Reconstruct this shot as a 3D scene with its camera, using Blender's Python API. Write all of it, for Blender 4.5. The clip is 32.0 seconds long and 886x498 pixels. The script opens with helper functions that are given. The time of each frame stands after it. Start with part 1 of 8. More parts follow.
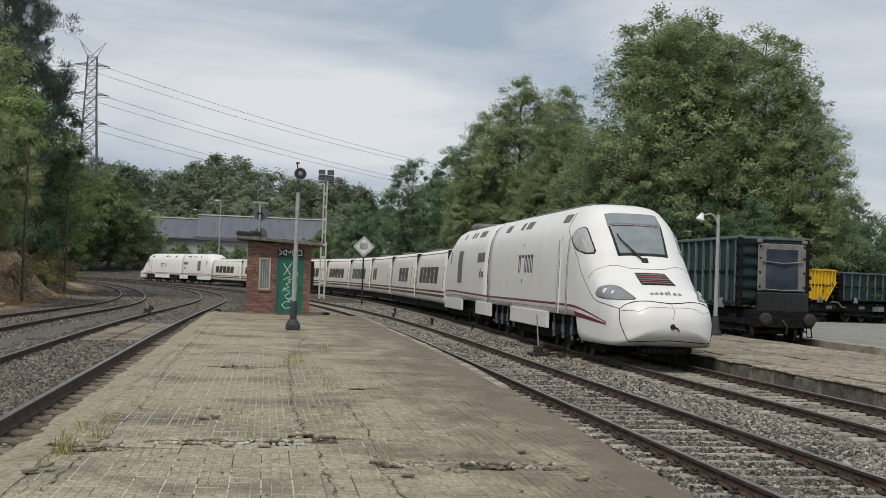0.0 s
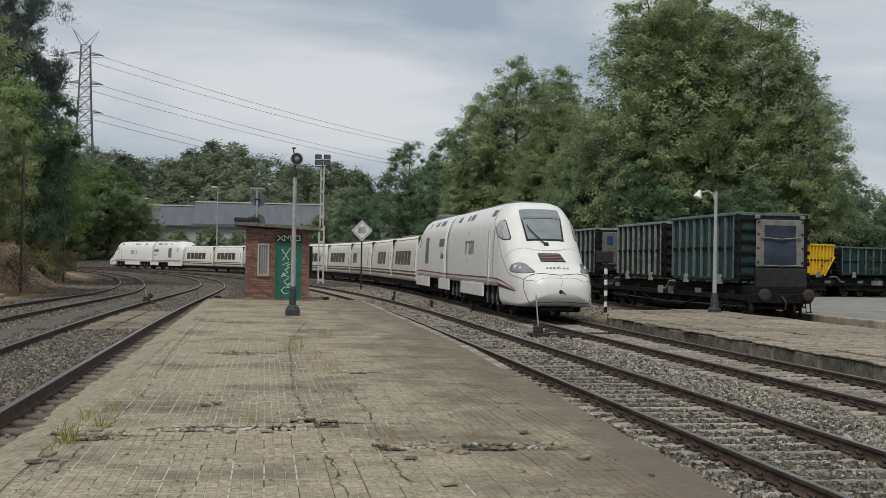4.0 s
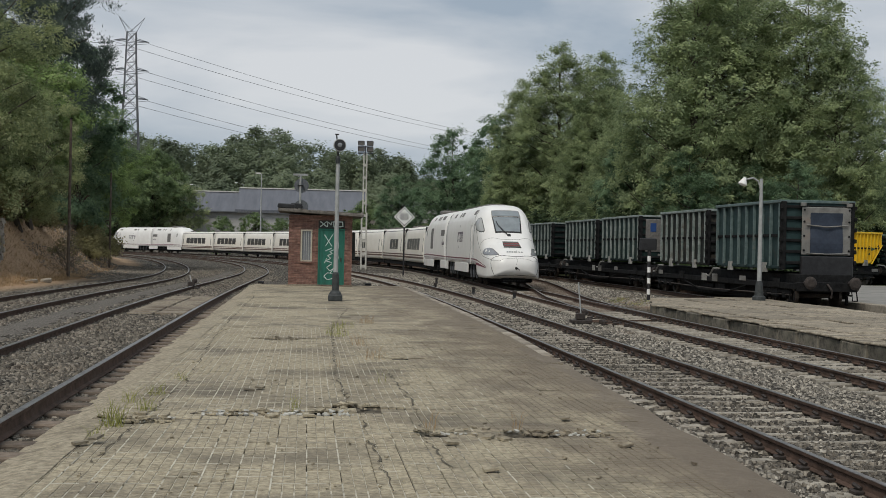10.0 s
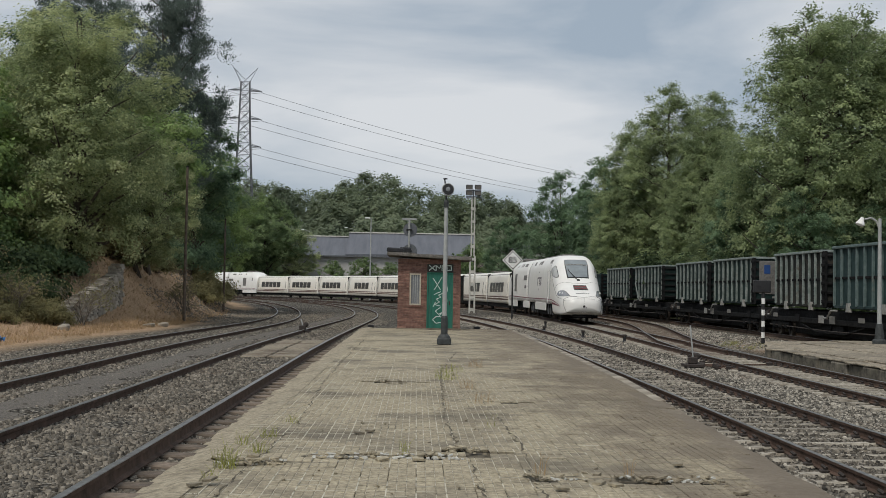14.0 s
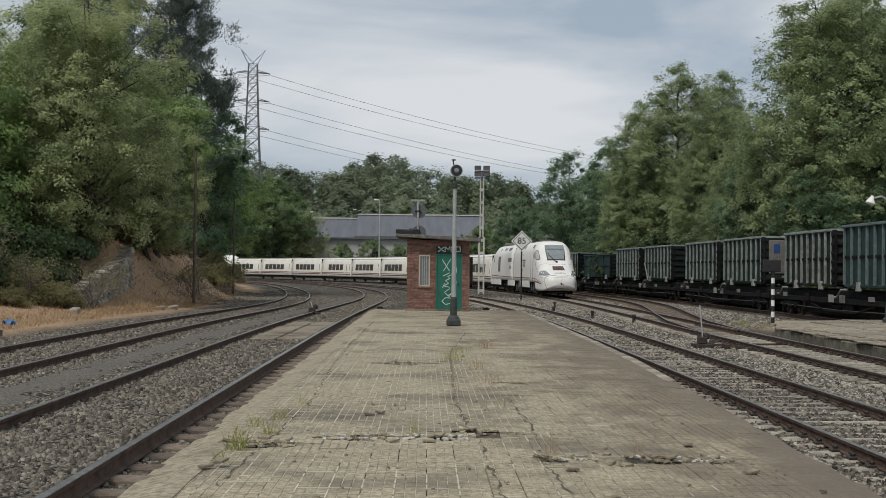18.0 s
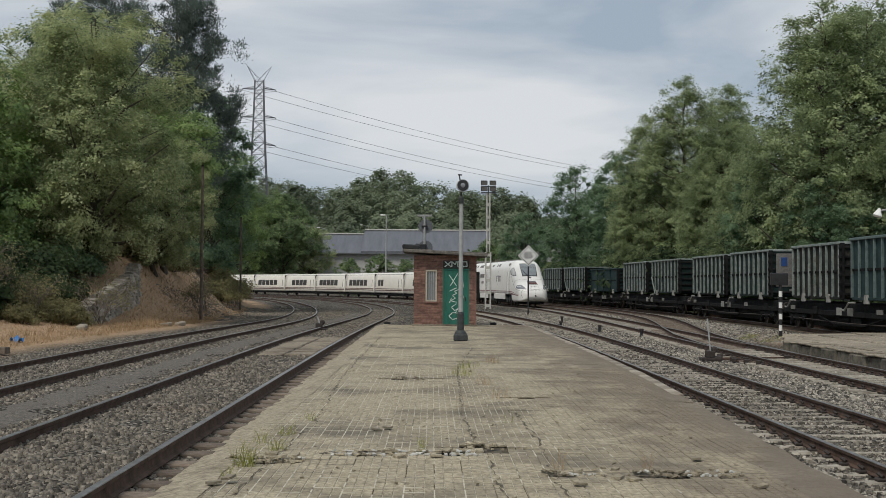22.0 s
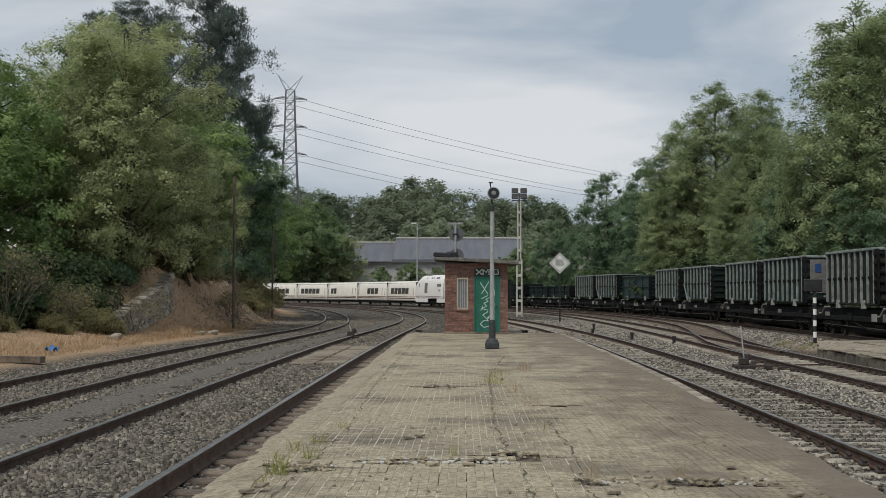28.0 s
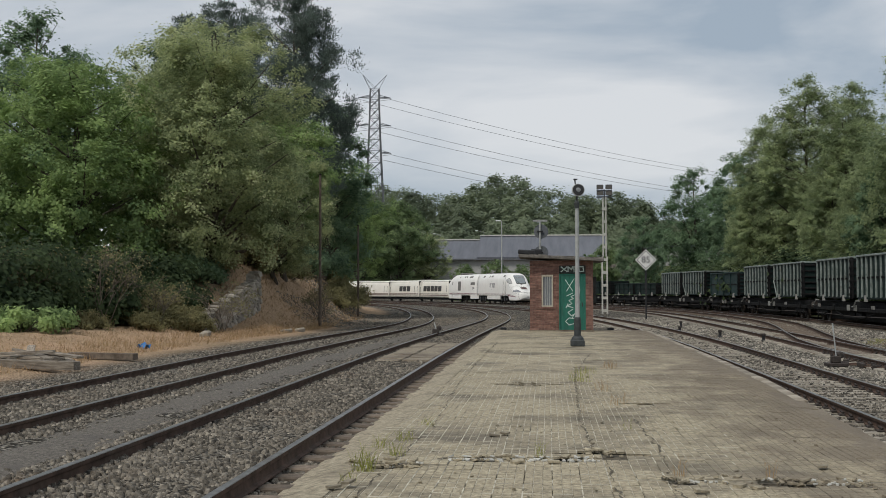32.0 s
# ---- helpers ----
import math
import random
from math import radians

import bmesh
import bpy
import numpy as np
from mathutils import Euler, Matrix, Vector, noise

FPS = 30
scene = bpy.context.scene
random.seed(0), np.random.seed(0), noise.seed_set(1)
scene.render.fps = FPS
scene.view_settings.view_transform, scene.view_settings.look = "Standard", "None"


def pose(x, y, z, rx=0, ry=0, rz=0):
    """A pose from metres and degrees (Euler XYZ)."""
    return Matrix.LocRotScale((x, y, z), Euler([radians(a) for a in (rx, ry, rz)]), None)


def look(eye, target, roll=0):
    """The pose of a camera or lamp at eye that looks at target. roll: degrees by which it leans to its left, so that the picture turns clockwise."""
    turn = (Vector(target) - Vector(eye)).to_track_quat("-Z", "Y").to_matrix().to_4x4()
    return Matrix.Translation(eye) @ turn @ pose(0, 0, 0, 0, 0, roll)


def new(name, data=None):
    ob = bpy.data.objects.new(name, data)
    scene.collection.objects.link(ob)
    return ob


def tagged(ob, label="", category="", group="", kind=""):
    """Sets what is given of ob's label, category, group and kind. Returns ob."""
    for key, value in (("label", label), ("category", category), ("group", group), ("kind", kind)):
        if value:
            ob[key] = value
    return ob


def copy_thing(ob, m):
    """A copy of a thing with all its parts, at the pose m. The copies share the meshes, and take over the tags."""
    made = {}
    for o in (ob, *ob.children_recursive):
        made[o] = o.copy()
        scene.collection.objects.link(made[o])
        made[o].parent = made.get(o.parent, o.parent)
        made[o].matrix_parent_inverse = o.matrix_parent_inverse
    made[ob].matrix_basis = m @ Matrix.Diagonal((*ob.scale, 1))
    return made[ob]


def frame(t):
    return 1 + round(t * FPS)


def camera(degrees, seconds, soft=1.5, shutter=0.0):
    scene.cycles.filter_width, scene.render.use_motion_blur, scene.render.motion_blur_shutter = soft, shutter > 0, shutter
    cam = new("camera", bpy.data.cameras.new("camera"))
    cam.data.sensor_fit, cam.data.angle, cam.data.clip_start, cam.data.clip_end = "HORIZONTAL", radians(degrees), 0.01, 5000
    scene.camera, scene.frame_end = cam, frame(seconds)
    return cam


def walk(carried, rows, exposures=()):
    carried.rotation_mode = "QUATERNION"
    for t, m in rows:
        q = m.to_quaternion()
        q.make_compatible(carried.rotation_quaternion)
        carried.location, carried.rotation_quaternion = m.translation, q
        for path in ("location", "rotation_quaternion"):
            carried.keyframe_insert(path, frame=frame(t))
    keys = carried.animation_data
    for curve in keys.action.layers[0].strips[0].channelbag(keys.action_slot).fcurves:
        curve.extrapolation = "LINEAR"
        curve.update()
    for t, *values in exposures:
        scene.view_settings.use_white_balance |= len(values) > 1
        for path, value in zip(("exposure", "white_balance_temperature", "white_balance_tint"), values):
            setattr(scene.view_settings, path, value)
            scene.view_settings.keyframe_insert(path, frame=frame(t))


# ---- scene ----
# camera: carried by hand, standing on the island platform, panning slowly to the left
cam = camera(41.0, 32.0, soft=0.65)
EYE_Z = 1.68
# seconds, yaw, pitch, roll in degrees
PATH = [
    (0.0, -8.52, 1.44, -2.08),
    (0.5, -8.47, 1.39, -2.06),
    (1.0, -8.47, 1.01, -2.03),
    (1.5, -8.53, 0.72, -1.81),
    (2.0, -8.60, 0.52, -1.35),
    (2.5, -8.62, 0.40, -1.14),
    (3.0, -8.61, 0.43, -1.00),
    (3.5, -8.59, 0.62, -0.96),
    (5.5, -8.51, 0.36, -0.96),
    (6.0, -8.36, 0.33, -0.96),
    (6.5, -8.19, 0.36, -0.96),
    (7.0, -8.15, 0.33, -0.96),
    (7.5, -8.15, 0.33, -1.07),
    (8.0, -8.04, 0.36, -0.99),
    (8.5, -7.96, 0.27, -1.01),
    (9.0, -8.03, 0.08, -0.96),
    (9.5, -7.77, 0.02, -1.24),
    (10.0, -6.54, -0.10, -1.19),
    (10.5, -4.72, -0.13, -1.12),
    (11.0, -3.59, 0.12, -1.22),
    (11.5, -2.84, 0.40, -1.19),
    (12.0, -1.88, 0.95, -0.98),
    (12.5, -1.66, 1.46, -0.91),
    (13.0, -1.56, 1.57, -0.96),
    (13.5, -1.34, 1.82, -0.95),
    (14.0, -1.30, 1.90, -0.95),
    (14.5, -1.29, 1.90, -0.93),
    (16.5, -1.07, 1.45, -0.78),
    (17.0, -1.06, 1.29, -0.77),
    (17.5, -0.94, 1.06, -0.66),
    (18.0, -0.86, 0.99, -0.61),
    (18.5, -0.82, 1.05, -0.54),
    (19.0, -0.68, 1.24, -0.61),
    (19.5, -0.65, 1.42, -0.58),
    (20.0, -0.60, 1.49, -0.54),
    (20.5, -0.57, 1.55, -0.53),
    (21.0, -0.46, 1.55, -0.38),
    (21.5, -0.43, 1.61, -0.37),
    (22.0, -0.53, 1.71, -0.32),
    (22.5, -0.46, 1.70, -0.29),
    (23.0, -0.34, 1.62, -0.30),
    (23.5, -0.30, 1.46, -0.38),
    (24.0, -0.20, 1.37, -0.49),
    (24.5, -0.14, 1.54, -0.40),
    (25.0, -0.14, 2.01, -0.47),
    (25.5, -0.22, 2.18, -0.62),
    (27.5, 0.23, 2.10, -0.09),
    (28.0, 0.98, 2.09, -0.07),
    (28.5, 2.25, 2.21, 0.01),
    (29.0, 3.52, 2.36, 0.03),
    (29.5, 4.54, 2.48, -0.15),
    (30.0, 4.86, 2.46, -0.06),
    (30.5, 4.80, 2.34, -0.05),
    (31.0, 5.13, 1.89, -0.08),
    (31.5, 5.08, 1.79, 0.04),
    (32.0, 5.07, 1.97, 0.07),
]
walk(cam, [(t, pose(0.0, 0.0, EYE_Z, 90 + p, r, y)) for t, y, p, r in PATH],
     exposures=[(0.0, 0.03), (2.0, -0.03), (6.0, -0.11), (10.0, -0.10), (14.0, -0.04), (20.0, -0.02), (32.0, -0.03)])

# ---- world and sun: an overcast sky with soft grey clouds ----
world = bpy.data.worlds.new("overcast_sky")
scene.world = world
world.use_nodes = True
nt = world.node_tree
nt.nodes.clear()
w_out = nt.nodes.new("ShaderNodeOutputWorld")
w_bg = nt.nodes.new("ShaderNodeBackground")
w_sky = nt.nodes.new("ShaderNodeTexSky")
w_sky.sky_type = 'NISHITA'
w_sky.sun_disc = False
w_sky.sun_elevation = radians(52)
w_sky.sun_rotation = radians(215)
w_tc = nt.nodes.new("ShaderNodeTexCoord")
w_map = nt.nodes.new("ShaderNodeMapping")
w_map.inputs["Scale"].default_value = (1.0, 1.0, 3.6)
w_noise = nt.nodes.new("ShaderNodeTexNoise")
w_noise.inputs["Scale"].default_value = 3.0
w_noise.inputs["Detail"].default_value = 6.0
w_noise.inputs["Roughness"].default_value = 0.5
w_noise.inputs["Distortion"].default_value = 0.35
w_ramp = nt.nodes.new("ShaderNodeValToRGB")
w_ramp.color_ramp.elements[0].position = 0.36
w_ramp.color_ramp.elements[0].color = (0.37, 0.445, 0.53, 1)
w_ramp.color_ramp.elements[1].position = 0.63
w_ramp.color_ramp.elements[1].color = (0.74, 0.76, 0.785, 1)
w_scale = nt.nodes.new("ShaderNodeMix")
w_scale.data_type = 'RGBA'
w_scale.blend_type = 'MULTIPLY'
w_scale.inputs["Factor"].default_value = 1.0
w_scale.inputs[7].default_value = (0.08, 0.08, 0.08, 1)
w_mix = nt.nodes.new("ShaderNodeMix")
w_mix.data_type = 'RGBA'
w_mix.inputs["Factor"].default_value = 0.9
nt.links.new(w_tc.outputs["Generated"], w_map.inputs["Vector"])
nt.links.new(w_map.outputs["Vector"], w_noise.inputs["Vector"])
nt.links.new(w_noise.outputs["Fac"], w_ramp.inputs["Fac"])
nt.links.new(w_sky.outputs["Color"], w_scale.inputs[6])
nt.links.new(w_scale.outputs[2], w_mix.inputs[6])
nt.links.new(w_ramp.outputs["Color"], w_mix.inputs[7])
nt.links.new(w_mix.outputs[2], w_bg.inputs["Color"])
w_bg.inputs["Strength"].default_value = 1.0
nt.links.new(w_bg.outputs["Background"], w_out.inputs["Surface"])

sun = new("sun", bpy.data.lights.new("sun", 'SUN'))
sun.data.energy = 2.0
sun.data.angle = radians(14)
sun.data.color = (1.0, 0.95, 0.87)
sun.matrix_world = look((-14, -20, 32), (0, 0, 0))

# ---- materials ----


def surf(name, c1, c2, scale=6.0, rough=0.7, bump=0.2, bscale=40.0, metal=0.0, rnd=0.0, stain=None,
         stain_scale=0.8, stain_at=0.55, coords="Object", stretch=(1, 1, 1), spec=0.4, island=False):
    """Two-colour grain, a larger stain layer, fine relief and an optional change from piece to piece."""
    m = bpy.data.materials.new(name)
    m.use_nodes = True
    n, l = m.node_tree.nodes, m.node_tree.links
    b = n["Principled BSDF"]
    mp = n.new("ShaderNodeMapping")
    mp.inputs["Scale"].default_value = stretch
    if coords == "World":
        l.new(n.new("ShaderNodeNewGeometry").outputs["Position"], mp.inputs["Vector"])
    else:
        l.new(n.new("ShaderNodeTexCoord").outputs[coords], mp.inputs["Vector"])
    n1 = n.new("ShaderNodeTexNoise")
    n1.inputs["Scale"].default_value = scale
    n1.inputs["Detail"].default_value = 5.0
    n1.inputs["Roughness"].default_value = 0.65
    l.new(mp.outputs["Vector"], n1.inputs["Vector"])
    r1 = n.new("ShaderNodeValToRGB")
    r1.color_ramp.elements[0].position, r1.color_ramp.elements[1].position = 0.32, 0.68
    r1.color_ramp.elements[0].color = (*c1, 1)
    r1.color_ramp.elements[1].color = (*c2, 1)
    l.new(n1.outputs["Fac"], r1.inputs["Fac"])
    col = r1.outputs["Color"]
    if stain:
        n2 = n.new("ShaderNodeTexNoise")
        n2.inputs["Scale"].default_value = stain_scale
        n2.inputs["Detail"].default_value = 7.0
        n2.inputs["Roughness"].default_value = 0.7
        l.new(mp.outputs["Vector"], n2.inputs["Vector"])
        r2 = n.new("ShaderNodeValToRGB")
        r2.color_ramp.elements[0].position = stain_at
        r2.color_ramp.elements[1].position = min(stain_at + 0.18, 1.0)
        l.new(n2.outputs["Fac"], r2.inputs["Fac"])
        mx = n.new("ShaderNodeMix")
        mx.data_type = 'RGBA'
        l.new(r2.outputs["Color"], mx.inputs["Factor"])
        l.new(col, mx.inputs[6])
        mx.inputs[7].default_value = (*stain, 1)
        col = mx.outputs[2]
    if rnd:
        hv = n.new("ShaderNodeHueSaturation")
        mr = n.new("ShaderNodeMapRange")
        mr.inputs["To Min"].default_value, mr.inputs["To Max"].default_value = 1 - rnd, 1 + rnd
        if island:
            src = n.new("ShaderNodeNewGeometry").outputs["Random Per Island"]
        else:
            src = n.new("ShaderNodeObjectInfo").outputs["Random"]
        l.new(src, mr.inputs["Value"])
        l.new(mr.outputs["Result"], hv.inputs["Value"])
        l.new(col, hv.inputs["Color"])
        col = hv.outputs["Color"]
    l.new(col, b.inputs["Base Color"])
    b.inputs["Roughness"].default_value = rough
    b.inputs["Metallic"].default_value = metal
    b.inputs["Specular IOR Level"].default_value = spec
    if bump:
        n3 = n.new("ShaderNodeTexNoise")
        n3.inputs["Scale"].default_value = bscale
        n3.inputs["Detail"].default_value = 4.0
        l.new(mp.outputs["Vector"], n3.inputs["Vector"])
        bp = n.new("ShaderNodeBump")
        bp.inputs["Strength"].default_value = bump
        bp.inputs["Distance"].default_value = 0.02
        l.new(n3.outputs["Fac"], bp.inputs["Height"])
        l.new(bp.outputs["Normal"], b.inputs["Normal"])
    return m


def dirt_wash(m, x0, x1, colour, at):
    """Trodden dirt with ragged outlines that thickens from x0 to x1 across the platform."""
    n, l = m.node_tree.nodes, m.node_tree.links
    b = n["Principled BSDF"]
    old = b.inputs["Base Color"].links[0].from_socket
    pos = n.new("ShaderNodeNewGeometry").outputs["Position"]
    sx = n.new("ShaderNodeSeparateXYZ")
    l.new(pos, sx.inputs["Vector"])
    mr = n.new("ShaderNodeMapRange")
    mr.inputs["From Min"].default_value, mr.inputs["From Max"].default_value = x0, x1
    mr.inputs["To Max"].default_value = 0.42
    l.new(sx.outputs["X"], mr.inputs["Value"])
    mp = n.new("ShaderNodeMapping")
    mp.inputs["Scale"].default_value = (1.0, 0.45, 1.0)
    l.new(pos, mp.inputs["Vector"])
    nz = n.new("ShaderNodeTexNoise")
    nz.inputs["Scale"].default_value, nz.inputs["Detail"].default_value, nz.inputs["Roughness"].default_value = 1.1, 8.0, 0.68
    l.new(mp.outputs["Vector"], nz.inputs["Vector"])
    ad = n.new("ShaderNodeMath")
    l.new(mr.outputs["Result"], ad.inputs[0])
    l.new(nz.outputs["Fac"], ad.inputs[1])
    r = n.new("ShaderNodeValToRGB")
    r.color_ramp.elements[0].position, r.color_ramp.elements[1].position = at, at + 0.22
    r.color_ramp.elements[1].color = (0.75, 0.75, 0.75, 1)
    l.new(ad.outputs[0], r.inputs["Fac"])
    mx = n.new("ShaderNodeMix")
    mx.data_type = 'RGBA'
    l.new(r.outputs["Color"], mx.inputs["Factor"])
    l.new(old, mx.inputs[6])
    mx.inputs[7].default_value = (*colour, 1)
    l.new(mx.outputs[2], b.inputs["Base Color"])


def leafy(name, dark, light, patch=0.35, warm=None):
    """Leaves: each leaf its own tone, patches of lighter growth, some light let through."""
    m = bpy.data.materials.new(name)
    m.use_nodes = True
    n, l = m.node_tree.nodes, m.node_tree.links
    b = n["Principled BSDF"]
    g = n.new("ShaderNodeNewGeometry")
    tc = n.new("ShaderNodeTexCoord")
    nz = n.new("ShaderNodeTexNoise")
    nz.inputs["Scale"].default_value = patch
    nz.inputs["Detail"].default_value = 3.0
    l.new(tc.outputs["Object"], nz.inputs["Vector"])
    ad = n.new("ShaderNodeMath")
    ad.operation = 'MULTIPLY_ADD'
    ad.inputs[1].default_value = 0.26
    l.new(g.outputs["Random Per Island"], ad.inputs[0])
    l.new(nz.outputs["Fac"], ad.inputs[2])
    r = n.new("ShaderNodeValToRGB")
    r.color_ramp.elements[0].position, r.color_ramp.elements[1].position = 0.36, 0.86
    r.color_ramp.elements[0].color = (*dark, 1)
    r.color_ramp.elements[1].color = (*light, 1)
    if warm:
        e = r.color_ramp.elements.new(0.74)
        e.color = (*warm, 1)
    l.new(ad.outputs[0], r.inputs["Fac"])
    l.new(r.outputs["Color"], b.inputs["Base Color"])
    b.inputs["Roughness"].default_value = 0.7
    b.inputs["Specular IOR Level"].default_value = 0.2
    t = n.new("ShaderNodeBsdfTranslucent")
    l.new(r.outputs["Color"], t.inputs["Color"])
    mx = n.new("ShaderNodeMixShader")
    mx.inputs["Fac"].default_value = 0.5
    l.new(b.outputs["BSDF"], mx.inputs[1])
    l.new(t.outputs["BSDF"], mx.inputs[2])
    l.new(mx.outputs["Shader"], n["Material Output"].inputs["Surface"])
    return m


def ground_material():
    """Grey stone near the tracks, dry straw and earth on the verge, grass beyond."""
    m = bpy.data.materials.new("ground_soil")
    m.use_nodes = True
    n, l = m.node_tree.nodes, m.node_tree.links
    b = n["Principled BSDF"]
    g = n.new("ShaderNodeNewGeometry")
    big = n.new("ShaderNodeTexNoise")
    big.inputs["Scale"].default_value = 0.35
    big.inputs["Detail"].default_value = 8.0
    fine = n.new("ShaderNodeTexNoise")
    fine.inputs["Scale"].default_value = 9.0
    fine.inputs["Detail"].default_value = 8.0
    fine.inputs["Roughness"].default_value = 0.75
    vor = n.new("ShaderNodeTexVoronoi")
    vor.inputs["Scale"].default_value = 16.0
    for t in (big, fine, vor):
        l.new(g.outputs["Position"], t.inputs["Vector"])
    at = n.new("ShaderNodeAttribute")
    at.attribute_name = "cover"
    sp = n.new("ShaderNodeSeparateColor")
    l.new(at.outputs["Color"], sp.inputs["Color"])

    def ramp(src, c0, c1, a, z):
        r = n.new("ShaderNodeValToRGB")
        r.color_ramp.elements[0].position, r.color_ramp.elements[1].position = a, z
        r.color_ramp.elements[0].color, r.color_ramp.elements[1].color = (*c0, 1), (*c1, 1)
        l.new(src, r.inputs["Fac"])
        return r.outputs["Color"]

    def mix(f, a, c):
        x = n.new("ShaderNodeMix")
        x.data_type = 'RGBA'
        l.new(f, x.inputs["Factor"])
        l.new(a, x.inputs[6])
        l.new(c, x.inputs[7])
        return x.outputs[2]

    seam = ramp(vor.outputs["Distance"], (0, 0, 0), (1, 1, 1), 0.38, 0.62)
    stone = ramp(vor.outputs["Color"], (0.055, 0.049, 0.04), (0.38, 0.35, 0.295), 0.15, 0.92)
    earth = ramp(fine.outputs["Fac"], (0.30, 0.195, 0.12), (0.66, 0.47, 0.31), 0.3, 0.7)
    straw = ramp(fine.outputs["Fac"], (0.20, 0.14, 0.088), (0.58, 0.415, 0.26), 0.3, 0.7)
    grass = ramp(fine.outputs["Fac"], (0.035, 0.05, 0.02), (0.12, 0.14, 0.06), 0.3, 0.7)
    patch = ramp(big.outputs["Fac"], (0, 0, 0), (1, 1, 1), 0.44, 0.60)
    straw_earth = mix(patch, earth, straw)
    # near-black cell edges: dirt, and the shade between stones put into the colour
    dirt = ramp(fine.outputs["Fac"], (0.018, 0.016, 0.013), (0.06, 0.052, 0.042), 0.3, 0.7)
    stone = mix(seam, stone, dirt)
    col = mix(sp.outputs["Red"], stone, straw_earth)
    col = mix(sp.outputs["Green"], col, grass)
    col = mix(sp.outputs["Blue"], col, earth)
    l.new(col, b.inputs["Base Color"])
    b.inputs["Roughness"].default_value = 0.95
    b.inputs["Specular IOR Level"].default_value = 0.15
    bp = n.new("ShaderNodeBump")
    bp.inputs["Strength"].default_value = 1.0
    bp.inputs["Distance"].default_value = 0.08
    l.new(vor.outputs["Distance"], bp.inputs["Height"])
    l.new(bp.outputs["Normal"], b.inputs["Normal"])
    return m


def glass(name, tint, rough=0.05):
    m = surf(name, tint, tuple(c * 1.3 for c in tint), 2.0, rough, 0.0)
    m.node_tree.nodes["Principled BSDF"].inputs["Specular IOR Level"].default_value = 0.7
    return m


M_GROUND = ground_material()
M_STONE = surf("ballast_stone", (0.075, 0.067, 0.055), (0.37, 0.34, 0.285), 11, 0.9, 0.3, 90, rnd=0.8, island=True,
               stain=(0.13, 0.085, 0.055), stain_scale=0.35, stain_at=0.56, coords="Object")
M_STONE_L = surf("brown_ballast_stone", (0.05, 0.043, 0.034), (0.25, 0.222, 0.18), 11, 0.92, 0.3, 90, rnd=0.62, island=True,
                 stain=(0.10, 0.07, 0.046), stain_scale=0.35, stain_at=0.56)
# darker stones put the shade between the sleepers into the ballast colour
M_STONE_D = surf("shaded_ballast_stone", (0.03, 0.026, 0.021), (0.19, 0.168, 0.135), 11, 0.9, 0.3, 90, rnd=0.8, island=True, coords="Object")
M_RAIL = surf("rail_steel", (0.046, 0.032, 0.025), (0.12, 0.08, 0.062), 5, 0.8, 0.15, 60, spec=0.12, stain=(0.10, 0.078, 0.062), stain_scale=1.5)
M_RAILTOP = surf("rail_running_surface", (0.16, 0.15, 0.14), (0.33, 0.32, 0.31), 9, 0.38, 0.05, 80, metal=0.8, stain=(0.12, 0.075, 0.05), stain_scale=1.2, stain_at=0.55)
M_SLEEPER = surf("sleeper_concrete", (0.20, 0.178, 0.142), (0.41, 0.375, 0.315), 9, 0.92, 0.5, 60, rnd=0.22, stain=(0.13, 0.098, 0.07), stain_scale=1.4, coords="World")
M_TIMBER = surf("sleeper_timber", (0.075, 0.058, 0.044), (0.22, 0.175, 0.135), 5, 0.92, 0.6, 35, rnd=0.3, stain=(0.19, 0.15, 0.11), stain_scale=2.0)
M_IRON = surf("dark_iron", (0.02, 0.017, 0.015), (0.055, 0.042, 0.035), 12, 0.7, 0.2, 60)
M_TILE = surf("platform_tile", (0.20, 0.172, 0.118), (0.50, 0.435, 0.31), 17, 0.92, 0.7, 55, rnd=0.10, island=False,
              stain=(0.15, 0.13, 0.098), stain_scale=0.5, stain_at=0.47, coords="World")
M_TILES = surf("platform_tiles_joined", (0.20, 0.172, 0.118), (0.50, 0.435, 0.31), 17, 0.92, 0.7, 55, rnd=0.10, island=True,
               stain=(0.15, 0.13, 0.098), stain_scale=0.5, stain_at=0.47, coords="World")
M_GROOVE = surf("paving_groove_grout", (0.26, 0.235, 0.18), (0.62, 0.575, 0.47), 6, 0.95, 0.4, 60, stain=(0.10, 0.085, 0.06), stain_scale=2.2, stain_at=0.5, coords="World")
M_DIRT = surf("dirt_bed", (0.06, 0.05, 0.036), (0.14, 0.12, 0.085), 4, 0.95, 0.5, 50)
M_MORTAR = surf("platform_mortar", (0.40, 0.37, 0.29), (0.60, 0.56, 0.46), 3, 0.95, 0.4, 60, stain=(0.08, 0.07, 0.055), stain_scale=0.6, stain_at=0.5)
M_CEMENT = surf("worn_cement", (0.14, 0.116, 0.086), (0.345, 0.297, 0.222), 13, 0.93, 0.8, 40, stain=(0.10, 0.075, 0.055), stain_scale=0.45, stain_at=0.48)
M_MARGIN = surf("crumbled_concrete_margin", (0.18, 0.155, 0.108), (0.45, 0.39, 0.285), 13, 0.93, 0.9, 35, stain=(0.12, 0.10, 0.07), stain_scale=0.9, stain_at=0.54)
M_KERB = surf("kerb_concrete", (0.23, 0.20, 0.155), (0.38, 0.34, 0.275), 5, 0.92, 0.5, 40, rnd=0.2, stain=(0.15, 0.125, 0.095), stain_scale=1.0, stain_at=0.48)
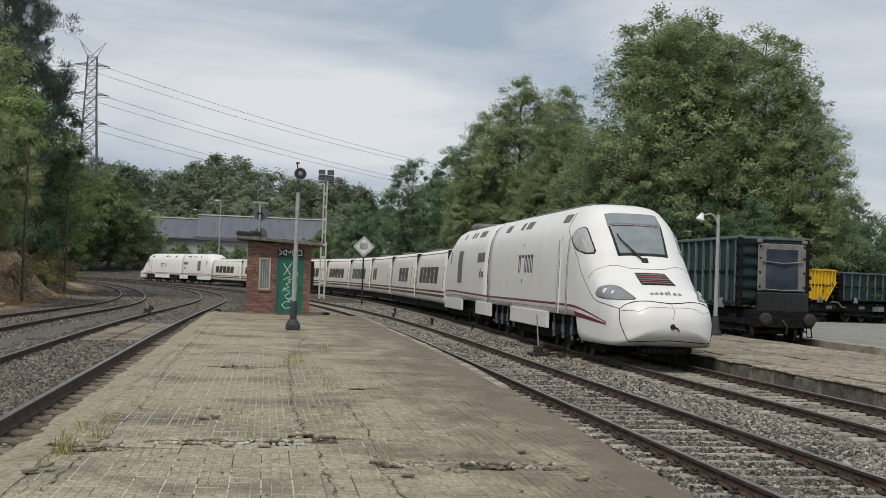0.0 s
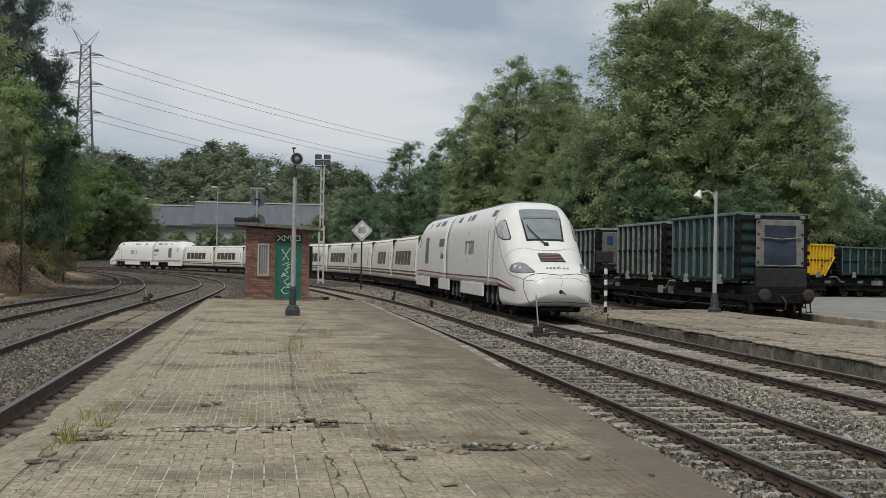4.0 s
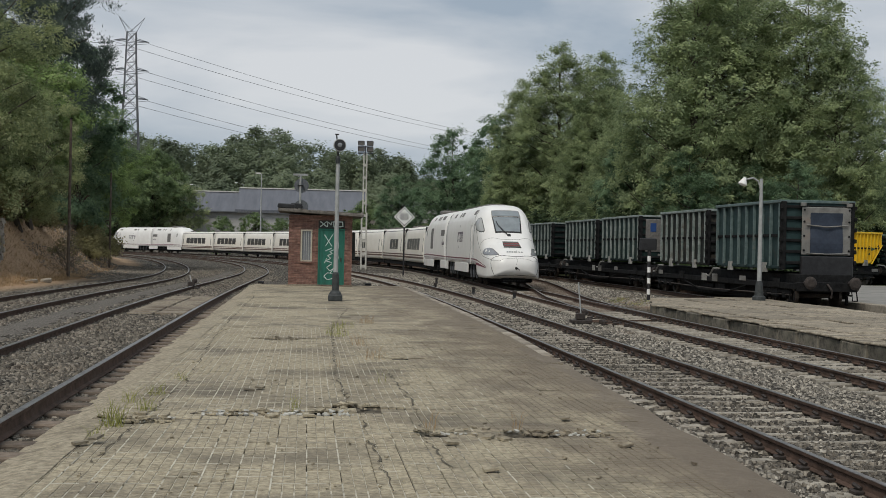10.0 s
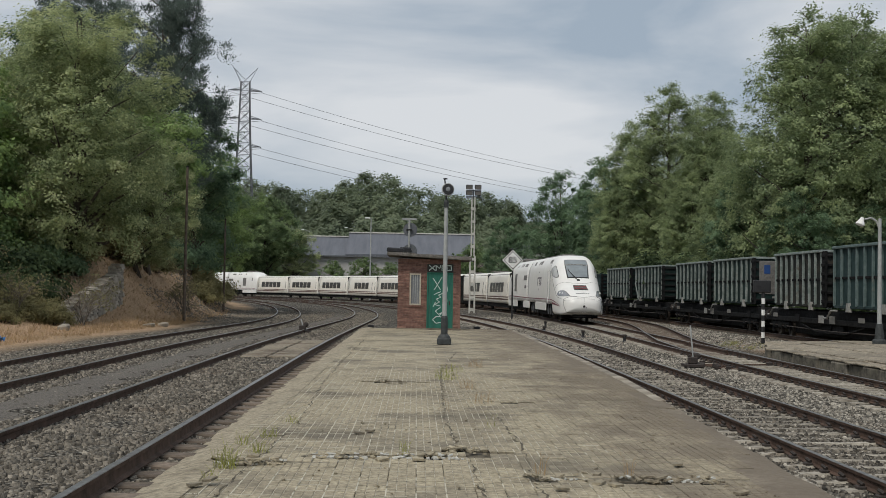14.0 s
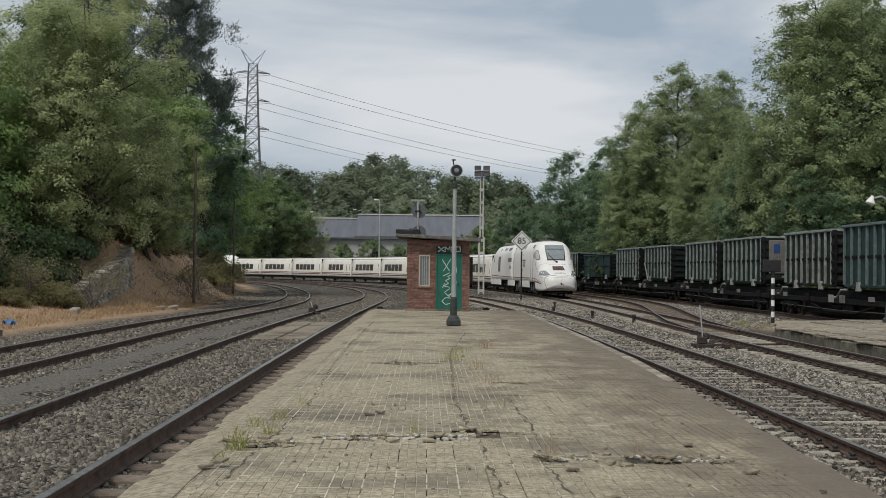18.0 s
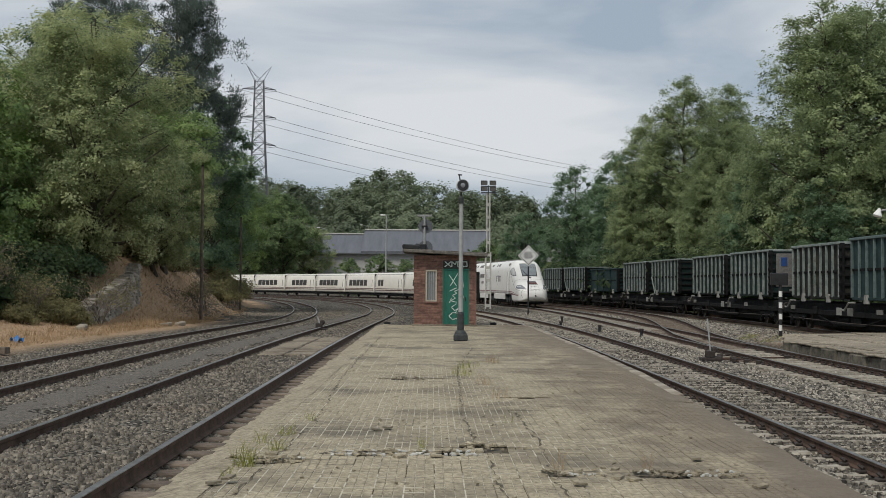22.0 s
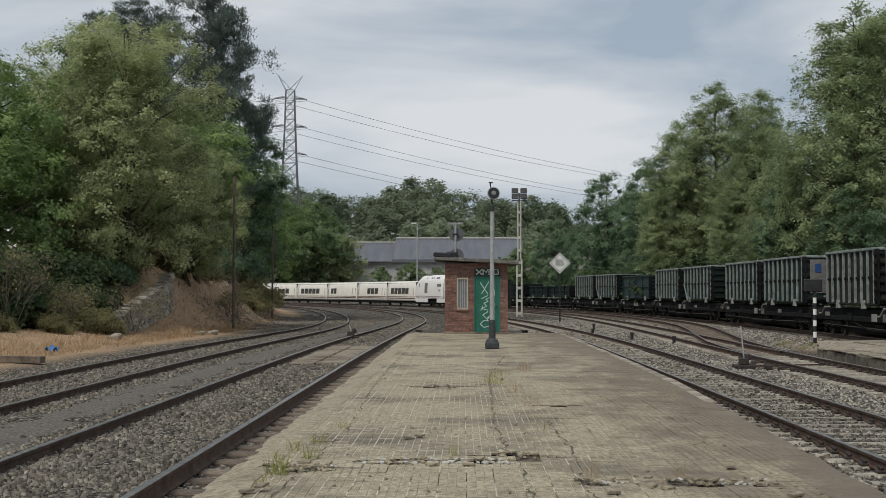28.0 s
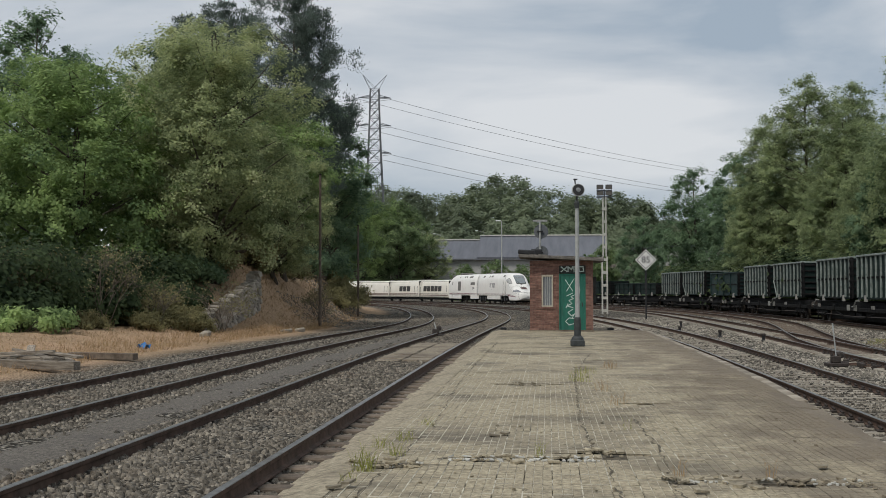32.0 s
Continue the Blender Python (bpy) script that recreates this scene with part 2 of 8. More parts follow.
M_PLAT2 = surf("far_platform_concrete", (0.12, 0.10, 0.072), (0.46, 0.40, 0.305), 7, 0.93, 1.0, 30, rnd=0.24, stain=(0.085, 0.072, 0.053), stain_scale=1.3, stain_at=0.49, stretch=(0.7, 1.5, 1))
M_PLATWALL = surf("mossy_edge_stone", (0.04, 0.037, 0.03), (0.23, 0.205, 0.16), 5, 0.95, 0.7, 25, stain=(0.045, 0.05, 0.03), stain_scale=1.2, rnd=0.3)
M_YARD = surf("yard_concrete", (0.19, 0.183, 0.168), (0.29, 0.282, 0.26), 0.8, 0.95, 0.2, 20, stain=(0.28, 0.27, 0.24), stain_scale=0.2)
M_BRICK = surf("red_brick", (0.15, 0.078, 0.06), (0.28, 0.16, 0.125), 8, 0.92, 0.5, 60, rnd=0.32, stain=(0.105, 0.06, 0.052), stain_scale=1.2, stain_at=0.52, coords="World")
M_JOINT = surf("brick_joint", (0.15, 0.10, 0.08), (0.25, 0.18, 0.145), 8, 0.95, 0.4, 60)
M_DOOR = surf("green_painted_steel", (0.014, 0.105, 0.075), (0.025, 0.155, 0.11), 3, 0.55, 0.1, 30, stain=(0.03, 0.075, 0.055), stain_scale=2.0, stretch=(4, 4, 0.6))
M_PANEL = surf("black_painted_board", (0.02, 0.022, 0.02), (0.05, 0.055, 0.05), 6, 0.7, 0.1, 40)
M_PAINT = surf("sprayed_white_paint", (0.42, 0.52, 0.47), (0.62, 0.70, 0.66), 9, 0.7, 0.0)
M_CREAM = surf("cream_painted_wood", (0.36, 0.325, 0.25), (0.50, 0.455, 0.365), 6, 0.7, 0.2, 40, stain=(0.3, 0.24, 0.17), stain_scale=3.0)
M_ROOF = surf("tarred_slab", (0.08, 0.073, 0.065), (0.21, 0.192, 0.17), 5, 0.93, 0.6, 30, stain=(0.09, 0.085, 0.05), stain_scale=1.5)
M_POLE = surf("grey_painted_steel", (0.30, 0.31, 0.30), (0.42, 0.43, 0.42), 5, 0.55, 0.1, 50, metal=0.2, stain=(0.2, 0.15, 0.11), stain_scale=2.5, stain_at=0.6)
M_CONC = surf("pale_concrete", (0.42, 0.41, 0.37), (0.58, 0.57, 0.52), 4, 0.9, 0.3, 40, stain=(0.3, 0.29, 0.25), stain_scale=1.5)
M_DARKBASE = surf("dark_cast_iron", (0.022, 0.026, 0.026), (0.055, 0.06, 0.06), 8, 0.6, 0.3, 40)
M_WHITE = surf("train_white_paint", (0.74, 0.725, 0.69), (0.82, 0.81, 0.775), 0.9, 0.36, 0.0, stain=(0.66, 0.64, 0.59), stain_scale=0.6, stain_at=0.58, spec=0.5)
M_CREAMW = surf("coach_white_paint", (0.70, 0.665, 0.585), (0.80, 0.765, 0.685), 0.9, 0.33, 0.0, stain=(0.60, 0.565, 0.48), stain_scale=0.7, stain_at=0.58, stretch=(1, 0.5, 1), spec=0.5)
M_MAROON = surf("maroon_stripe", (0.13, 0.012, 0.035), (0.18, 0.02, 0.05), 3, 0.4, 0.0)
M_DISPLAY = surf("red_display_strip", (0.20, 0.03, 0.035), (0.30, 0.05, 0.05), 3, 0.45, 0.0)
M_BROWNBAND = surf("brown_stripe", (0.075, 0.035, 0.026), (0.115, 0.056, 0.04), 3, 0.45, 0.0)
M_SEAM = surf("black_rubber", (0.012, 0.012, 0.012), (0.03, 0.03, 0.03), 9, 0.8, 0.1, 40)
M_VENT = surf("grey_vent_louvre", (0.10, 0.095, 0.09), (0.20, 0.19, 0.175), 9, 0.6, 0.1, 40)
M_UNDER = surf("near_black_underframe", (0.0065, 0.007, 0.0075), (0.022, 0.022, 0.022), 5, 0.85, 0.4, 30, stain=(0.03, 0.025, 0.021), stain_scale=2.0, stain_at=0.6, spec=0.1)
M_WHEEL = surf("wheel_steel", (0.05, 0.042, 0.036), (0.12, 0.10, 0.085), 8, 0.5, 0.2, 30, metal=0.5)
M_GLASS = surf("dark_window_glass", (0.018, 0.019, 0.02), (0.035, 0.036, 0.036), 3.0, 0.3, 0.0, spec=0.25)
# grey tints put the sky's reflection into the screen and cab glass colour
M_SCREEN = glass("windscreen_glass_sky_reflection", (0.19, 0.215, 0.225), 0.1)
M_CABGLASS = glass("cab_glass_sky_reflection", (0.36, 0.365, 0.35), 0.2)
M_LENS = glass("headlight_lens", (0.19, 0.20, 0.21), 0.2)
M_LOGO = surf("dark_violet_lettering", (0.05, 0.035, 0.05), (0.08, 0.055, 0.075), 5, 0.5, 0.0)
# container shells darkened, ribs lightened: the shade between ribs is in the paint
M_GREENBOX = surf("shaded_green_wagon_paint", (0.006, 0.013, 0.012), (0.017, 0.031, 0.028), 2, 0.6, 0.2, 30, rnd=0.25, stain=(0.035, 0.03, 0.025), stain_scale=1.1, stain_at=0.58, spec=0.12)
M_GREENRIB = surf("lit_worn_green_rib_paint", (0.12, 0.155, 0.143), (0.29, 0.32, 0.30), 4, 0.6, 0.2, 30, stain=(0.13, 0.115, 0.095), stain_scale=1.6, stain_at=0.56, spec=0.2)
M_TEALBOX = surf("faded_teal_wagon_paint", (0.013, 0.029, 0.029), (0.034, 0.06, 0.06), 2, 0.6, 0.2, 30, stain=(0.05, 0.05, 0.042), stain_scale=1.1, stain_at=0.58, spec=0.15)
M_TEALRIB = surf("faded_teal_rib_paint", (0.068, 0.105, 0.102), (0.145, 0.19, 0.185), 4, 0.6, 0.2, 30, stain=(0.13, 0.12, 0.10), stain_scale=1.6, stain_at=0.58, spec=0.2)
M_BROWNBOX = surf("shaded_rust_stained_wagon_paint", (0.010, 0.013, 0.012), (0.026, 0.029, 0.026), 2, 0.7, 0.2, 30, stain=(0.07, 0.058, 0.046), stain_scale=0.9, stain_at=0.5, spec=0.12)
M_FOOT = surf("pale_grey_casting", (0.20, 0.20, 0.185), (0.33, 0.325, 0.30), 5, 0.7, 0.2, 30, stain=(0.13, 0.10, 0.08), stain_scale=2.0, stain_at=0.55)
M_YELLOW = surf("yellow_wagon_paint", (0.62, 0.38, 0.012), (0.75, 0.48, 0.02), 3, 0.55, 0.1, 30, stain=(0.4, 0.25, 0.03), stain_scale=1.5)
M_TARP = surf("blue_grey_tarpaulin", (0.020, 0.028, 0.045), (0.036, 0.048, 0.072), 3, 0.6, 0.3, 12)
M_GREYPANEL = surf("grey_end_plate", (0.135, 0.13, 0.118), (0.24, 0.235, 0.218), 3, 0.6, 0.2, 30, stain=(0.2, 0.16, 0.13), stain_scale=1.5)
M_BARK = surf("tree_bark", (0.045, 0.036, 0.028), (0.12, 0.10, 0.08), 5, 0.95, 0.7, 15, stretch=(1, 1, 0.3))
M_TWIG = surf("bare_grey_twig", (0.075, 0.062, 0.047), (0.20, 0.17, 0.132), 5, 0.9, 0.2, 30)
M_LEAF_OLIVE = leafy("olive_leaves", (0.125, 0.17, 0.085), (0.58, 0.60, 0.35), 0.5, (0.45, 0.50, 0.26))
M_LEAF_GREEN = leafy("fresh_green_leaves", (0.085, 0.15, 0.068), (0.40, 0.52, 0.20), 0.4)
M_LEAF_FRESH = leafy("dull_fresh_leaves", (0.075, 0.125, 0.065), (0.32, 0.41, 0.19), 0.4)
M_LEAF_POPLAR = leafy("grey_green_leaves", (0.115, 0.165, 0.085), (0.46, 0.53, 0.28), 0.45)
M_LEAF_DARK = leafy("dark_green_leaves", (0.065, 0.115, 0.07), (0.26, 0.37, 0.21), 0.4)
M_NEEDLE = leafy("pine_needles", (0.052, 0.074, 0.066), (0.18, 0.225, 0.19), 0.4)
# very dark green puts the shade under the crowns into these leaves
M_LEAF_SHADE = leafy("shade_green_undergrowth", (0.025, 0.045, 0.024), (0.10, 0.14, 0.06), 0.6)
M_LEAF_SCRUB = leafy("dull_scrub_leaves", (0.11, 0.105, 0.052), (0.36, 0.33, 0.165), 0.8)
# pale, low-contrast leaf tones stand in for haze over the far hillside
M_LEAF_FAR = leafy("hazed_far_wood_leaves", (0.18, 0.22, 0.148), (0.285, 0.335, 0.215), 0.06)
M_WEED = leafy("weed_blades", (0.14, 0.155, 0.04), (0.44, 0.44, 0.14), 3.0)
M_STRAW = leafy("straw_blades", (0.22, 0.15, 0.085), (0.56, 0.395, 0.225), 1.0)
M_WALL = surf("rough_field_stone", (0.19, 0.168, 0.138), (0.43, 0.39, 0.33), 5, 0.95, 0.7, 25, rnd=0.35, stain=(0.07, 0.07, 0.045), stain_scale=1.2)
M_ROOFMETAL = surf("grey_blue_roof_sheet", (0.092, 0.098, 0.115), (0.135, 0.142, 0.162), 0.3, 0.6, 0.1, 4, stretch=(3, 0.2, 1))
M_FACADE = surf("pale_rendered_wall", (0.30, 0.295, 0.28), (0.42, 0.415, 0.40), 0.4, 0.9, 0.1, 10)
M_GALV = surf("galvanised_steel", (0.10, 0.108, 0.118), (0.17, 0.178, 0.19), 3, 0.6, 0.0, metal=0.3)
M_WIRE = surf("grey_wire", (0.10, 0.105, 0.115), (0.14, 0.145, 0.155), 3, 0.6, 0.0)
M_SIGNWHITE = surf("white_sign_face", (0.70, 0.70, 0.67), (0.80, 0.80, 0.77), 6, 0.5, 0.0)
M_BLACK = surf("black_enamel", (0.012, 0.012, 0.013), (0.03, 0.03, 0.032), 6, 0.5, 0.0)
M_NAVY = surf("dull_blue_plate", (0.014, 0.05, 0.17), (0.022, 0.07, 0.22), 6, 0.6, 0.0)
M_BLUE = surf("blue_plastic", (0.02, 0.13, 0.36), (0.03, 0.18, 0.45), 6, 0.5, 0.0)
M_PLANK = surf("weathered_plank", (0.13, 0.105, 0.08), (0.36, 0.315, 0.255), 5, 0.9, 0.5, 40, stretch=(6, 0.6, 6), rnd=0.3)
M_CINDER = surf("grey_cinder", (0.045, 0.039, 0.032), (0.21, 0.188, 0.16), 26, 0.95, 0.9, 70, stain=(0.10, 0.09, 0.08), stain_scale=1.3, stain_at=0.52)

for m_ in (M_TILE, M_TILES, M_CEMENT, M_GROOVE):
    dirt_wash(m_, 0.4, 3.8, (0.15, 0.12, 0.088), 0.64)

# ---- mesh tools ----


class Mesh:
    """Gathers vertices and faces of one part."""

    def __init__(self):
        self.v, self.f, self.mi, self.smooth = [], [], [], False

    def add(self, vs, fs, mi=0):
        o = len(self.v)
        self.v.extend(tuple(p) for p in vs)
        self.f.extend(tuple(i + o for i in q) for q in fs)
        self.mi.extend([mi] * len(fs))
        return self

    def box(self, x0, x1, y0, y1, z0, z1, c=0.0, m=None, mi=0):
        """A box, its edges cut back by c."""
        c = min(c, (x1 - x0) * 0.45, (y1 - y0) * 0.45, (z1 - z0) * 0.45)
        if c <= 0:
            vs = [(x, y, z) for x in (x0, x1) for y in (y0, y1) for z in (z0, z1)]
            fs = [(0, 1, 3, 2), (4, 6, 7, 5), (0, 4, 5, 1), (2, 3, 7, 6), (0, 2, 6, 4), (1, 5, 7, 3)]
        else:
            vs, ix = [], {}
            for i in (0, 1):
                for j in (0, 1):
                    for k in (0, 1):
                        p = ((x0, x1)[i], (y0, y1)[j], (z0, z1)[k])
                        s = (1 - 2 * i, 1 - 2 * j, 1 - 2 * k)
                        for a in range(3):
                            q = [p[b] + (0 if b == a else s[b] * c) for b in range(3)]
                            ix[i, j, k, a] = len(vs)
                            vs.append(q)
            fs = []
            for a in range(3):
                b, d = (a + 1) % 3, (a + 2) % 3
                for e in (0, 1):
                    key = []
                    for u, w in ((0, 0), (1, 0), (1, 1), (0, 1)):
                        q = [0, 0, 0]
                        q[a], q[b], q[d] = e, u, w
                        key.append(ix[(*q, a)])
                    fs.append(tuple(key if e else key[::-1]))
                    f = e
                    for g in (0, 1):
                        # edge along axis d between faces a=e and b=g
                        q0, q1 = [0, 0, 0], [0, 0, 0]
                        q0[a] = q1[a] = e
                        q0[b] = q1[b] = g
                        q1[d] = 1
                        k = (ix[(*q0, a)], ix[(*q1, a)], ix[(*q1, b)], ix[(*q0, b)])
                        fs.append(k if (e ^ g) else k[::-1])
            for i in (0, 1):
                for j in (0, 1):
                    for k in (0, 1):
                        t = (ix[i, j, k, 0], ix[i, j, k, 1], ix[i, j, k, 2])
                        fs.append(t if (i + j + k) % 2 else t[::-1])
        if m is not None:
            vs = [m @ Vector(p) for p in vs]
        return self.add(vs, fs, mi)

    def rod(self, p, q, r0, r1=None, n=8, mi=0):
        """A round bar from p to q."""
        r1 = r0 if r1 is None else r1
        p, q = Vector(p), Vector(q)
        d = (q - p).normalized()
        a = d.orthogonal().normalized()
        b = d.cross(a)
        vs = []
        for c, r in ((p, r0), (q, r1)):
            for i in range(n):
                t = 2 * math.pi * i / n
                vs.append(c + (a * math.cos(t) + b * math.sin(t)) * r)
        fs = [(i, (i + 1) % n, n + (i + 1) % n, n + i) for i in range(n)]
        fs += [tuple(range(n))[::-1], tuple(range(n, 2 * n))]
        return self.add(vs, fs, mi)

    def turned(self, c, prof, n=14, axis=(0, 0, 1), mi=0):
        """A turned body about an axis through c from (radius, height) pairs."""
        d = Vector(axis).normalized()
        a = d.orthogonal().normalized()
        b = d.cross(a)
        c = Vector(c)
        vs = []
        for r, h in prof:
            for i in range(n):
                t = 2 * math.pi * i / n
                vs.append(c + d * h + (a * math.cos(t) + b * math.sin(t)) * r)
        fs = []
        for k in range(len(prof) - 1):
            for i in range(n):
                j = (i + 1) % n
                fs.append((k * n + i, k * n + j, (k + 1) * n + j, (k + 1) * n + i))
        fs += [tuple(range(n))[::-1], tuple(range((len(prof) - 1) * n, len(prof) * n))]
        return self.add(vs, fs, mi)

    def sweep(self, pts, prof, closed=True, mi=0):
        """A profile of (side, up) pairs carried along points (x, y, z, heading)."""
        n, vs = len(prof), []
        for x, y, z, h in pts:
            cx, sx = math.cos(h), math.sin(h)
            for u, w in prof:
                vs.append((x + u * cx, y + u * sx, z + w))
        fs = []
        for k in range(len(pts) - 1):
            for i in range(n if closed else n - 1):
                j = (i + 1) % n
                fs.append((k * n + i, k * n + j, (k + 1) * n + j, (k + 1) * n + i))
        if closed:
            fs += [tuple(range(n))[::-1], tuple(range((len(pts) - 1) * n, len(pts) * n))]
        return self.add(vs, fs, mi)

    def tube(self, pts, r, n=4):
        """One continuous thin pipe along a line of points."""
        o, P = len(self.v), [Vector(p) for p in pts]
        for i, p in enumerate(P):
            d = (P[min(i + 1, len(P) - 1)] - P[max(i - 1, 0)]).normalized()
            a = d.cross(Vector((0, 0, 1)) if abs(d.z) < 0.9 else Vector((1, 0, 0))).normalized()
            b = d.cross(a)
            for k in range(n):
                t = 6.28319 * k / n
                self.v.append(tuple(p + a * (r * math.cos(t)) + b * (r * math.sin(t))))
        for i in range(len(P) - 1):
            for k in range(n):
                j = (k + 1) % n
                self.f.append((o + i * n + k, o + i * n + j, o + i * n + n + j, o + i * n + n + k))
                self.mi.append(0)
        self.f += [tuple(o + k for k in range(n))[::-1], tuple(o + (len(P) - 1) * n + k for k in range(n))]
        self.mi += [0, 0]
        return self

    def grid(self, rows, mi=0):
        """A sheet from rows of points."""
        k = len(rows[0])
        vs = [p for r in rows for p in r]
        fs = [(a * k + b, a * k + b + 1, (a + 1) * k + b + 1, (a + 1) * k + b)
              for a in range(len(rows) - 1) for b in range(k - 1)]
        return self.add(vs, fs, mi)

    def data(self, name, *mats):
        me = bpy.data.meshes.new(name)
        me.from_pydata(self.v, [], self.f)
        for m in mats:
            me.materials.append(m)
        if any(self.mi):
            me.polygons.foreach_set("material_index", self.mi)
        if self.smooth:
            me.polygons.foreach_set("use_smooth", [True] * len(self.f))
        me.update()
        return me


def solid(me):
    """Makes the faces look outward."""
    bm = bmesh.new()
    bm.from_mesh(me)
    bmesh.ops.recalc_face_normals(bm, faces=bm.faces)
    bm.to_mesh(me)
    bm.free()
    return me


def part(name, mesh, material, parent, label="", fix=True):
    """Links a gathered mesh as one object under a thing or a part."""
    mats = material if isinstance(material, (list, tuple)) else [material]
    me = mesh.data(name, *mats)
    if fix:
        solid(me)
    ob = new(name, me)
    ob.parent = parent
    if label:
        ob["label"] = label
    return ob


def shared(name, me, parent, m):
    """A further object on a mesh that is already there."""
    ob = new(name, me)
    ob.parent = parent
    ob.matrix_basis = m
    return ob


def thing(name, m, label, category, group="", kind=""):
    ob = new(name)
    ob.matrix_basis = m
    ob.empty_display_size = 0.3
    return tagged(ob, label, category, group, kind)


def smooth_step(a, b, x):
    u = np.clip((np.asarray(x, float) - a) / (b - a), 0, 1)
    return u * u * (3 - 2 * u)


# ---- the lines of the tracks, all of which bend away to the left ----
STEP = 0.5


class Line:
    """A track's centre line: straight along y, then with a curvature given by (arc length, 1/m) pairs."""

    def __init__(self, x0, bends, shift=None, length=400, start=-12.0):
        s = np.arange(start, length, STEP)
        k = np.interp(s, [b[0] for b in bends], [b[1] for b in bends])
        th = np.concatenate([[0], np.cumsum((k[1:] + k[:-1]) / 2 * STEP)])
        mid = (th[1:] + th[:-1]) / 2
        self.s, self.h = s, th
        self.x = x0 - np.concatenate([[0], np.cumsum(np.sin(mid) * STEP)])
        self.y = start + np.concatenate([[0], np.cumsum(np.cos(mid) * STEP)])
        if shift:
            self.x = self.x + shift[2] * smooth_step(shift[0], shift[1], s) + shift[3] * np.exp(-((s - 128) / 20) ** 2)

    def at(self, s, off=0.0):
        """The point off metres to the right of the line, and the heading."""
        x, y, h = (float(np.interp(s, self.s, a)) for a in (self.x, self.y, self.h))
        return x + off * math.cos(h), y + off * math.sin(h), h


LINE_L1 = Line(-3.48, [(0, 0), (72, 0), (84, 1 / 285), (300, 1 / 285)], length=240)
LINE_L2 = Line(-7.27, [(0, 0), (38, 0), (52, 1 / 440), (300, 1 / 380)], length=250)
LINE_R1 = Line(6.05, [(0, 0), (34, 0), (48, 1 / 430), (300, 1 / 400)], length=300)
LINE_R2 = Line(10.23, [(0, 0), (60, 0), (80, 0.00126), (93.5, 0.00126), (97.5, 0.00419), (400, 0.00419)], shift=(25, 75, 0.50, 0.3))
LINE_R3 = Line(19.42, [(0, 0), (52, 0), (80, 0.0014), (96, 0.0014), (104, 0.0037), (300, 0.0037)], length=260)

Z_RIGHT = -0.36


def left_rail_z(y):
    return 0.10 - 0.46 * float(smooth_step(26, 88, y))


# ---- ground: one sheet to the horizon ----


def bank_foot(y):
    """The foot of the earth bank beside the outer left track."""
    return np.interp(y, LINE_L2.y, LINE_L2.x) - 4.6


def ground_z(x, y):
    x, y = np.asarray(x, float), np.asarray(y, float)
    zl = 0.10 - 0.46 * smooth_step(26, 88, y) - 0.14
    zr = Z_RIGHT - 0.226
    z = zl + (zr - zl) * smooth_step(-1.5, 3.6, x + 0.0 * y)
    z = z - 0.075 * smooth_step(-2.7, -2.5, x) * smooth_step(1.6, 1.9, -x) * smooth_step(45, 30, y)
    bed = np.abs(x - np.interp(y, LINE_R1.y, LINE_R1.x))
    z = z + 0.03 * smooth_step(1.75, 1.3, bed) * smooth_step(75, 60, y)
    foot = bank_foot(y)
    z = z + 0.12 * smooth_step(0.5, 3.0, foot + 2.2 - x)
    bank = smooth_step(0.0, 4.2, foot - x) * (0.35 + 2.9 * smooth_step(46, 60, y))
    z = z + bank
    z = z + smooth_step(0, 45, foot - 5 - x) * 1.5
    z = z + smooth_step(0, 10, x - 20.8) * 0.25
    z = z + smooth_step(230, 420, y) * 26.0 * (0.75 + 0.25 * np.sin(x * 0.017 + 1.0))
    return z


def build_ground():
    xs = np.unique(np.concatenate([np.linspace(-700, -60, 17), np.linspace(-60, -24, 19), np.linspace(-24, 24, 121), np.linspace(24, 60, 19), np.linspace(60, 700, 17)]))
    ys = np.unique(np.concatenate([np.linspace(-300, -20, 8), np.linspace(-20, 110, 190), np.linspace(110, 300, 70), np.linspace(300, 1200, 16)]))
    X, Y = np.meshgrid(xs, ys)
    Z = ground_z(X, Y)
    rng = np.random.default_rng(3)
    Z = Z + rng.normal(0, 0.018, Z.shape)
    # the strip under the paved platform stays clear of it
    Z = np.where((X > -2.0) & (X < 3.3) & (Y < 49.5), np.minimum(Z, -0.3), Z)
    nx, ny = len(xs), len(ys)
    v = np.stack([X, Y, Z], -1).reshape(-1, 3)
    i = np.arange(nx * ny).reshape(ny, nx)
    f = np.stack([i[:-1, :-1], i[:-1, 1:], i[1:, 1:], i[1:, :-1]], -1).reshape(-1, 4)
    me = bpy.data.meshes.new("ground")
    me.from_pydata(v.tolist(), [], f.tolist())
    foot = bank_foot(Y)
    straw = smooth_step(-2.4, -0.8, foot - X)
    straw = np.maximum(straw, 0.8 * np.exp(-((X - 15.0) / 1.8) ** 2 - ((Y - 49) / 5.0) ** 2))
    grass = np.maximum(smooth_step(3.5, 8, foot - X) * 0.9, smooth_step(21, 23, X))
    earth = 0.9 * smooth_step(0.3, 2.0, foot - X) * smooth_step(46, 52, Y)
    col = np.stack([straw, grass, earth, np.ones_like(X)], -1).reshape(-1, 4)
    att = me.color_attributes.new("cover", 'FLOAT_COLOR', 'POINT')
    att.data.foreach_set("color", col.astype(np.float32).ravel())
    me.materials.append(M_GROUND)
    me.polygons.foreach_set("use_smooth", [True] * len(me.polygons))
    ob = tagged(new("ground", me), "ground of grey track stone, dry straw verge and grass", "ground", kind="structure")
    return ob


build_ground()

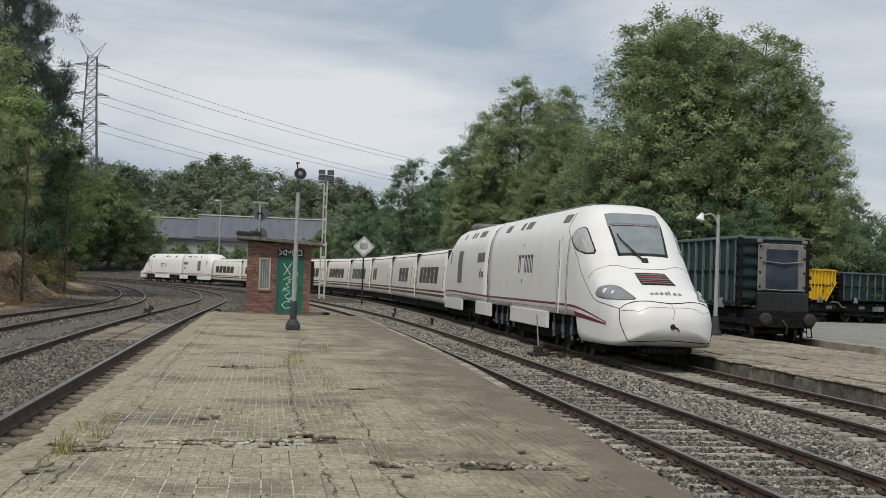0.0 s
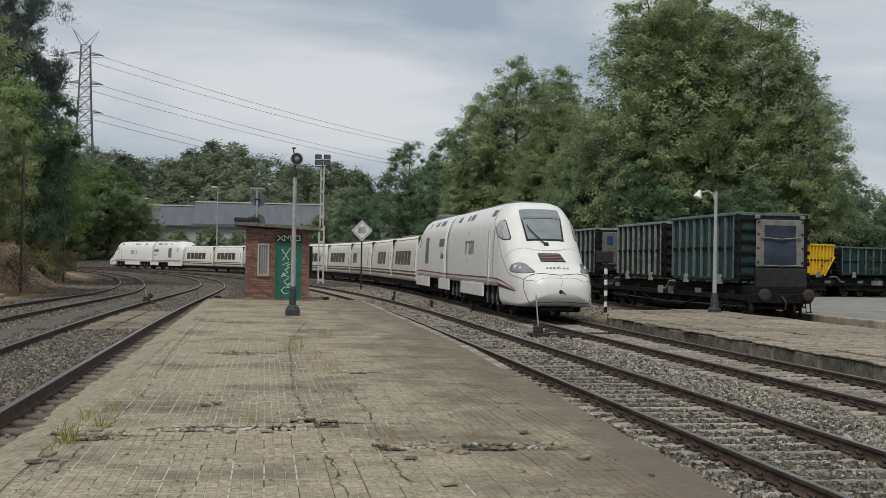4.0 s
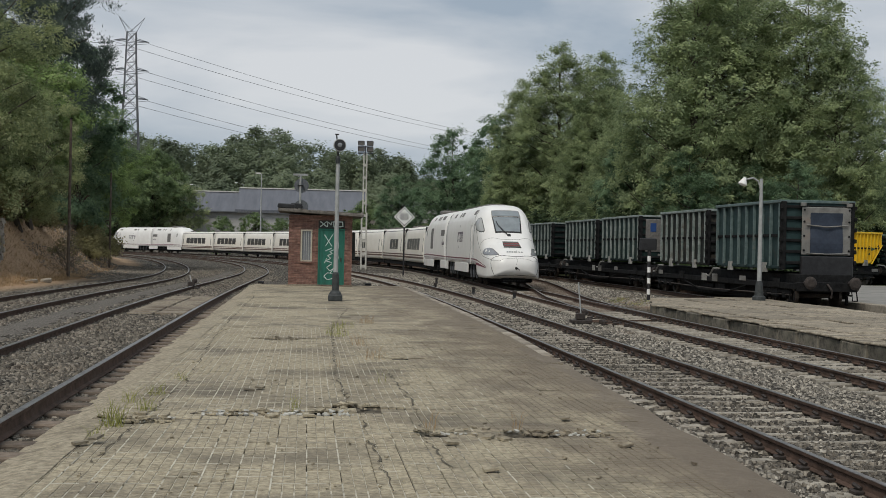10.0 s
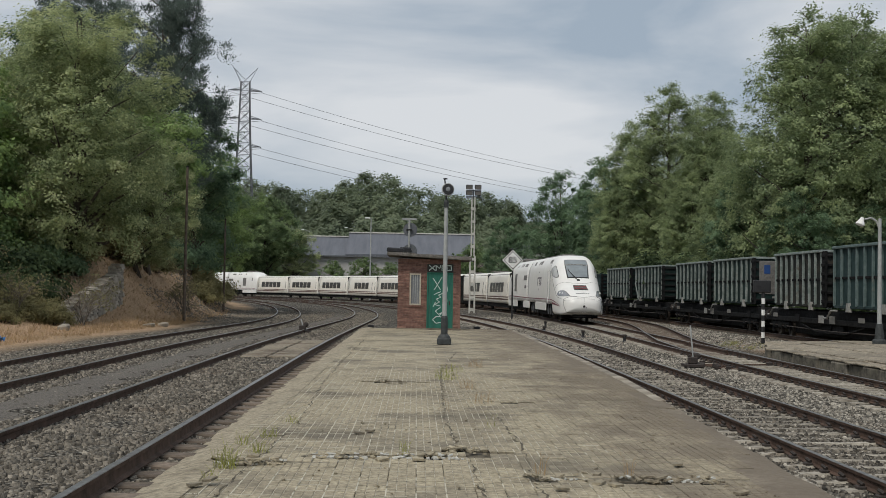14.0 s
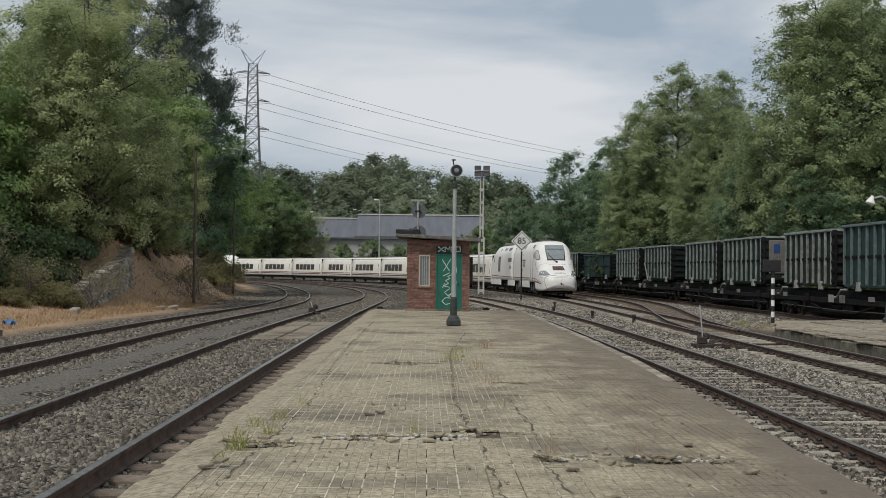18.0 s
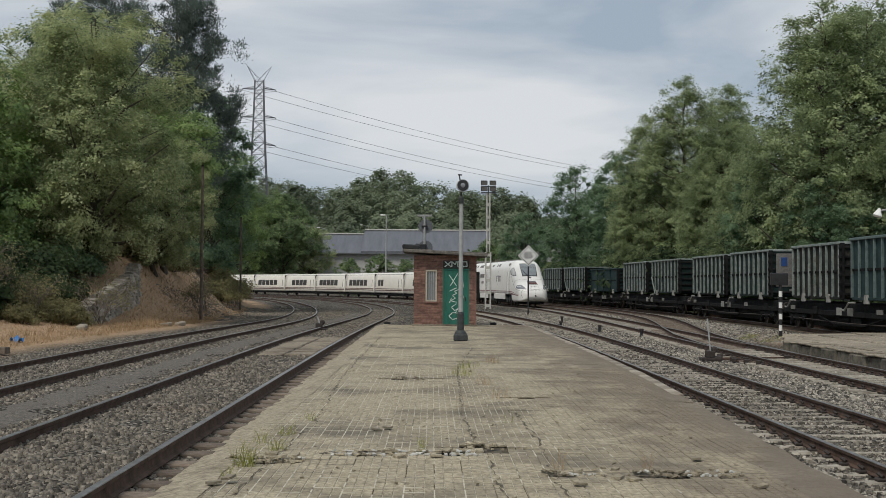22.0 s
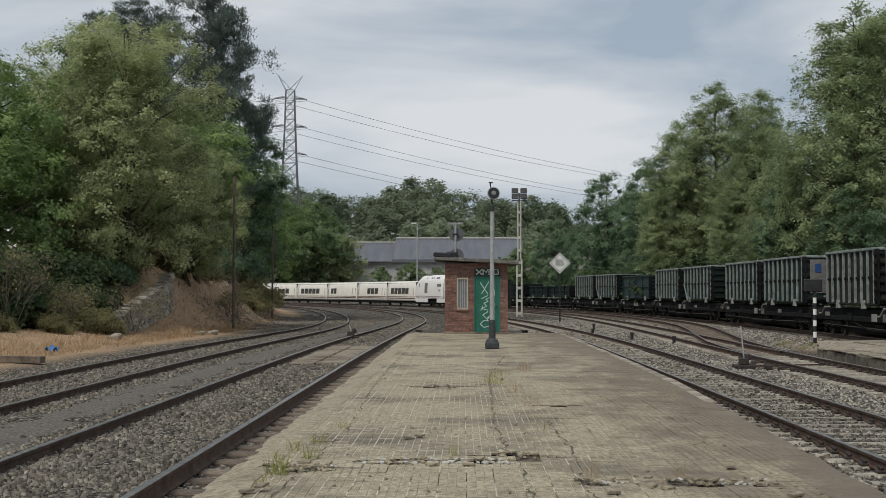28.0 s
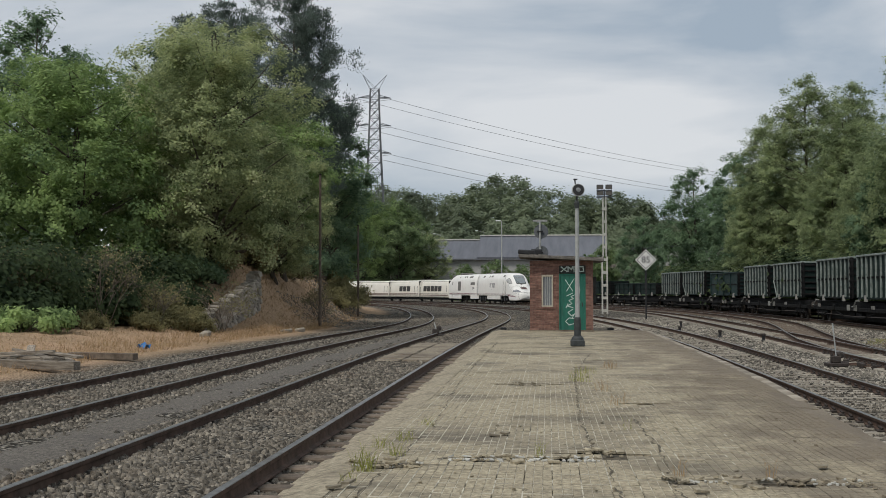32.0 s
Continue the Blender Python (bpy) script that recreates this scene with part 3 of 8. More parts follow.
RAIL_PROF = [(-0.065, -0.155), (0.065, -0.155), (0.065, -0.145), (0.02, -0.128), (0.011, -0.055), (0.034, -0.042),
             (0.036, -0.008), (-0.036, -0.008), (-0.034, -0.042), (-0.011, -0.055), (-0.02, -0.128), (-0.065, -0.145)]
RAIL_TOP = [(-0.036, -0.008), (0.036, -0.008), (0.034, -0.002), (0.026, 0.0), (-0.026, 0.0), (-0.034, -0.002)]
HALF_GAUGE = 0.87


def rail_points(line, off, s0, s1, zf, step):
    pts = []
    for s in np.arange(s0, s1 + 1e-6, step):
        x, y, h = line.at(s, off)
        pts.append((x, y, zf(y), h))
    return pts


def sleeper_mesh(kind):
    m = Mesh()
    if kind == "concrete":
        # waisted concrete beam, deeper under the rails
        secs = [(-1.3, 0.095, 0.0), (-0.87, 0.10, 0.015), (-0.4, 0.058, -0.004), (0.4, 0.058, -0.004), (0.87, 0.10, 0.015), (1.3, 0.095, 0.0)]
        rows = []
        for x, w, t in secs:
            rows.append([(x, -w, -0.2), (x, -w, t - 0.03), (x, -w * 0.8, t), (x, w * 0.8, t), (x, w, t - 0.03), (x, w, -0.2)])
        m.grid(rows)
        m.add(rows[0], [tuple(range(6))])
        m.add(rows[-1], [tuple(range(6))[::-1]])
    else:
        m.box(-1.3, 1.3, -0.12, 0.12, -0.2, 0.0, 0.015)
    return solid(m.data("sleeper", M_SLEEPER if kind == "concrete" else M_TIMBER))


def clip_mesh():
    m = Mesh()
    for s in (-1, 1):
        m.box(s * 0.105 - 0.05, s * 0.105 + 0.05, -0.07, 0.07, -0.16, -0.115, 0.012)
        m.rod((s * 0.09, -0.05, -0.10), (s * 0.115, 0.05, -0.075), 0.022, n=6)
        m.rod((s * 0.115, 0.05, -0.075), (s * 0.07, 0.06, -0.11), 0.018, n=6)
    return solid(m.data("rail_fastening", M_IRON))


ME_CONC, ME_TIMB, ME_CLIP = sleeper_mesh("concrete"), sleeper_mesh("timber"), clip_mesh()
_rng = random.Random(11)


def build_track(name, line, zf, s0, s1, label, kind_near, near_end, clips_end, sink=0.0):
    """A track with two rails, its sleepers and fastenings; past near_end the sleepers are one mesh."""
    tr = thing(name, Matrix.Identity(4), label, "railway track", "tracks", "structure")
    for side in (-1, 1):
        pts = rail_points(line, side * HALF_GAUGE, s0, s1, zf, 1.5)
        m = Mesh().sweep(pts, RAIL_PROF)
        rail = part("rail", m, M_RAIL, tr, "brown rusty steel rail")
        t = Mesh().sweep(pts, RAIL_TOP)
        part("running_surface", t, M_RAILTOP, rail, "worn shiny rail top")
    far = Mesh()
    s = max(s0, -10.6)
    while s < s1:
        x, y, h = line.at(s)
        z = zf(y) - 0.16 - sink
        turn = _rng.uniform(-1.2, 1.2)
        if 3.0 < s < near_end:
            shared("sleeper", ME_CONC if kind_near == "concrete" else ME_TIMB, tr,
                   pose(x + _rng.uniform(-0.04, 0.04), y, z + _rng.uniform(-0.012, 0.008), 0, 0, math.degrees(h) + turn))
            if s < clips_end:
                for side in (-1, 1):
                    cx, cy, _ = line.at(s, side * HALF_GAUGE)
                    shared("rail_fastening", ME_CLIP, tr, pose(cx, cy, zf(y), 0, 0, math.degrees(h)))
        else:
            far.box(-1.3, 1.3, -0.12, 0.12, -0.1, 0.0, 0, pose(x, y, z, 0, 0, math.degrees(h)))
        s += 0.6
    if far.v:
        ob = part("sleeper_row", far, M_SLEEPER if kind_near == "concrete" else M_TIMBER, tr, fix=False)
        ob["kind"] = "stuff"
    return tr


def right_z(y):
    return Z_RIGHT


build_track("track_left_inner", LINE_L1, left_rail_z, -11, 205, "railway track with rusty rails in grey stone beside the platform", "timber", 48, 0, -0.008)
build_track("track_left_outer", LINE_L2, left_rail_z, -11, 235, "outer railway track with rusty rails along the dry verge", "timber", 45, 0, 0.03)
build_track("track_right_near", LINE_R1, right_z, -11, 285, "railway track on concrete sleepers with dark spring clips", "concrete", 70, 45)
build_track("track_train", LINE_R2, right_z, -11, 390, "railway track on which the white train runs", "concrete", 62, 42)
build_track("track_wagons", LINE_R3, right_z, 20, 200, "railway track under the stabled freight wagons", "timber", 62, 0, 0.03)


def build_turnout():
    """The connection between the train's track and the wagon track."""
    tr = thing("turnout", Matrix.Identity(4), "railway turnout with crossing rails and check rails", "railway track", "tracks", "structure")
    a, b = 36.0, 190.0

    def branch(s, off):
        d = float(np.interp(s, [36, 43, 50, 58, 66, 74, 82, 92, 110, 200], [0, 0.18, 0.65, 1.6, 2.65, 3.6, 4.2, 4.5, 4.6, 4.6]))
        x, y, h = LINE_R2.at(s, d + off)
        e = float(np.interp(s + 2, [36, 43, 50, 58, 66, 74, 82, 92, 110, 200], [0, 0.18, 0.65, 1.6, 2.65, 3.6, 4.2, 4.5, 4.6, 4.6]))
        return (x, y, Z_RIGHT + 0.004, h - (e - d) / 2)
    for side in (-1, 1):
        pts = [branch(s, side * HALF_GAUGE) for s in np.arange(a, b, 1.0)]
        rail = part("rail", Mesh().sweep(pts, RAIL_PROF), M_RAIL, tr, "curved rail of the turnout")
        part("running_surface", Mesh().sweep(pts, RAIL_TOP), M_RAILTOP, rail)
    for s0, s1, off in ((42, 50, 0.74), (51, 60, -0.74)):
        pts = [(*LINE_R2.at(s, off)[:2], Z_RIGHT - 0.004, LINE_R2.at(s)[2]) for s in np.arange(s0, s1, 1.0)]
        part("check_rail", Mesh().sweep(pts, RAIL_PROF), M_RAIL, tr)
    m = Mesh()
    for s in np.arange(a + 6, b, 0.6):
        x, y, _, h = branch(s, 0)
        m.box(-1.4, 1.4, -0.12, 0.12, -0.1, 0.0, 0, pose(x, y, Z_RIGHT - 0.165, 0, 0, math.degrees(h)))
    part("sleeper_row", m, M_TIMBER, tr, fix=False)["kind"] = "stuff"


build_turnout()


# ---- loose stone of the track beds ----
def stone_shape(rng):
    """A broken stone with a flat top: two rings of three corners."""
    a = np.array([0.0, 2.1, 4.2]) + rng.uniform(-0.45, 0.45, 3)
    b = a + rng.uniform(-0.4, 0.4, 3)
    r0, r1 = 1.1 + rng.uniform(-0.15, 0.25, 3), 0.78 + rng.uniform(-0.2, 0.2, 3)
    low = np.stack([np.cos(a) * r0, np.sin(a) * r0, np.full(3, -0.45)], -1)
    top = np.stack([np.cos(b) * r1, np.sin(b) * r1, 0.5 + rng.uniform(-0.28, 0.28, 3)], -1)
    return np.concatenate([low, top])


def build_stones(name, label, areas, count_of, size, seed):
    """Loose stones scattered over strips given as x0, x1, y0, y1."""
    rng = np.random.default_rng(seed)
    shapes = [stone_shape(rng) for _ in range(14)]
    F = np.array([(3, 4, 5), (0, 1, 4), (0, 4, 3), (1, 2, 5), (1, 5, 4), (2, 0, 3), (2, 3, 5)])
    V, Q, in_shade = [], [], []
    base = 0
    for x0, x1, y0, y1 in areas:
        n = int((x1 - x0) * (y1 - y0) * count_of((y0 + y1) / 2))
        px, py = rng.uniform(x0, x1, n), rng.uniform(y0, y1, n)
        lane = np.interp(py, LINE_L1.y, LINE_L1.x) - 1.95
        keep = ~((np.abs(px - lane) < 0.5 + 0.08 * np.sin(py * 2.1)) & (rng.random(n) < 0.93))
        px, py = px[keep], py[keep]
        n = len(px)
        pz = ground_z(px, py) + rng.uniform(-0.008, 0.02, n)
        sz = size * (0.55 + 0.9 * rng.random(n) ** 2) * (1 + np.maximum(py - 16, 0) * 0.012)
        for k in range(14):
            sel = np.arange(n) % 14 == k
            m = int(sel.sum())
            if not m:
                continue
            a = rng.uniform(0, 6.28, m)
            sh = shapes[k][None] * sz[sel][:, None, None] * np.array([1.0, 0.8, 1.0])
            c, s = np.cos(a)[:, None], np.sin(a)[:, None]
            P = np.stack([sh[:, :, 0] * c - sh[:, :, 1] * s + px[sel][:, None],
                          sh[:, :, 0] * s + sh[:, :, 1] * c + py[sel][:, None], sh[:, :, 2] + pz[sel][:, None]], -1)
            V.append(P.reshape(-1, 3))
            Q.append((F[None] + (np.arange(m) * 6)[:, None, None] + base).reshape(-1, 3))
            base += m * 6
            # most stones of the near right bed take the shade-dark colour
            bed = np.abs(px[sel] - np.interp(py[sel], LINE_R1.y, LINE_R1.x))
            in_shade.append(np.repeat((bed < 1.35) & (rng.random(m) < 0.78), 7))
    V, Q = np.concatenate(V), np.concatenate(Q)
    me = bpy.data.meshes.new(name)
    me.vertices.add(len(V))
    me.vertices.foreach_set("co", V.astype(np.float32).ravel())
    me.loops.add(len(Q) * 3)
    me.loops.foreach_set("vertex_index", Q.astype(np.int32).ravel())
    me.polygons.add(len(Q))
    me.polygons.foreach_set("loop_start", np.arange(0, len(Q) * 3, 3, dtype=np.int32))
    me.materials.append(M_STONE_L if size < 0.035 else M_STONE)
    me.materials.append(M_STONE_D)
    me.polygons.foreach_set("material_index", np.concatenate(in_shade).astype(np.int32))
    me.update(calc_edges=True)
    tagged(new(name, me), label, "gravel", kind="stuff")


def density(y):
    return 440 if y < 14 else 350 if y < 20 else 220 if y < 28 else 110 if y < 40 else 42


build_stones("ballast_stones_left", "loose grey track stones round the left tracks", 
             [(-9.6, -2.25, a, b) for a, b in ((6, 10), (10, 14), (14, 20), (20, 28), (28, 40), (40, 62))] + [(-2.68, -2.30, a, b) for a, b in ((7, 14), (14, 20), (20, 30))] + [(-14.5, -1.6, 62, 78), (-18, -2.5, 78, 100)], density, 0.0345, 5)
build_stones("ballast_stones_right", "loose grey track stones round the right tracks",
             [(3.7, 11.9, a, b) for a, b in ((8, 14), (14, 20), (20, 28), (28, 40), (40, 70))] + [(12.1, 17.6, 46.5, 70), (2.0, 17.5, 70, 96)], density, 0.0355, 6)


def build_crossing():
    """Pale boards between the rails of the inner left track, and the cinder path beside it."""
    t = thing("crossing_boards", Matrix.Identity(4), "pale worn boards laid between the rails as a crossing", "crossing boards", kind="structure")
    r = random.Random(2)
    for k in range(16):
        y = 28.0 + k * 0.62
        for x0, x1 in ((-4.15, -3.5), (-3.47, -2.78)):
            part("board", Mesh().box(x0 + r.uniform(0, .04), x1 - r.uniform(0, .04), y, y + 0.58, -0.25, left_rail_z(y) - 0.08 + r.uniform(-.012, .008), 0.015), M_CEMENT, t)
    m = Mesh()
    rows = []
    for y in np.arange(4, 90, 1.0):
        x, yy, h = LINE_L1.at(y, -1.95)
        w = 0.60 + 0.06 * math.sin(y * 1.3) + 0.05 * r.random()
        z = [float(ground_z(x + d * w, yy)) + 0.035 - 0.05 * abs(d) for d in (-1, -0.5, 0, 0.5, 1)]
        rows.append([(x + d * w, yy, zz) for d, zz in zip((-1, -0.5, 0, 0.5, 1), z)])
    m.grid(rows)
    m.smooth = True
    p = thing("cinder_path", Matrix.Identity(4), "narrow grey cinder path between the left tracks", "path", kind="structure")
    part("surface", m, M_CINDER, p, fix=False)


build_crossing()

# ---- the island platform ----


def edge_right(y):
    return float(np.interp(y, [0, 7, 14, 22, 28, 60], [3.3, 3.4, 3.7, 4.0, 4.08, 4.05]))


EDGE_LEFT = -2.32
PLAT_END = 49.6


def build_platform():
    pl = thing("platform", Matrix.Identity(4), "worn island platform paved with small cracked concrete tiles", "platform", kind="structure")
    m = Mesh()
    ys = np.arange(-8, PLAT_END + 0.1, 1.8)
    rows = [[(-1.99, y, -0.8), (-1.99, y, -0.022), (edge_right(y) - 0.1, y, -0.022), (edge_right(y) - 0.1, y, -0.8)] for y in ys]
    m.grid(rows)
    m.add(rows[0], [(0, 1, 2, 3)])
    m.add(rows[-1], [(3, 2, 1, 0)])
    part("bed", m, M_DIRT, pl, "dirt bed between the tiles", fix=False)
    # apron of cement from the tiles to the right-hand edge, falling to the track
    m = Mesh()
    rows = []
    r = random.Random(4)
    for y in np.arange(-8, PLAT_END + 0.1, 0.6):
        e = edge_right(y)
        rows.append([(e - 1.0, y, -0.020), (e - 0.45, y, -0.007), (e - 0.2, y, -0.002), (e + 0.06 * r.random(), y, -0.03), (e + 0.14 + 0.1 * r.random(), y, -0.16 + 0.04 * r.random()), (e + 0.3, y, -0.75)])
    m.grid(rows)
    part("apron", m, M_CEMENT, pl, "brown-stained cement apron", fix=False)
    m = Mesh()
    rows = []
    for y in np.arange(-8, PLAT_END + 0.1, 0.6):
        k = 0.03 * r.random()
        rows.append([(EDGE_LEFT + 0.03 + k, y, -0.6), (EDGE_LEFT + k, y, -0.05 - 0.03 * r.random()), (-1.98, y, 0.003), (-1.86 + 0.05 * r.random(), y, 0.006 * r.random())])
    m.grid(rows)
    part("left_margin", m, M_MARGIN, pl, "crumbled cement margin beside the track", fix=False)
    # kerb stones along the far right edge
    ks = solid(Mesh().box(-0.11, 0.09, -0.48, 0.48, -0.30, 0.004, 0.02).data("kerb_stone", M_KERB))
    y = 19.0
    while y < PLAT_END - 0.5:
        shared("kerb_stone", ks, pl, pose(edge_right(y) - 0.02, y, r.uniform(-0.012, 0.006), r.uniform(-0.6, 0.6), r.uniform(-1.5, 1.5), -math.degrees(math.atan2(edge_right(y + 0.5) - edge_right(y - 0.5), 1.0))))
        y += 0.99
    return pl


PLATFORM = build_platform()

TILE = 0.25
# broken strips in the paving: x0, x1, y, half depth
BREAKS = [(-1.0, 0.5, 11.75, 0.12), (-1.9, -1.2, 11.3, 0.2), (1.0, 2.75, 10.55, 0.12), (0.35, 0.75, 12.2, 0.25), (-0.7, 0.0, 21.0, 0.12), (1.3, 1.7, 17.5, 0.12)]


def broken(x, y, r):
    for x0, x1, yc, hd in BREAKS:
        if x0 < x < x1 and abs(y - yc - 0.06 * math.sin(x * 9)) < hd * 1.0 and r.random() < 0.62:
            return True
    return False


def lift(x, y):
    """The paving heaves a little beside its cracks."""
    z = 0.012 * noise.noise((x * 0.6, y * 0.45, 0.3)) + 0.006 * noise.noise((x * 2.1, y * 1.7, 1.3))
    for x0, x1, yc, _ in BREAKS:
        if x0 - 0.2 < x < x1 + 0.2 and 0 < y - yc < 0.7:
            z += 0.022 * (1 - (y - yc) / 0.7)
    if 0.62 < x < 0.8 and y < 26:
        z -= 0.008
    return z


# ---- brick hut at the end of the platform ----
HUT_X0, HUT_X1, HUT_Y0, HUT_Y1, HUT_H = -0.74, 1.80, 48.0, 50.4, 2.86


def strokes(m, lines, y, width, scale, ox, oz):
    """Flat brush strokes through points."""
    for pts in lines:
        for (x0, z0), (x1, z1) in zip(pts[:-1], pts[1:]):
            a = Vector((ox + x0 * scale, oz + z0 * scale))
            b = Vector((ox + x1 * scale, oz + z1 * scale))
            d = (b - a)
            if d.length < 1e-6:
                continue
            n = Vector((-d.y, d.x)).normalized() * width / 2
            e = d.normalized() * width * 0.3
            q = [a - e + n, a - e - n, b + e - n, b + e + n]
            m.add([(p.x, y - 0.003, p.y) for p in q] + [(p.x, y, p.y) for p in q],
                  [(0, 1, 2, 3), (0, 4, 5, 1), (1, 5, 6, 2), (2, 6, 7, 3), (3, 7, 4, 0)])


def build_hut():
    hut = thing("brick_hut", pose(0, 0, 0), "small flat-roofed red brick hut at the platform's end", "hut")
    x0, x1, y0, y1, h = HUT_X0, HUT_X1, HUT_Y0, HUT_Y1, HUT_H
    wx0, wx1, wz0, wz1 = -0.26, 0.20, 0.98, 2.26
    dx0, dx1, dz1 = 0.44, 1.50, 2.32
    m = Mesh()
    t = 0.12
    for a, b, c, d in ((x0 + .06, wx0, 0, h), (wx1, dx0, 0, h), (dx1, x1 - .06, 0, h), (wx0, wx1, 0, wz0), (wx0, wx1, wz1, h), (dx0, dx1, 2.66, h)):
        m.box(a, b, y0 + 0.012, y0 + 0.2, c, d)
    m.box(x0 + 0.012, x0 + 0.2, y0 + 0.2, y1, 0, h)
    m.box(x1 - 0.2, x1 - 0.012, y0 + 0.2, y1, 0, h)
    m.box(x0 + 0.2, x1 - 0.2, y1 - 0.2, y1, 0, h)
    part("mortar_core", m, M_JOINT, hut, "mortar core of the brick wall", fix=False)["kind"] = "stuff"
    m = Mesh().box(x0 - 0.05, x1 + 0.05, y0 - 0.04, y0 + 0.3, -0.02, 0.06, 0.01)
    part("plinth", m, M_CEMENT, hut)
    # bricks of the front, and of the two flanks
    me = solid(Mesh().box(0, 0.225, 0, 0.1, 0, 0.057, 0.005).data("brick", M_BRICK))
    half = solid(Mesh().box(0, 0.107, 0, 0.1, 0, 0.057, 0.005).data("brick_half", M_BRICK))
    r = random.Random(8)
    rest = Mesh()
    count = 0
    for row in range(int(h / 0.068)):
        z = 0.062 + row * 0.068
        if z + 0.06 > h:
            break
        x = x0 + (0.0 if row % 2 else -0.118)
        while x < x1 - 0.02:
            a, b = max(x, x0), min(x + 0.225, x1)
            for lo, hi in ((wx0, wx1),) if wz0 - 0.06 < z < wz1 else ():
                if a < hi and b > lo:
                    if a < lo:
                        b = lo
                    elif b > hi:
                        a = hi
                    else:
                        a = b
            if z < 2.64 and b > dx0 and a < dx1:
                if a < dx0:
                    b = dx0
                elif b > dx1:
                    a = dx1
                else:
                    a = b
            if b - a > 0.05:
                mm = pose(a, y0 + r.uniform(-0.004, 0.003), z)
                if b - a > 0.2 and count < 290:
                    shared("brick", me, hut, mm)
                    count += 1
                elif 0.09 < b - a < 0.13 and count < 290:
                    shared("brick", half, hut, mm)
                    count += 1
                else:
                    rest.box(a, b, y0 + r.uniform(-0.004, 0.003), y0 + 0.1, z, z + 0.057)
            x += 0.236
        for xs in (x0, x1 - 0.1):
            y = y0 + 0.11 + (0.0 if row % 2 else 0.118)
            while y < y1 - 0.1:
                rest.box(xs, xs + 0.1, y, min(y + 0.225, y1), z, z + 0.057)
                y += 0.236
    part("brick_course", rest, M_BRICK, hut, fix=False)["kind"] = "stuff"
    # roof slab, falling to the right
    tilt = pose((x0 + x1) / 2, (y0 + y1) / 2, h + 0.09, 0, 3.0, 0)
    m = Mesh().box(-1.72, 1.70, -1.62, 1.5, -0.06, 0.06, 0.02, tilt)
    roof = part("roof", m, M_ROOF, hut, "weathered overhanging roof slab")
    m = Mesh()
    for k in range(9):
        m.box(-1.70 + k * 0.38, -1.70 + k * 0.38 + 0.36, -1.60, -1.2, 0.062, 0.075 + 0.012 * (k % 3), 0.01, tilt)
    part("roof_tile_edge", m, M_ROOF, roof)
    part("felt_roll", Mesh().box(-1.25, -0.78, -0.6, 0.1, 0.07, 0.34, 0.05, tilt), M_BLACK, roof, "black rolled felt lying on the roof")
    part("felt_roll", Mesh().box(-1.75, -1.05, -1.45, -1.0, 0.07, 0.26, 0.04, tilt), M_BLACK, roof, "black rolled felt lying on the roof edge")
    # window with its cream frame and bars
    win = new("window")
    win.parent = hut
    m = Mesh()
    m.box(wx0, wx1, y0 - 0.02, y0 + 0.07, wz0, wz0 + 0.06, 0.008).box(wx0, wx1, y0 - 0.02, y0 + 0.07, wz1 - 0.06, wz1, 0.008)
    m.box(wx0, wx0 + 0.06, y0 - 0.02, y0 + 0.07, wz0 + 0.06, wz1 - 0.06, 0.008).box(wx1 - 0.06, wx1, y0 - 0.02, y0 + 0.07, wz0 + 0.06, wz1 - 0.06, 0.008)
    part("window_frame", m, M_CREAM, win, "cream-painted timber frame")
    part("pane", Mesh().box(wx0 + 0.06, wx1 - 0.06, y0 + 0.05, y0 + 0.06, wz0 + 0.06, wz1 - 0.06), M_LENS, win, "dusty glass")
    for k in range(3):
        x = wx0 + 0.06 + (k + 1) * (wx1 - wx0 - 0.12) / 4
        part("bar", Mesh().rod((x, y0 + 0.01, wz0 + 0.06), (x, y0 + 0.01, wz1 - 0.06), 0.012), M_POLE, win)
    part("window_sill", Mesh().box(wx0 - 0.04, wx1 + 0.04, y0 - 0.05, y0 + 0.06, wz0 - 0.07, wz0, 0.01), M_BRICK, win)
    # green steel door with sprayed scrawl, dark board above
    door = new("door")
    door.parent = hut
    m = Mesh().box(dx0, dx1, y0 + 0.03, y0 + 0.08, 0.03, dz1)
    part("door_leaf", m, M_DOOR, door, "green steel door with sprayed scrawl")
    m = Mesh()
    for k in range(9):
        x = dx0 + 0.06 + k * 0.118
        m.box(x, x + 0.02, y0 + 0.018, y0 + 0.03, 0.06, dz1 - 0.04, 0.004)
    part("door_ribs", m, M_DOOR, door)
    m = Mesh().box(dx0 - 0.001, dx0 + 0.05, y0 - 0.005, y0 + 0.06, 0.03, dz1, 0.006).box(dx1 - 0.05, dx1 + 0.001, y0 - 0.005, y0 + 0.06, 0.03, dz1, 0.006)
    m.box(dx0 + 0.05, dx1 - 0.05, y0 - 0.005, y0 + 0.06, dz1 - 0.05, dz1, 0.006)
    part("door_frame", m, M_DOOR, door)
    part("handle", Mesh().box(dx1 - 0.16, dx1 - 0.12, y0 - 0.01, y0 + 0.03, 1.0, 1.16, 0.006), M_IRON, door)
    part("lintel_board", Mesh().box(dx0, dx1, y0 + 0.0, y0 + 0.06, dz1 + 0.02, 2.66, 0.006), M_PANEL, door, "black board above the door")
    m = Mesh()
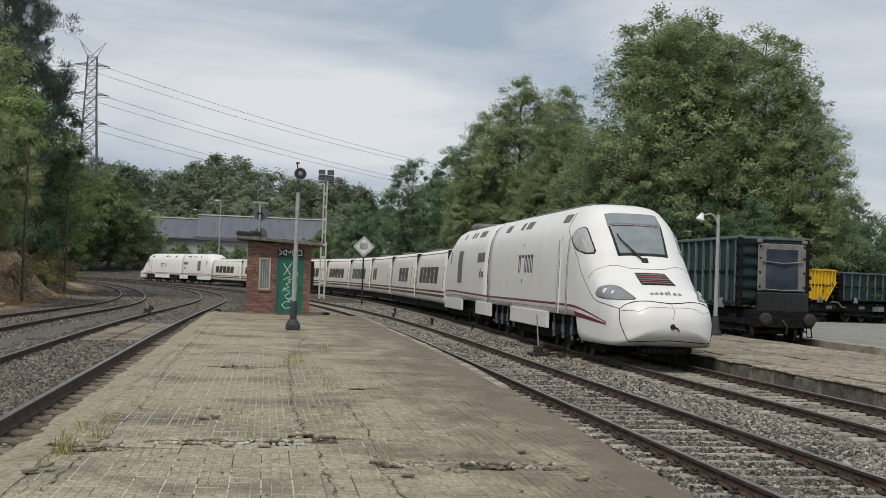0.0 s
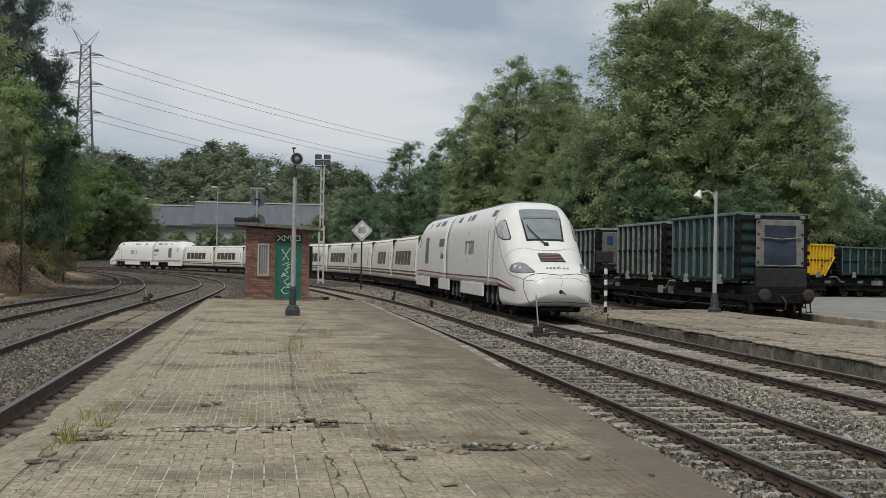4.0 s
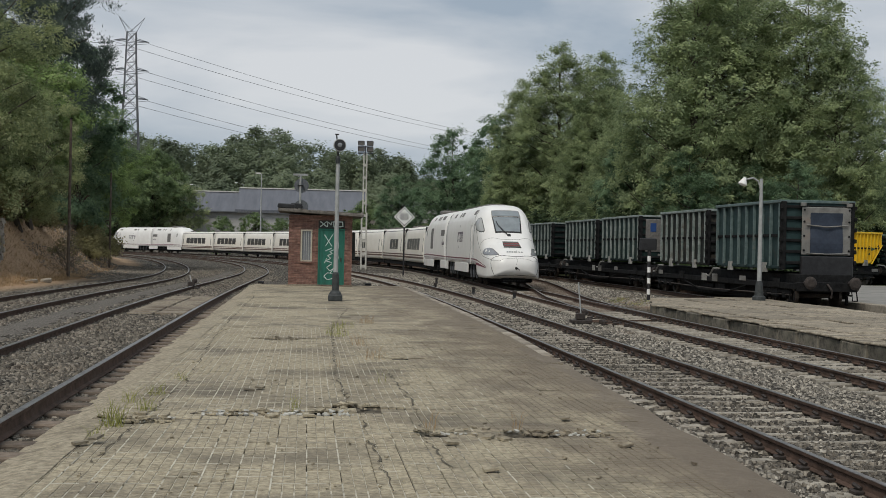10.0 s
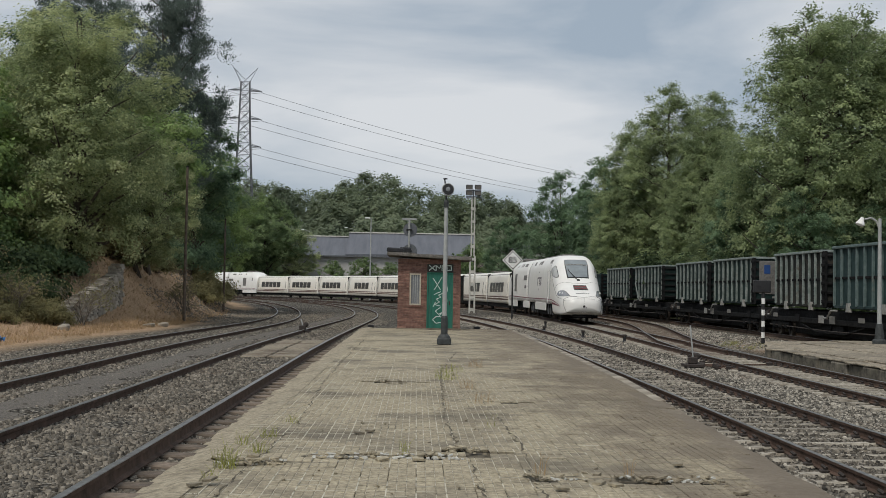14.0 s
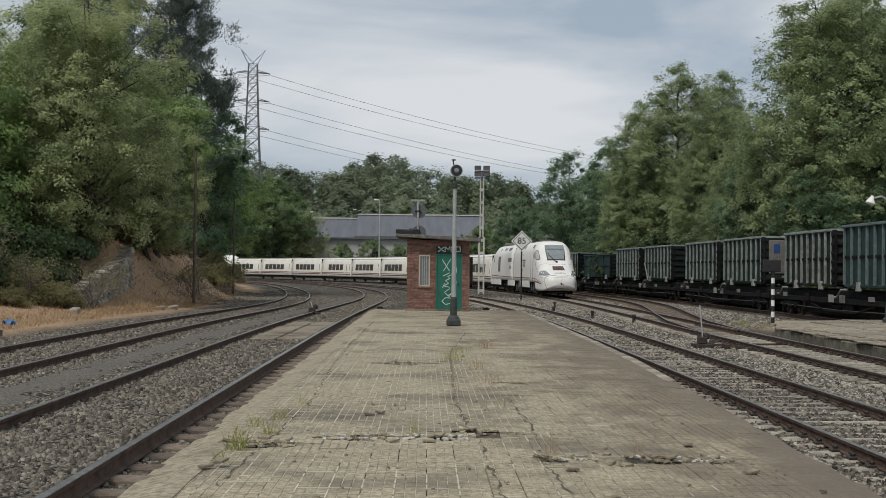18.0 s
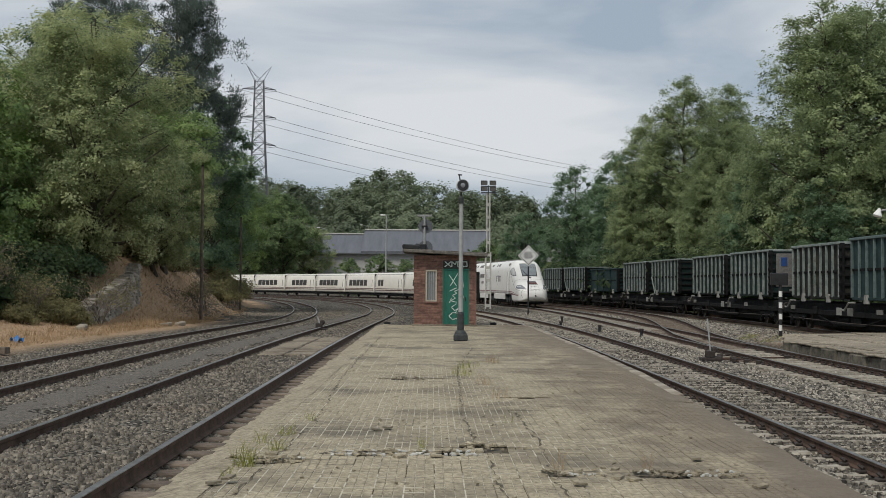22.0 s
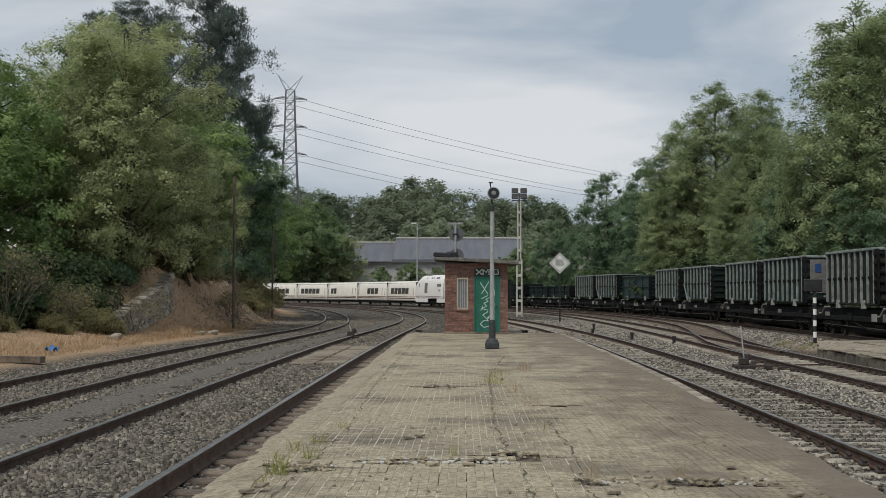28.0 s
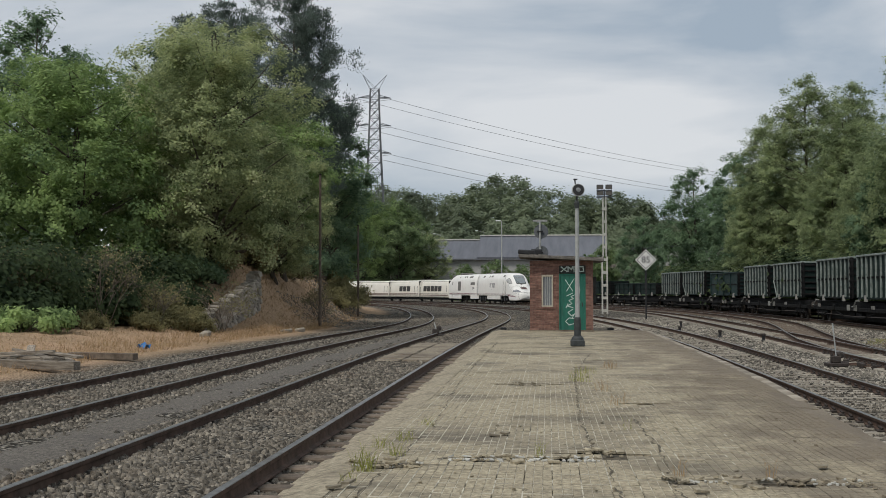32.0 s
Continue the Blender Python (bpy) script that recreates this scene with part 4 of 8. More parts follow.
    strokes(m, [[(0, 0), (0.24, 0.2)], [(0, 0.2), (0.24, 0)], [(0.28, 0), (0.28, 0.2), (0.42, 0.08), (0.46, 0.2)], [(0.66, 0.2), (0.52, 0.2), (0.52, 0), (0.66, 0), (0.66, 0.1)],
                [(0.72, 0), (0.72, 0.2), (0.88, 0.2), (0.9, 0.02), (0.72, 0)]], y0 - 0.002, 0.042, 1.0, dx0 + 0.08, dz1 + 0.08)
    part("sprayed_mark", m, M_PAINT, door, "white sprayed marks")["kind"] = "stuff"
    m = Mesh()
    strokes(m, [[(0.2, 1.95), (0.42, 1.62), (0.5, 1.5)], [(0.55, 2.0), (0.4, 1.75), (0.25, 1.5)], [(0.6, 1.36), (0.42, 1.28), (0.52, 1.2), (0.34, 1.12), (0.46, 1.0), (0.26, 0.9), (0.5, 0.84)],
                [(0.74, 1.8), (0.78, 1.5), (0.72, 1.25), (0.78, 1.05), (0.7, 0.85), (0.76, 0.6), (0.66, 0.42)],
                [(0.5, 0.78), (0.3, 0.64), (0.44, 0.5), (0.58, 0.6), (0.46, 0.42)], [(0.56, 0.4), (0.34, 0.42), (0.2, 0.28), (0.34, 0.14), (0.58, 0.2), (0.66, 0.34)],
                [(0.24, 1.3), (0.5, 1.42)], [(0.22, 0.82), (0.3, 1.0)]], y0 + 0.018, 0.03, 1.0, dx0 + 0.05, 0.12)
    part("sprayed_scrawl", m, M_PAINT, door, "pale sprayed scrawl")["kind"] = "stuff"
    m = Mesh().box(x1, x1 + 0.14, y0 + 0.3, y0 + 0.6, 1.1, 2.2, 0.02)
    part("meter_box", m, M_PANEL, hut, "dark meter box on the flank")


build_hut()


# ---- lamp post on the platform ----
def build_platform_lamp():
    x, y = 0.86, 35.4
    lamp = thing("platform_lamp", pose(x, y, 0), "grey platform lamp post with dark cast base and round lamp head", "lamp post")
    m = Mesh().box(-0.21, 0.21, -0.21, 0.21, 0, 0.2, 0.03).turned((0, 0, 0.2), [(0.19, 0), (0.17, 0.06), (0.11, 0.12)])
    part("base", m, M_DARKBASE, lamp, "square dark cast-iron base")
    part("lower_sleeve", Mesh().turned((0, 0, 0.3), [(0.105, 0), (0.10, 0.5), (0.085, 0.56)]), M_DARKBASE, lamp, "dark lower sleeve")
    m = Mesh().turned((0, 0, 0.86), [(0.072, 0), (0.055, 3.35)])
    part("pole", m, M_POLE, lamp)
    part("bracket", Mesh().turned((0, 0, 4.1), [(0.075, 0), (0.075, 0.16), (0.05, 0.22)]).rod((0, 0, 4.3), (0.0, -0.05, 4.55), 0.03), M_DARKBASE, lamp)
    m = Mesh().turned((0.02, 0.06, 4.62), [(0.10, -0.02), (0.145, 0.05), (0.168, 0.14), (0.168, 0.205)], 18, (0.12, -1, 0.08))
    part("lamp_head", m, M_BLACK, lamp, "round black lamp head")
    m = Mesh().turned((0.02, 0.06, 4.62), [(0.17, 0.14), (0.19, 0.15), (0.19, 0.19), (0.17, 0.195)], 18, (0.12, -1, 0.08))
    part("rim", m, M_POLE, lamp, "grey rim of the head")
    part("lens", Mesh().turned((0.02, 0.06, 4.62), [(0.075, 0.2), (0.06, 0.225), (0.02, 0.235)], 14, (0.12, -1, 0.08)), M_LENS, lamp)
    part("finial", Mesh().rod((-0.04, 0, 4.8), (-0.06, 0, 4.98), 0.02).box(-0.1, 0.02, -0.02, 0.02, 4.94, 4.98, 0.005), M_BLACK, lamp)


build_platform_lamp()


def build_flood_mast():
    x, y = 5.1, 108.0
    t = thing("floodlight_mast", pose(x, y, -0.55), "pale floodlight mast with a ladder of slots and four lamps", "light mast")
    m = Mesh()
    for s in (-1, 1):
        m.box(s * 0.22 - 0.07, s * 0.22 + 0.07, -0.16, 0.16, 0, 5.2, 0.02)
        m.box(s * 0.13 - 0.06, s * 0.13 + 0.06, -0.13, 0.13, 5.2, 10.6, 0.02)
    part("pole", m, M_CONC, t, "slotted concrete pole")
    for k in range(9):
        part("rung", Mesh().box(-0.2, 0.2, -0.14, 0.14, 0.2 + k * 1.15, 0.45 + k * 1.15), M_CONC, t)
    part("bracket", Mesh().box(-0.7, 0.7, -0.06, 0.06, 10.55, 10.68, 0.01).box(-0.7, 0.7, -0.06, 0.06, 11.15, 11.25, 0.01).box(-0.07, 0.07, -0.07, 0.07, 10.4, 11.3), M_GALV, t)
    for sx in (-0.4, 0.4):
        for z in (10.75, 11.3):
            h = new("floodlight")
            h.parent = t
            h.matrix_basis = pose(sx, -0.15, z, 12, 0, 0)
            part("housing", Mesh().box(-0.3, 0.3, -0.14, 0.14, 0, 0.42, 0.04), M_BLACK, h, "dark floodlight housing")
            part("front_glass", Mesh().box(-0.25, 0.25, -0.155, -0.14, 0.05, 0.37), M_VENT, h)


build_flood_mast()


def text_mesh(body, size, depth):
    cu = bpy.data.curves.new("text", 'FONT')
    cu.body, cu.size, cu.extrude = body, size, depth
    cu.align_x, cu.align_y = 'CENTER', 'CENTER'
    cu.offset = 0.012 * size
    ob = bpy.data.objects.new("text", cu)
    scene.collection.objects.link(ob)
    bpy.context.view_layer.update()
    me = bpy.data.meshes.new_from_object(ob.evaluated_get(bpy.context.evaluated_depsgraph_get()))
    bpy.data.objects.remove(ob)
    return me


def build_speed_sign():
    t = thing("speed_sign", pose(7.15, 88.0, -0.5), "white diamond speed sign reading 85 on a dark post", "sign")
    part("post", Mesh().box(-0.055, 0.055, -0.055, 0.055, 0, 4.0, 0.01), M_BLACK, t)
    s = 0.55

    def plate(m, r, y0, y1):
        q = [(0, -r), (r, 0), (0, r), (-r, 0)]
        m.add([(x, y0, 4.35 + z) for x, z in q] + [(x, y1, 4.35 + z) for x, z in q],
              [(0, 1, 2, 3), (7, 6, 5, 4), (0, 4, 5, 1), (1, 5, 6, 2), (2, 6, 7, 3), (3, 7, 4, 0)])
        return m
    part("plate", plate(Mesh(), 0.78, -0.08, -0.055), M_SIGNWHITE, t, "white diamond plate")
    part("border", plate(Mesh(), 0.69, -0.086, -0.08), M_BLACK, t)
    part("face", plate(Mesh(), 0.62, -0.092, -0.086), M_SIGNWHITE, t)
    me = text_mesh("85", 0.66, 0.004)
    me.materials.append(M_BLACK)
    num = new("number_lettering", me)
    num.parent = t
    num.matrix_basis = pose(0, -0.098, 4.35, 90, 0, 0)
    num["label"] = "black numerals 85"


build_speed_sign()


def build_twin_disc_post():
    t = thing("disc_post", pose(-0.8, 122.0, -0.55), "grey steel post with a crossbar and two round plates", "signal post")
    part("post", Mesh().turned((0, 0, 0), [(0.13, 0), (0.11, 9.3)]), M_POLE, t)
    part("crossbar", Mesh().box(-0.75, 0.75, -0.06, 0.06, 9.2, 9.4, 0.02), M_POLE, t)
    for z in (8.2, 6.0):
        part("plate", Mesh().turned((0.1, 0.12, z), [(0.74, 0), (0.74, 0.04)], 20, (0, 1, 0)), M_GALV, t, "grey back of a round plate")
        part("clamp", Mesh().box(-0.3, 0.3, -0.13, 0.1, z - 0.08, z + 0.08, 0.02), M_BLACK, t)


build_twin_disc_post()


def build_street_lamp(x, y, h, side, reach):
    t = thing("street_lamp", pose(x, y, float(ground_z(x, y))), "tall slim grey street lamp beyond the tracks", "street lamp", "street lamps beyond the tracks")
    part("pole", Mesh().turned((0, 0, 0), [(0.14, 0), (0.08, h)]), M_POLE, t)
    part("arm", Mesh().rod((0, 0, h - 0.1), (side * reach, 0, h + 0.2 * reach), 0.05), M_POLE, t)
    part("lamp_head", Mesh().box(min(side * reach, side * (reach + 0.8)), max(side * reach, side * (reach + 0.8)), -0.18, 0.18, h + 0.2 * reach - 0.08, h + 0.2 * reach + 0.12, 0.05), M_SIGNWHITE, t)


for args in ((-7.4, 190, 13.2, -1, 0.15), (-16.4, 304, 9.0, -1, 1.4), (-27.5, 304, 8.6, -1, 1.4)):
    build_street_lamp(*args)


# ---- the second platform on the right, its lamp and marker post ----
def build_platform_two():
    pl = thing("platform_two", Matrix.Identity(4), "low concrete platform with a mossy stone edge", "platform", kind="structure")
    m = Mesh()
    rows = []
    ys = list(np.arange(-8, 39, 1.6)) + [39.6, 41, 43, 45, 45.9]
    for y in ys:
        e = 11.98 + (0 if y < 39.6 else (y - 39.6) * 0.29)
        rows.append([(e, y, -0.75), (e, y, -0.17), (17.7, y, -0.11), (17.7, y, -0.75)])
    m.grid(rows)
    m.add(rows[0], [(0, 1, 2, 3)])
    m.add(rows[-1], [(3, 2, 1, 0)])
    part("body", m, M_PLAT2, pl, "worn pale concrete surface", fix=False)
    r = random.Random(3)
    es = solid(Mesh().box(-0.12, 0.2, -0.58, 0.58, -0.42, 0.0, 0.03).data("edge_stone", M_PLATWALL))
    cp = solid(Mesh().box(-0.15, 0.45, -0.58, 0.58, 0.0, 0.05, 0.015).data("coping_slab", M_PLAT2))
    y = 8.0
    while y < 45.6:
        e = 11.98 + (0 if y < 39.6 else (y - 39.6) * 0.29)
        turn = 0 if y < 39.6 else -16
        shared("edge_stone", es, pl, pose(e - 0.05 + r.uniform(-0.06, 0.04), y, -0.19 + r.uniform(-0.02, 0.01), 0, 0, turn + r.uniform(-2.5, 2.5)))
        shared("coping_slab", cp, pl, pose(e - 0.03 + r.uniform(-0.07, 0.05), y, -0.185 + r.uniform(-0.018, 0.012), r.uniform(-1.2, 1.2), r.uniform(-2, 2), turn + r.uniform(-2.5, 2.5)))
        y += 1.18
    # broad slabs with open joints
    sl = solid(Mesh().box(-0.87, 0.87, -0.78, 0.78, -0.05, 0.0, 0.018).data("paving_slab", M_PLAT2))
    for i in range(3):
        for j in range(24):
            x, y = 13.45 + i * 1.77, 8 + j * 1.6
            if (y > 38.8 and i == 0) or (y > 44.5 and i == 1) or y > 45.2:
                continue
            shared("paving_slab", sl, pl, pose(x, y, -0.17 + 0.06 * (x - 12) / 5.7 + 0.028 + r.uniform(-0.012, 0.012), r.uniform(-0.5, 0.5), r.uniform(-0.5, 0.5), r.uniform(-0.6, 0.6)))


build_platform_two()


def build_gooseneck_lamp():
    t = thing("gooseneck_lamp", pose(16.95, 43.0, -0.10), "grey curved-neck lamp post on the second platform", "lamp post")
    part("base", Mesh().turned((0, 0, 0), [(0.26, 0), (0.26, 0.14), (0.18, 0.2), (0.15, 0.55), (0.11, 0.75)], 8), M_DARKBASE, t, "dark flared base")
    part("pole", Mesh().turned((0, 0, 0.7), [(0.085, 0), (0.06, 3.9)]), M_POLE, t)
    m = Mesh()
    pts = [(0, 0, 4.15), (-0.12, 0, 4.5), (-0.32, 0, 4.62), (-0.6, 0, 4.55)]
    for a, b in zip(pts[:-1], pts[1:]):
        m.rod(a, b, 0.035)
    part("neck", m, M_POLE, t)
    part("lamp_head", Mesh().turned((-0.68, 0, 4.52), [(0.05, 0.12), (0.09, 0.02), (0.16, -0.12), (0.17, -0.16), (0.12, -0.2)], 14, (0.35, 0, 1)), M_SIGNWHITE, t, "white bell-shaped lamp head")


build_gooseneck_lamp()


def build_marker_post():
    t = thing("marker_post", pose(14.5, 49.2, -0.40), "black and white banded post with a black box sign", "marker post")
    z = 0.0
    for k in range(9):
        part("band", Mesh().rod((0, 0, z), (0, 0, z + 0.235), 0.075, n=10), M_SIGNWHITE if k % 2 else M_BLACK, t, "white band" if k % 2 else "black band")
        z += 0.235
    part("box_sign", Mesh().box(-0.42, 0.3, -0.1, 0.1, z, z + 0.52, 0.03), M_BLACK, t, "black box sign on top")


build_marker_post()


def build_point_lever(x, y, z, name_label, rod_h):
    t = thing("point_lever", pose(x, y, z), name_label, "point lever", "point levers beside the tracks")
    part("base", Mesh().box(-0.3, 0.3, -0.25, 0.25, 0, 0.1, 0.015).box(-0.14, 0.12, -0.13, 0.13, 0.1, 0.30, 0.02), M_IRON, t, "rusty cast base")
    part("weight", Mesh().turned((0.12, 0, 0.33), [(0.06, -0.1), (0.1, -0.05), (0.1, 0.05), (0.06, 0.1)], 10, (0, 1, 0)), M_IRON, t)
    part("rod", Mesh().rod((0, 0, 0.3), (-0.08, 0.05, rod_h), 0.022), M_POLE, t, "pale lever rod")


build_point_lever(8.35, 35.5, -0.56, "rusty point lever with a pale rod beside the turnout", 1.25)
build_point_lever(-4.4, 46.5, -0.16, "dark point lever inside the track", 0.55)
for k, (ax, ay, bx, by) in enumerate(((8.6, 35.4, 9.35, 35.2), (8.7, 35.9, 10.9, 36.3), (8.5, 36.2, 9.4, 37.4), (8.9, 34.7, 9.3, 33.6))):
    t = thing("point_rod", pose(ax, ay, -0.53, 0, 0, math.degrees(math.atan2(by - ay, bx - ax))), "rusty point rod with iron joints lying in the stones", "point rod", "point rods of the turnout")
    n_ = math.hypot(bx - ax, by - ay)
    part("bar", Mesh().rod((0, 0, 0.02), (n_, 0, 0.03), 0.025, n=6), M_RAIL, t)
    for q in (0.0, 0.5, 1.0):
        part("joint", Mesh().box(q * n_ - 0.09, q * n_ + 0.09, -0.07, 0.07, -0.04, 0.10, 0.02), M_IRON, t)
for lx, ly in ((6.75, 62.0), (8.0, 56.5), (9.2, 52.0), (7.9, 72.0)):
    t = thing("track_stub", pose(lx, ly, -0.55), "short dark marker stub in the stones", "marker stub", "marker stubs between the tracks")
    part("stub", Mesh().turned((0, 0, 0), [(0.10, 0), (0.07, 0.08), (0.07, 0.24), (0.05, 0.27)], 8), M_BLACK, t)
    part("cap", Mesh().box(-0.09, 0.09, -0.07, 0.07, 0.24, 0.34, 0.02), M_IRON, t)
for lx, ly in ((-1.9, 50.6), (2.6, 50.2)):
    t = thing("dwarf_signal", pose(lx, ly, -0.4), "small dark trackside fitting by the hut", "trackside fitting", "fittings by the hut")
    part("stem", Mesh().rod((0, 0, 0), (0, 0, 0.4), 0.06), M_IRON, t)
    part("head", Mesh().box(-0.13, 0.13, -0.08, 0.08, 0.36, 0.48, 0.02), M_BLACK, t)

# ---- the white train ----


def round_off(pts, times=2):
    """Cuts the corners of an open line."""
    for _ in range(times):
        out = [pts[0]]
        for a, b in zip(pts[:-1], pts[1:]):
            out.append((a[0] * 0.75 + b[0] * 0.25, a[1] * 0.75 + b[1] * 0.25))
            out.append((a[0] * 0.25 + b[0] * 0.75, a[1] * 0.25 + b[1] * 0.75))
        out.append(pts[-1])
        pts = out
    return pts


def round_loop(pts):
    """Cuts the corners of a closed outline."""
    out = []
    for i, a in enumerate(pts):
        b = pts[(i + 1) % len(pts)]
        out += [(a[0] * 0.8 + b[0] * 0.2, a[1] * 0.8 + b[1] * 0.2), (a[0] * 0.2 + b[0] * 0.8, a[1] * 0.2 + b[1] * 0.8)]
    return out


class Hull:
    """A vehicle's skin: a cross-section carried along the vehicle. u runs in metres from the front end at -y, v from the
    middle of the roof (0) round the flank to the middle of the floor (1 to the right, -1 to the left)."""

    def __init__(self, length, section, half, top, bottom):
        self.L, self.half, self.top, self.bottom = length, half, top, bottom
        p = np.array(round_off(section))
        d = np.concatenate([[0], np.cumsum(np.hypot(np.diff(p[:, 0]) * 1.48, np.diff(p[:, 1]) * 3.6))])
        self.v, self.px, self.pz = d / d[-1], p[:, 0], p[:, 1]

    def at(self, u, v, off=0.0):
        if off:
            e = 0.01
            a = Vector(self.at(u + e, v)) - Vector(self.at(u - e, v))
            b = Vector(self.at(u, v + 0.004)) - Vector(self.at(u, v - 0.004))
            n = b.cross(a)
            if n.length > 1e-9:
                n.normalize()
            return Vector(self.at(u, v)) + n * off
        s = 1 if v >= 0 else -1
        t = np.interp(abs(v), self.v, self.px), np.interp(abs(v), self.v, self.pz)
        w = np.interp(u, *self.half)
        z1, z0 = np.interp(u, *self.top), np.interp(u, *self.bottom)
        return (s * t[0] * w, -self.L / 2 + u, z0 + t[1] * (z1 - z0))

    def v_of(self, u, z):
        """Where the flank stands at height z."""
        z1, z0 = np.interp(u, *self.top), np.interp(u, *self.bottom)
        t = (z - z0) / (z1 - z0)
        k = self.px > 0.6
        return float(np.interp(-t, -self.pz[k], self.v[k]))

    def skin(self, us, n=30, cap=True):
        m = Mesh()
        m.smooth = True
        vs = [-1 + i / n for i in range(n)] + [i / n for i in range(n + 1)]
        rows = [[self.at(u, v) for v in vs[1:]] for u in us]
        k = len(rows[0])
        m.v = [p for r in rows for p in r]
        for a in range(len(rows) - 1):
            for b in range(k):
                c = (b + 1) % k
                m.f.append((a * k + b, a * k + c, (a + 1) * k + c, (a + 1) * k + b))
        if cap:
            m.f.append(tuple(range(k))[::-1])
            m.f.append(tuple(range((len(rows) - 1) * k, len(rows) * k)))
        m.mi = [0] * len(m.f)
        return m

    def patch(self, m, c, nu=6, nv=6, off=0.008):
        """A plate laid on the skin between four corners (u, v)."""
        rows = []
        for i in range(nu + 1):
            a = i / nu
            row = []
            for j in range(nv + 1):
                b = j / nv
                u = (c[0][0] * (1 - b) + c[1][0] * b) * (1 - a) + (c[3][0] * (1 - b) + c[2][0] * b) * a
                v = (c[0][1] * (1 - b) + c[1][1] * b) * (1 - a) + (c[3][1] * (1 - b) + c[2][1] * b) * a
                edge = i in (0, nu) or j in (0, nv)
                row.append(self.at(u, v, off * (1.0 if not edge else 0.75)))
            rows.append(row)
        k = nv + 1
        o = len(m.v)
        m.grid(rows)
        ring = [(0, j) for j in range(k)] + [(i, nv) for i in range(1, nu + 1)] + [(nu, j) for j in range(nv - 1, -1, -1)] + [(i, 0) for i in range(nu - 1, 0, -1)]
        low = len(m.v)
        ctr = [rows[i][j] for i, j in ring]
        m.v.extend(tuple(Vector(p) - Vector((np.sign(p[0]) * 0.0, 0, 0)) - (Vector(p) - Vector((0, p[1], 2.0))).normalized() * 0.03) for p in ctr)
        n = len(ring)
        for q in range(n):
            r = (q + 1) % n
            m.f.append((o + ring[q][0] * k + ring[q][1], low + q, low + r, o + ring[r][0] * k + ring[r][1]))
            m.mi.append(0)
        return m

    def front(self, u, x):
        """Where the roof or hood stands at the distance x from the middle."""
        k = self.px < 0.999
        w = np.interp(u, *self.half)
        n = int(np.argmax(~k)) if not k.all() else len(k)
        return float(np.sign(x) * np.interp(abs(x) / w, self.px[:n], self.v[:n]))

    def blob(self, m, ring, off=0.012):
        """A plate with a free outline of (u, v) laid on the skin."""
        n = len(ring)
        cu, cv = sum(p[0] for p in ring) / n, sum(p[1] for p in ring) / n
        o = len(m.v)
        steps = (1.0, 0.97, 0.7, 0.4)
        for s in steps:
            for u, v in ring:
                m.v.append(tuple(self.at(cu + (u - cu) * s, cv + (v - cv) * s, off if s < 1 else -0.02)))
        m.v.append(tuple(self.at(cu, cv, off)))
        for r in range(len(steps) - 1):
            for i in range(n):
                j = (i + 1) % n
                m.f.append((o + r * n + i, o + r * n + j, o + r * n + n + j, o + r * n + n + i))
                m.mi.append(0)
        for i in range(n):
            m.f.append((o + 3 * n + i, o + 3 * n + (i + 1) % n, o + 4 * n))
            m.mi.append(0)
        return m

    def seam(self, m, pts, r=0.011, fine=5):
        """A thin joint line along the skin."""
        line = []
        for a, b in zip(pts[:-1], pts[1:]):
            line += [(a[0] + (b[0] - a[0]) * i / fine, a[1] + (b[1] - a[1]) * i / fine) for i in range(fine)]
        return m.tube([self.at(u, v, 0.002) for u, v in line + [pts[-1]]], r)

    def side_rect(self, m, side, u0, u1, z0, z1, off=0.008, nu=1, nv=2):
        v0, v1 = self.v_of(u0, z1), self.v_of(u0, z0)
        w0, w1 = self.v_of(u1, z1), self.v_of(u1, z0)
        return self.patch(m, [(u0, side * v0), (u0, side * v1), (u1, side * w1), (u1, side * w0)], nu, nv, off)


SECTION_HIGH = [(0, 1), (0.30, 1.0), (0.56, 0.985), (0.72, 0.93), (0.865, 0.82), (0.93, 0.74), (0.985, 0.56), (1.0, 0.36), (1.0, 0.16), (0.998, 0.04), (0.97, 0.0), (0.5, 0), (0, 0)]
SECTION_COACH = [(0, 1), (0.35, 0.995), (0.66, 0.965), (0.83, 0.90), (0.90, 0.80), (0.965, 0.58), (1.0, 0.32), (0.99, 0.12), (0.96, 0.02), (0.9, 0.0), (0.5, 0), (0, 0)]


def wheelset_mesh():
    m = Mesh()
    m.rod((-0.95, 0, 0), (0.95, 0, 0), 0.09, n=8)
    for s in (-1, 1):
        m.turned((s * HALF_GAUGE, 0, 0), [(0.3, -0.07), (0.49, -0.07), (0.49, -0.04), (0.46, -0.035), (0.455, 0.07), (0.3, 0.07)], 20, (s, 0, 0))
        for k in range(5):
            a = k * 1.2566
            m.rod((s * 0.96, 0, 0), (s * 0.96, 0.38 * math.cos(a), 0.38 * math.sin(a)), 0.035, n=5)
    return solid(m.data("wheelset", M_WHEEL))


ME_WHEELSET = wheelset_mesh()
AXLES = []


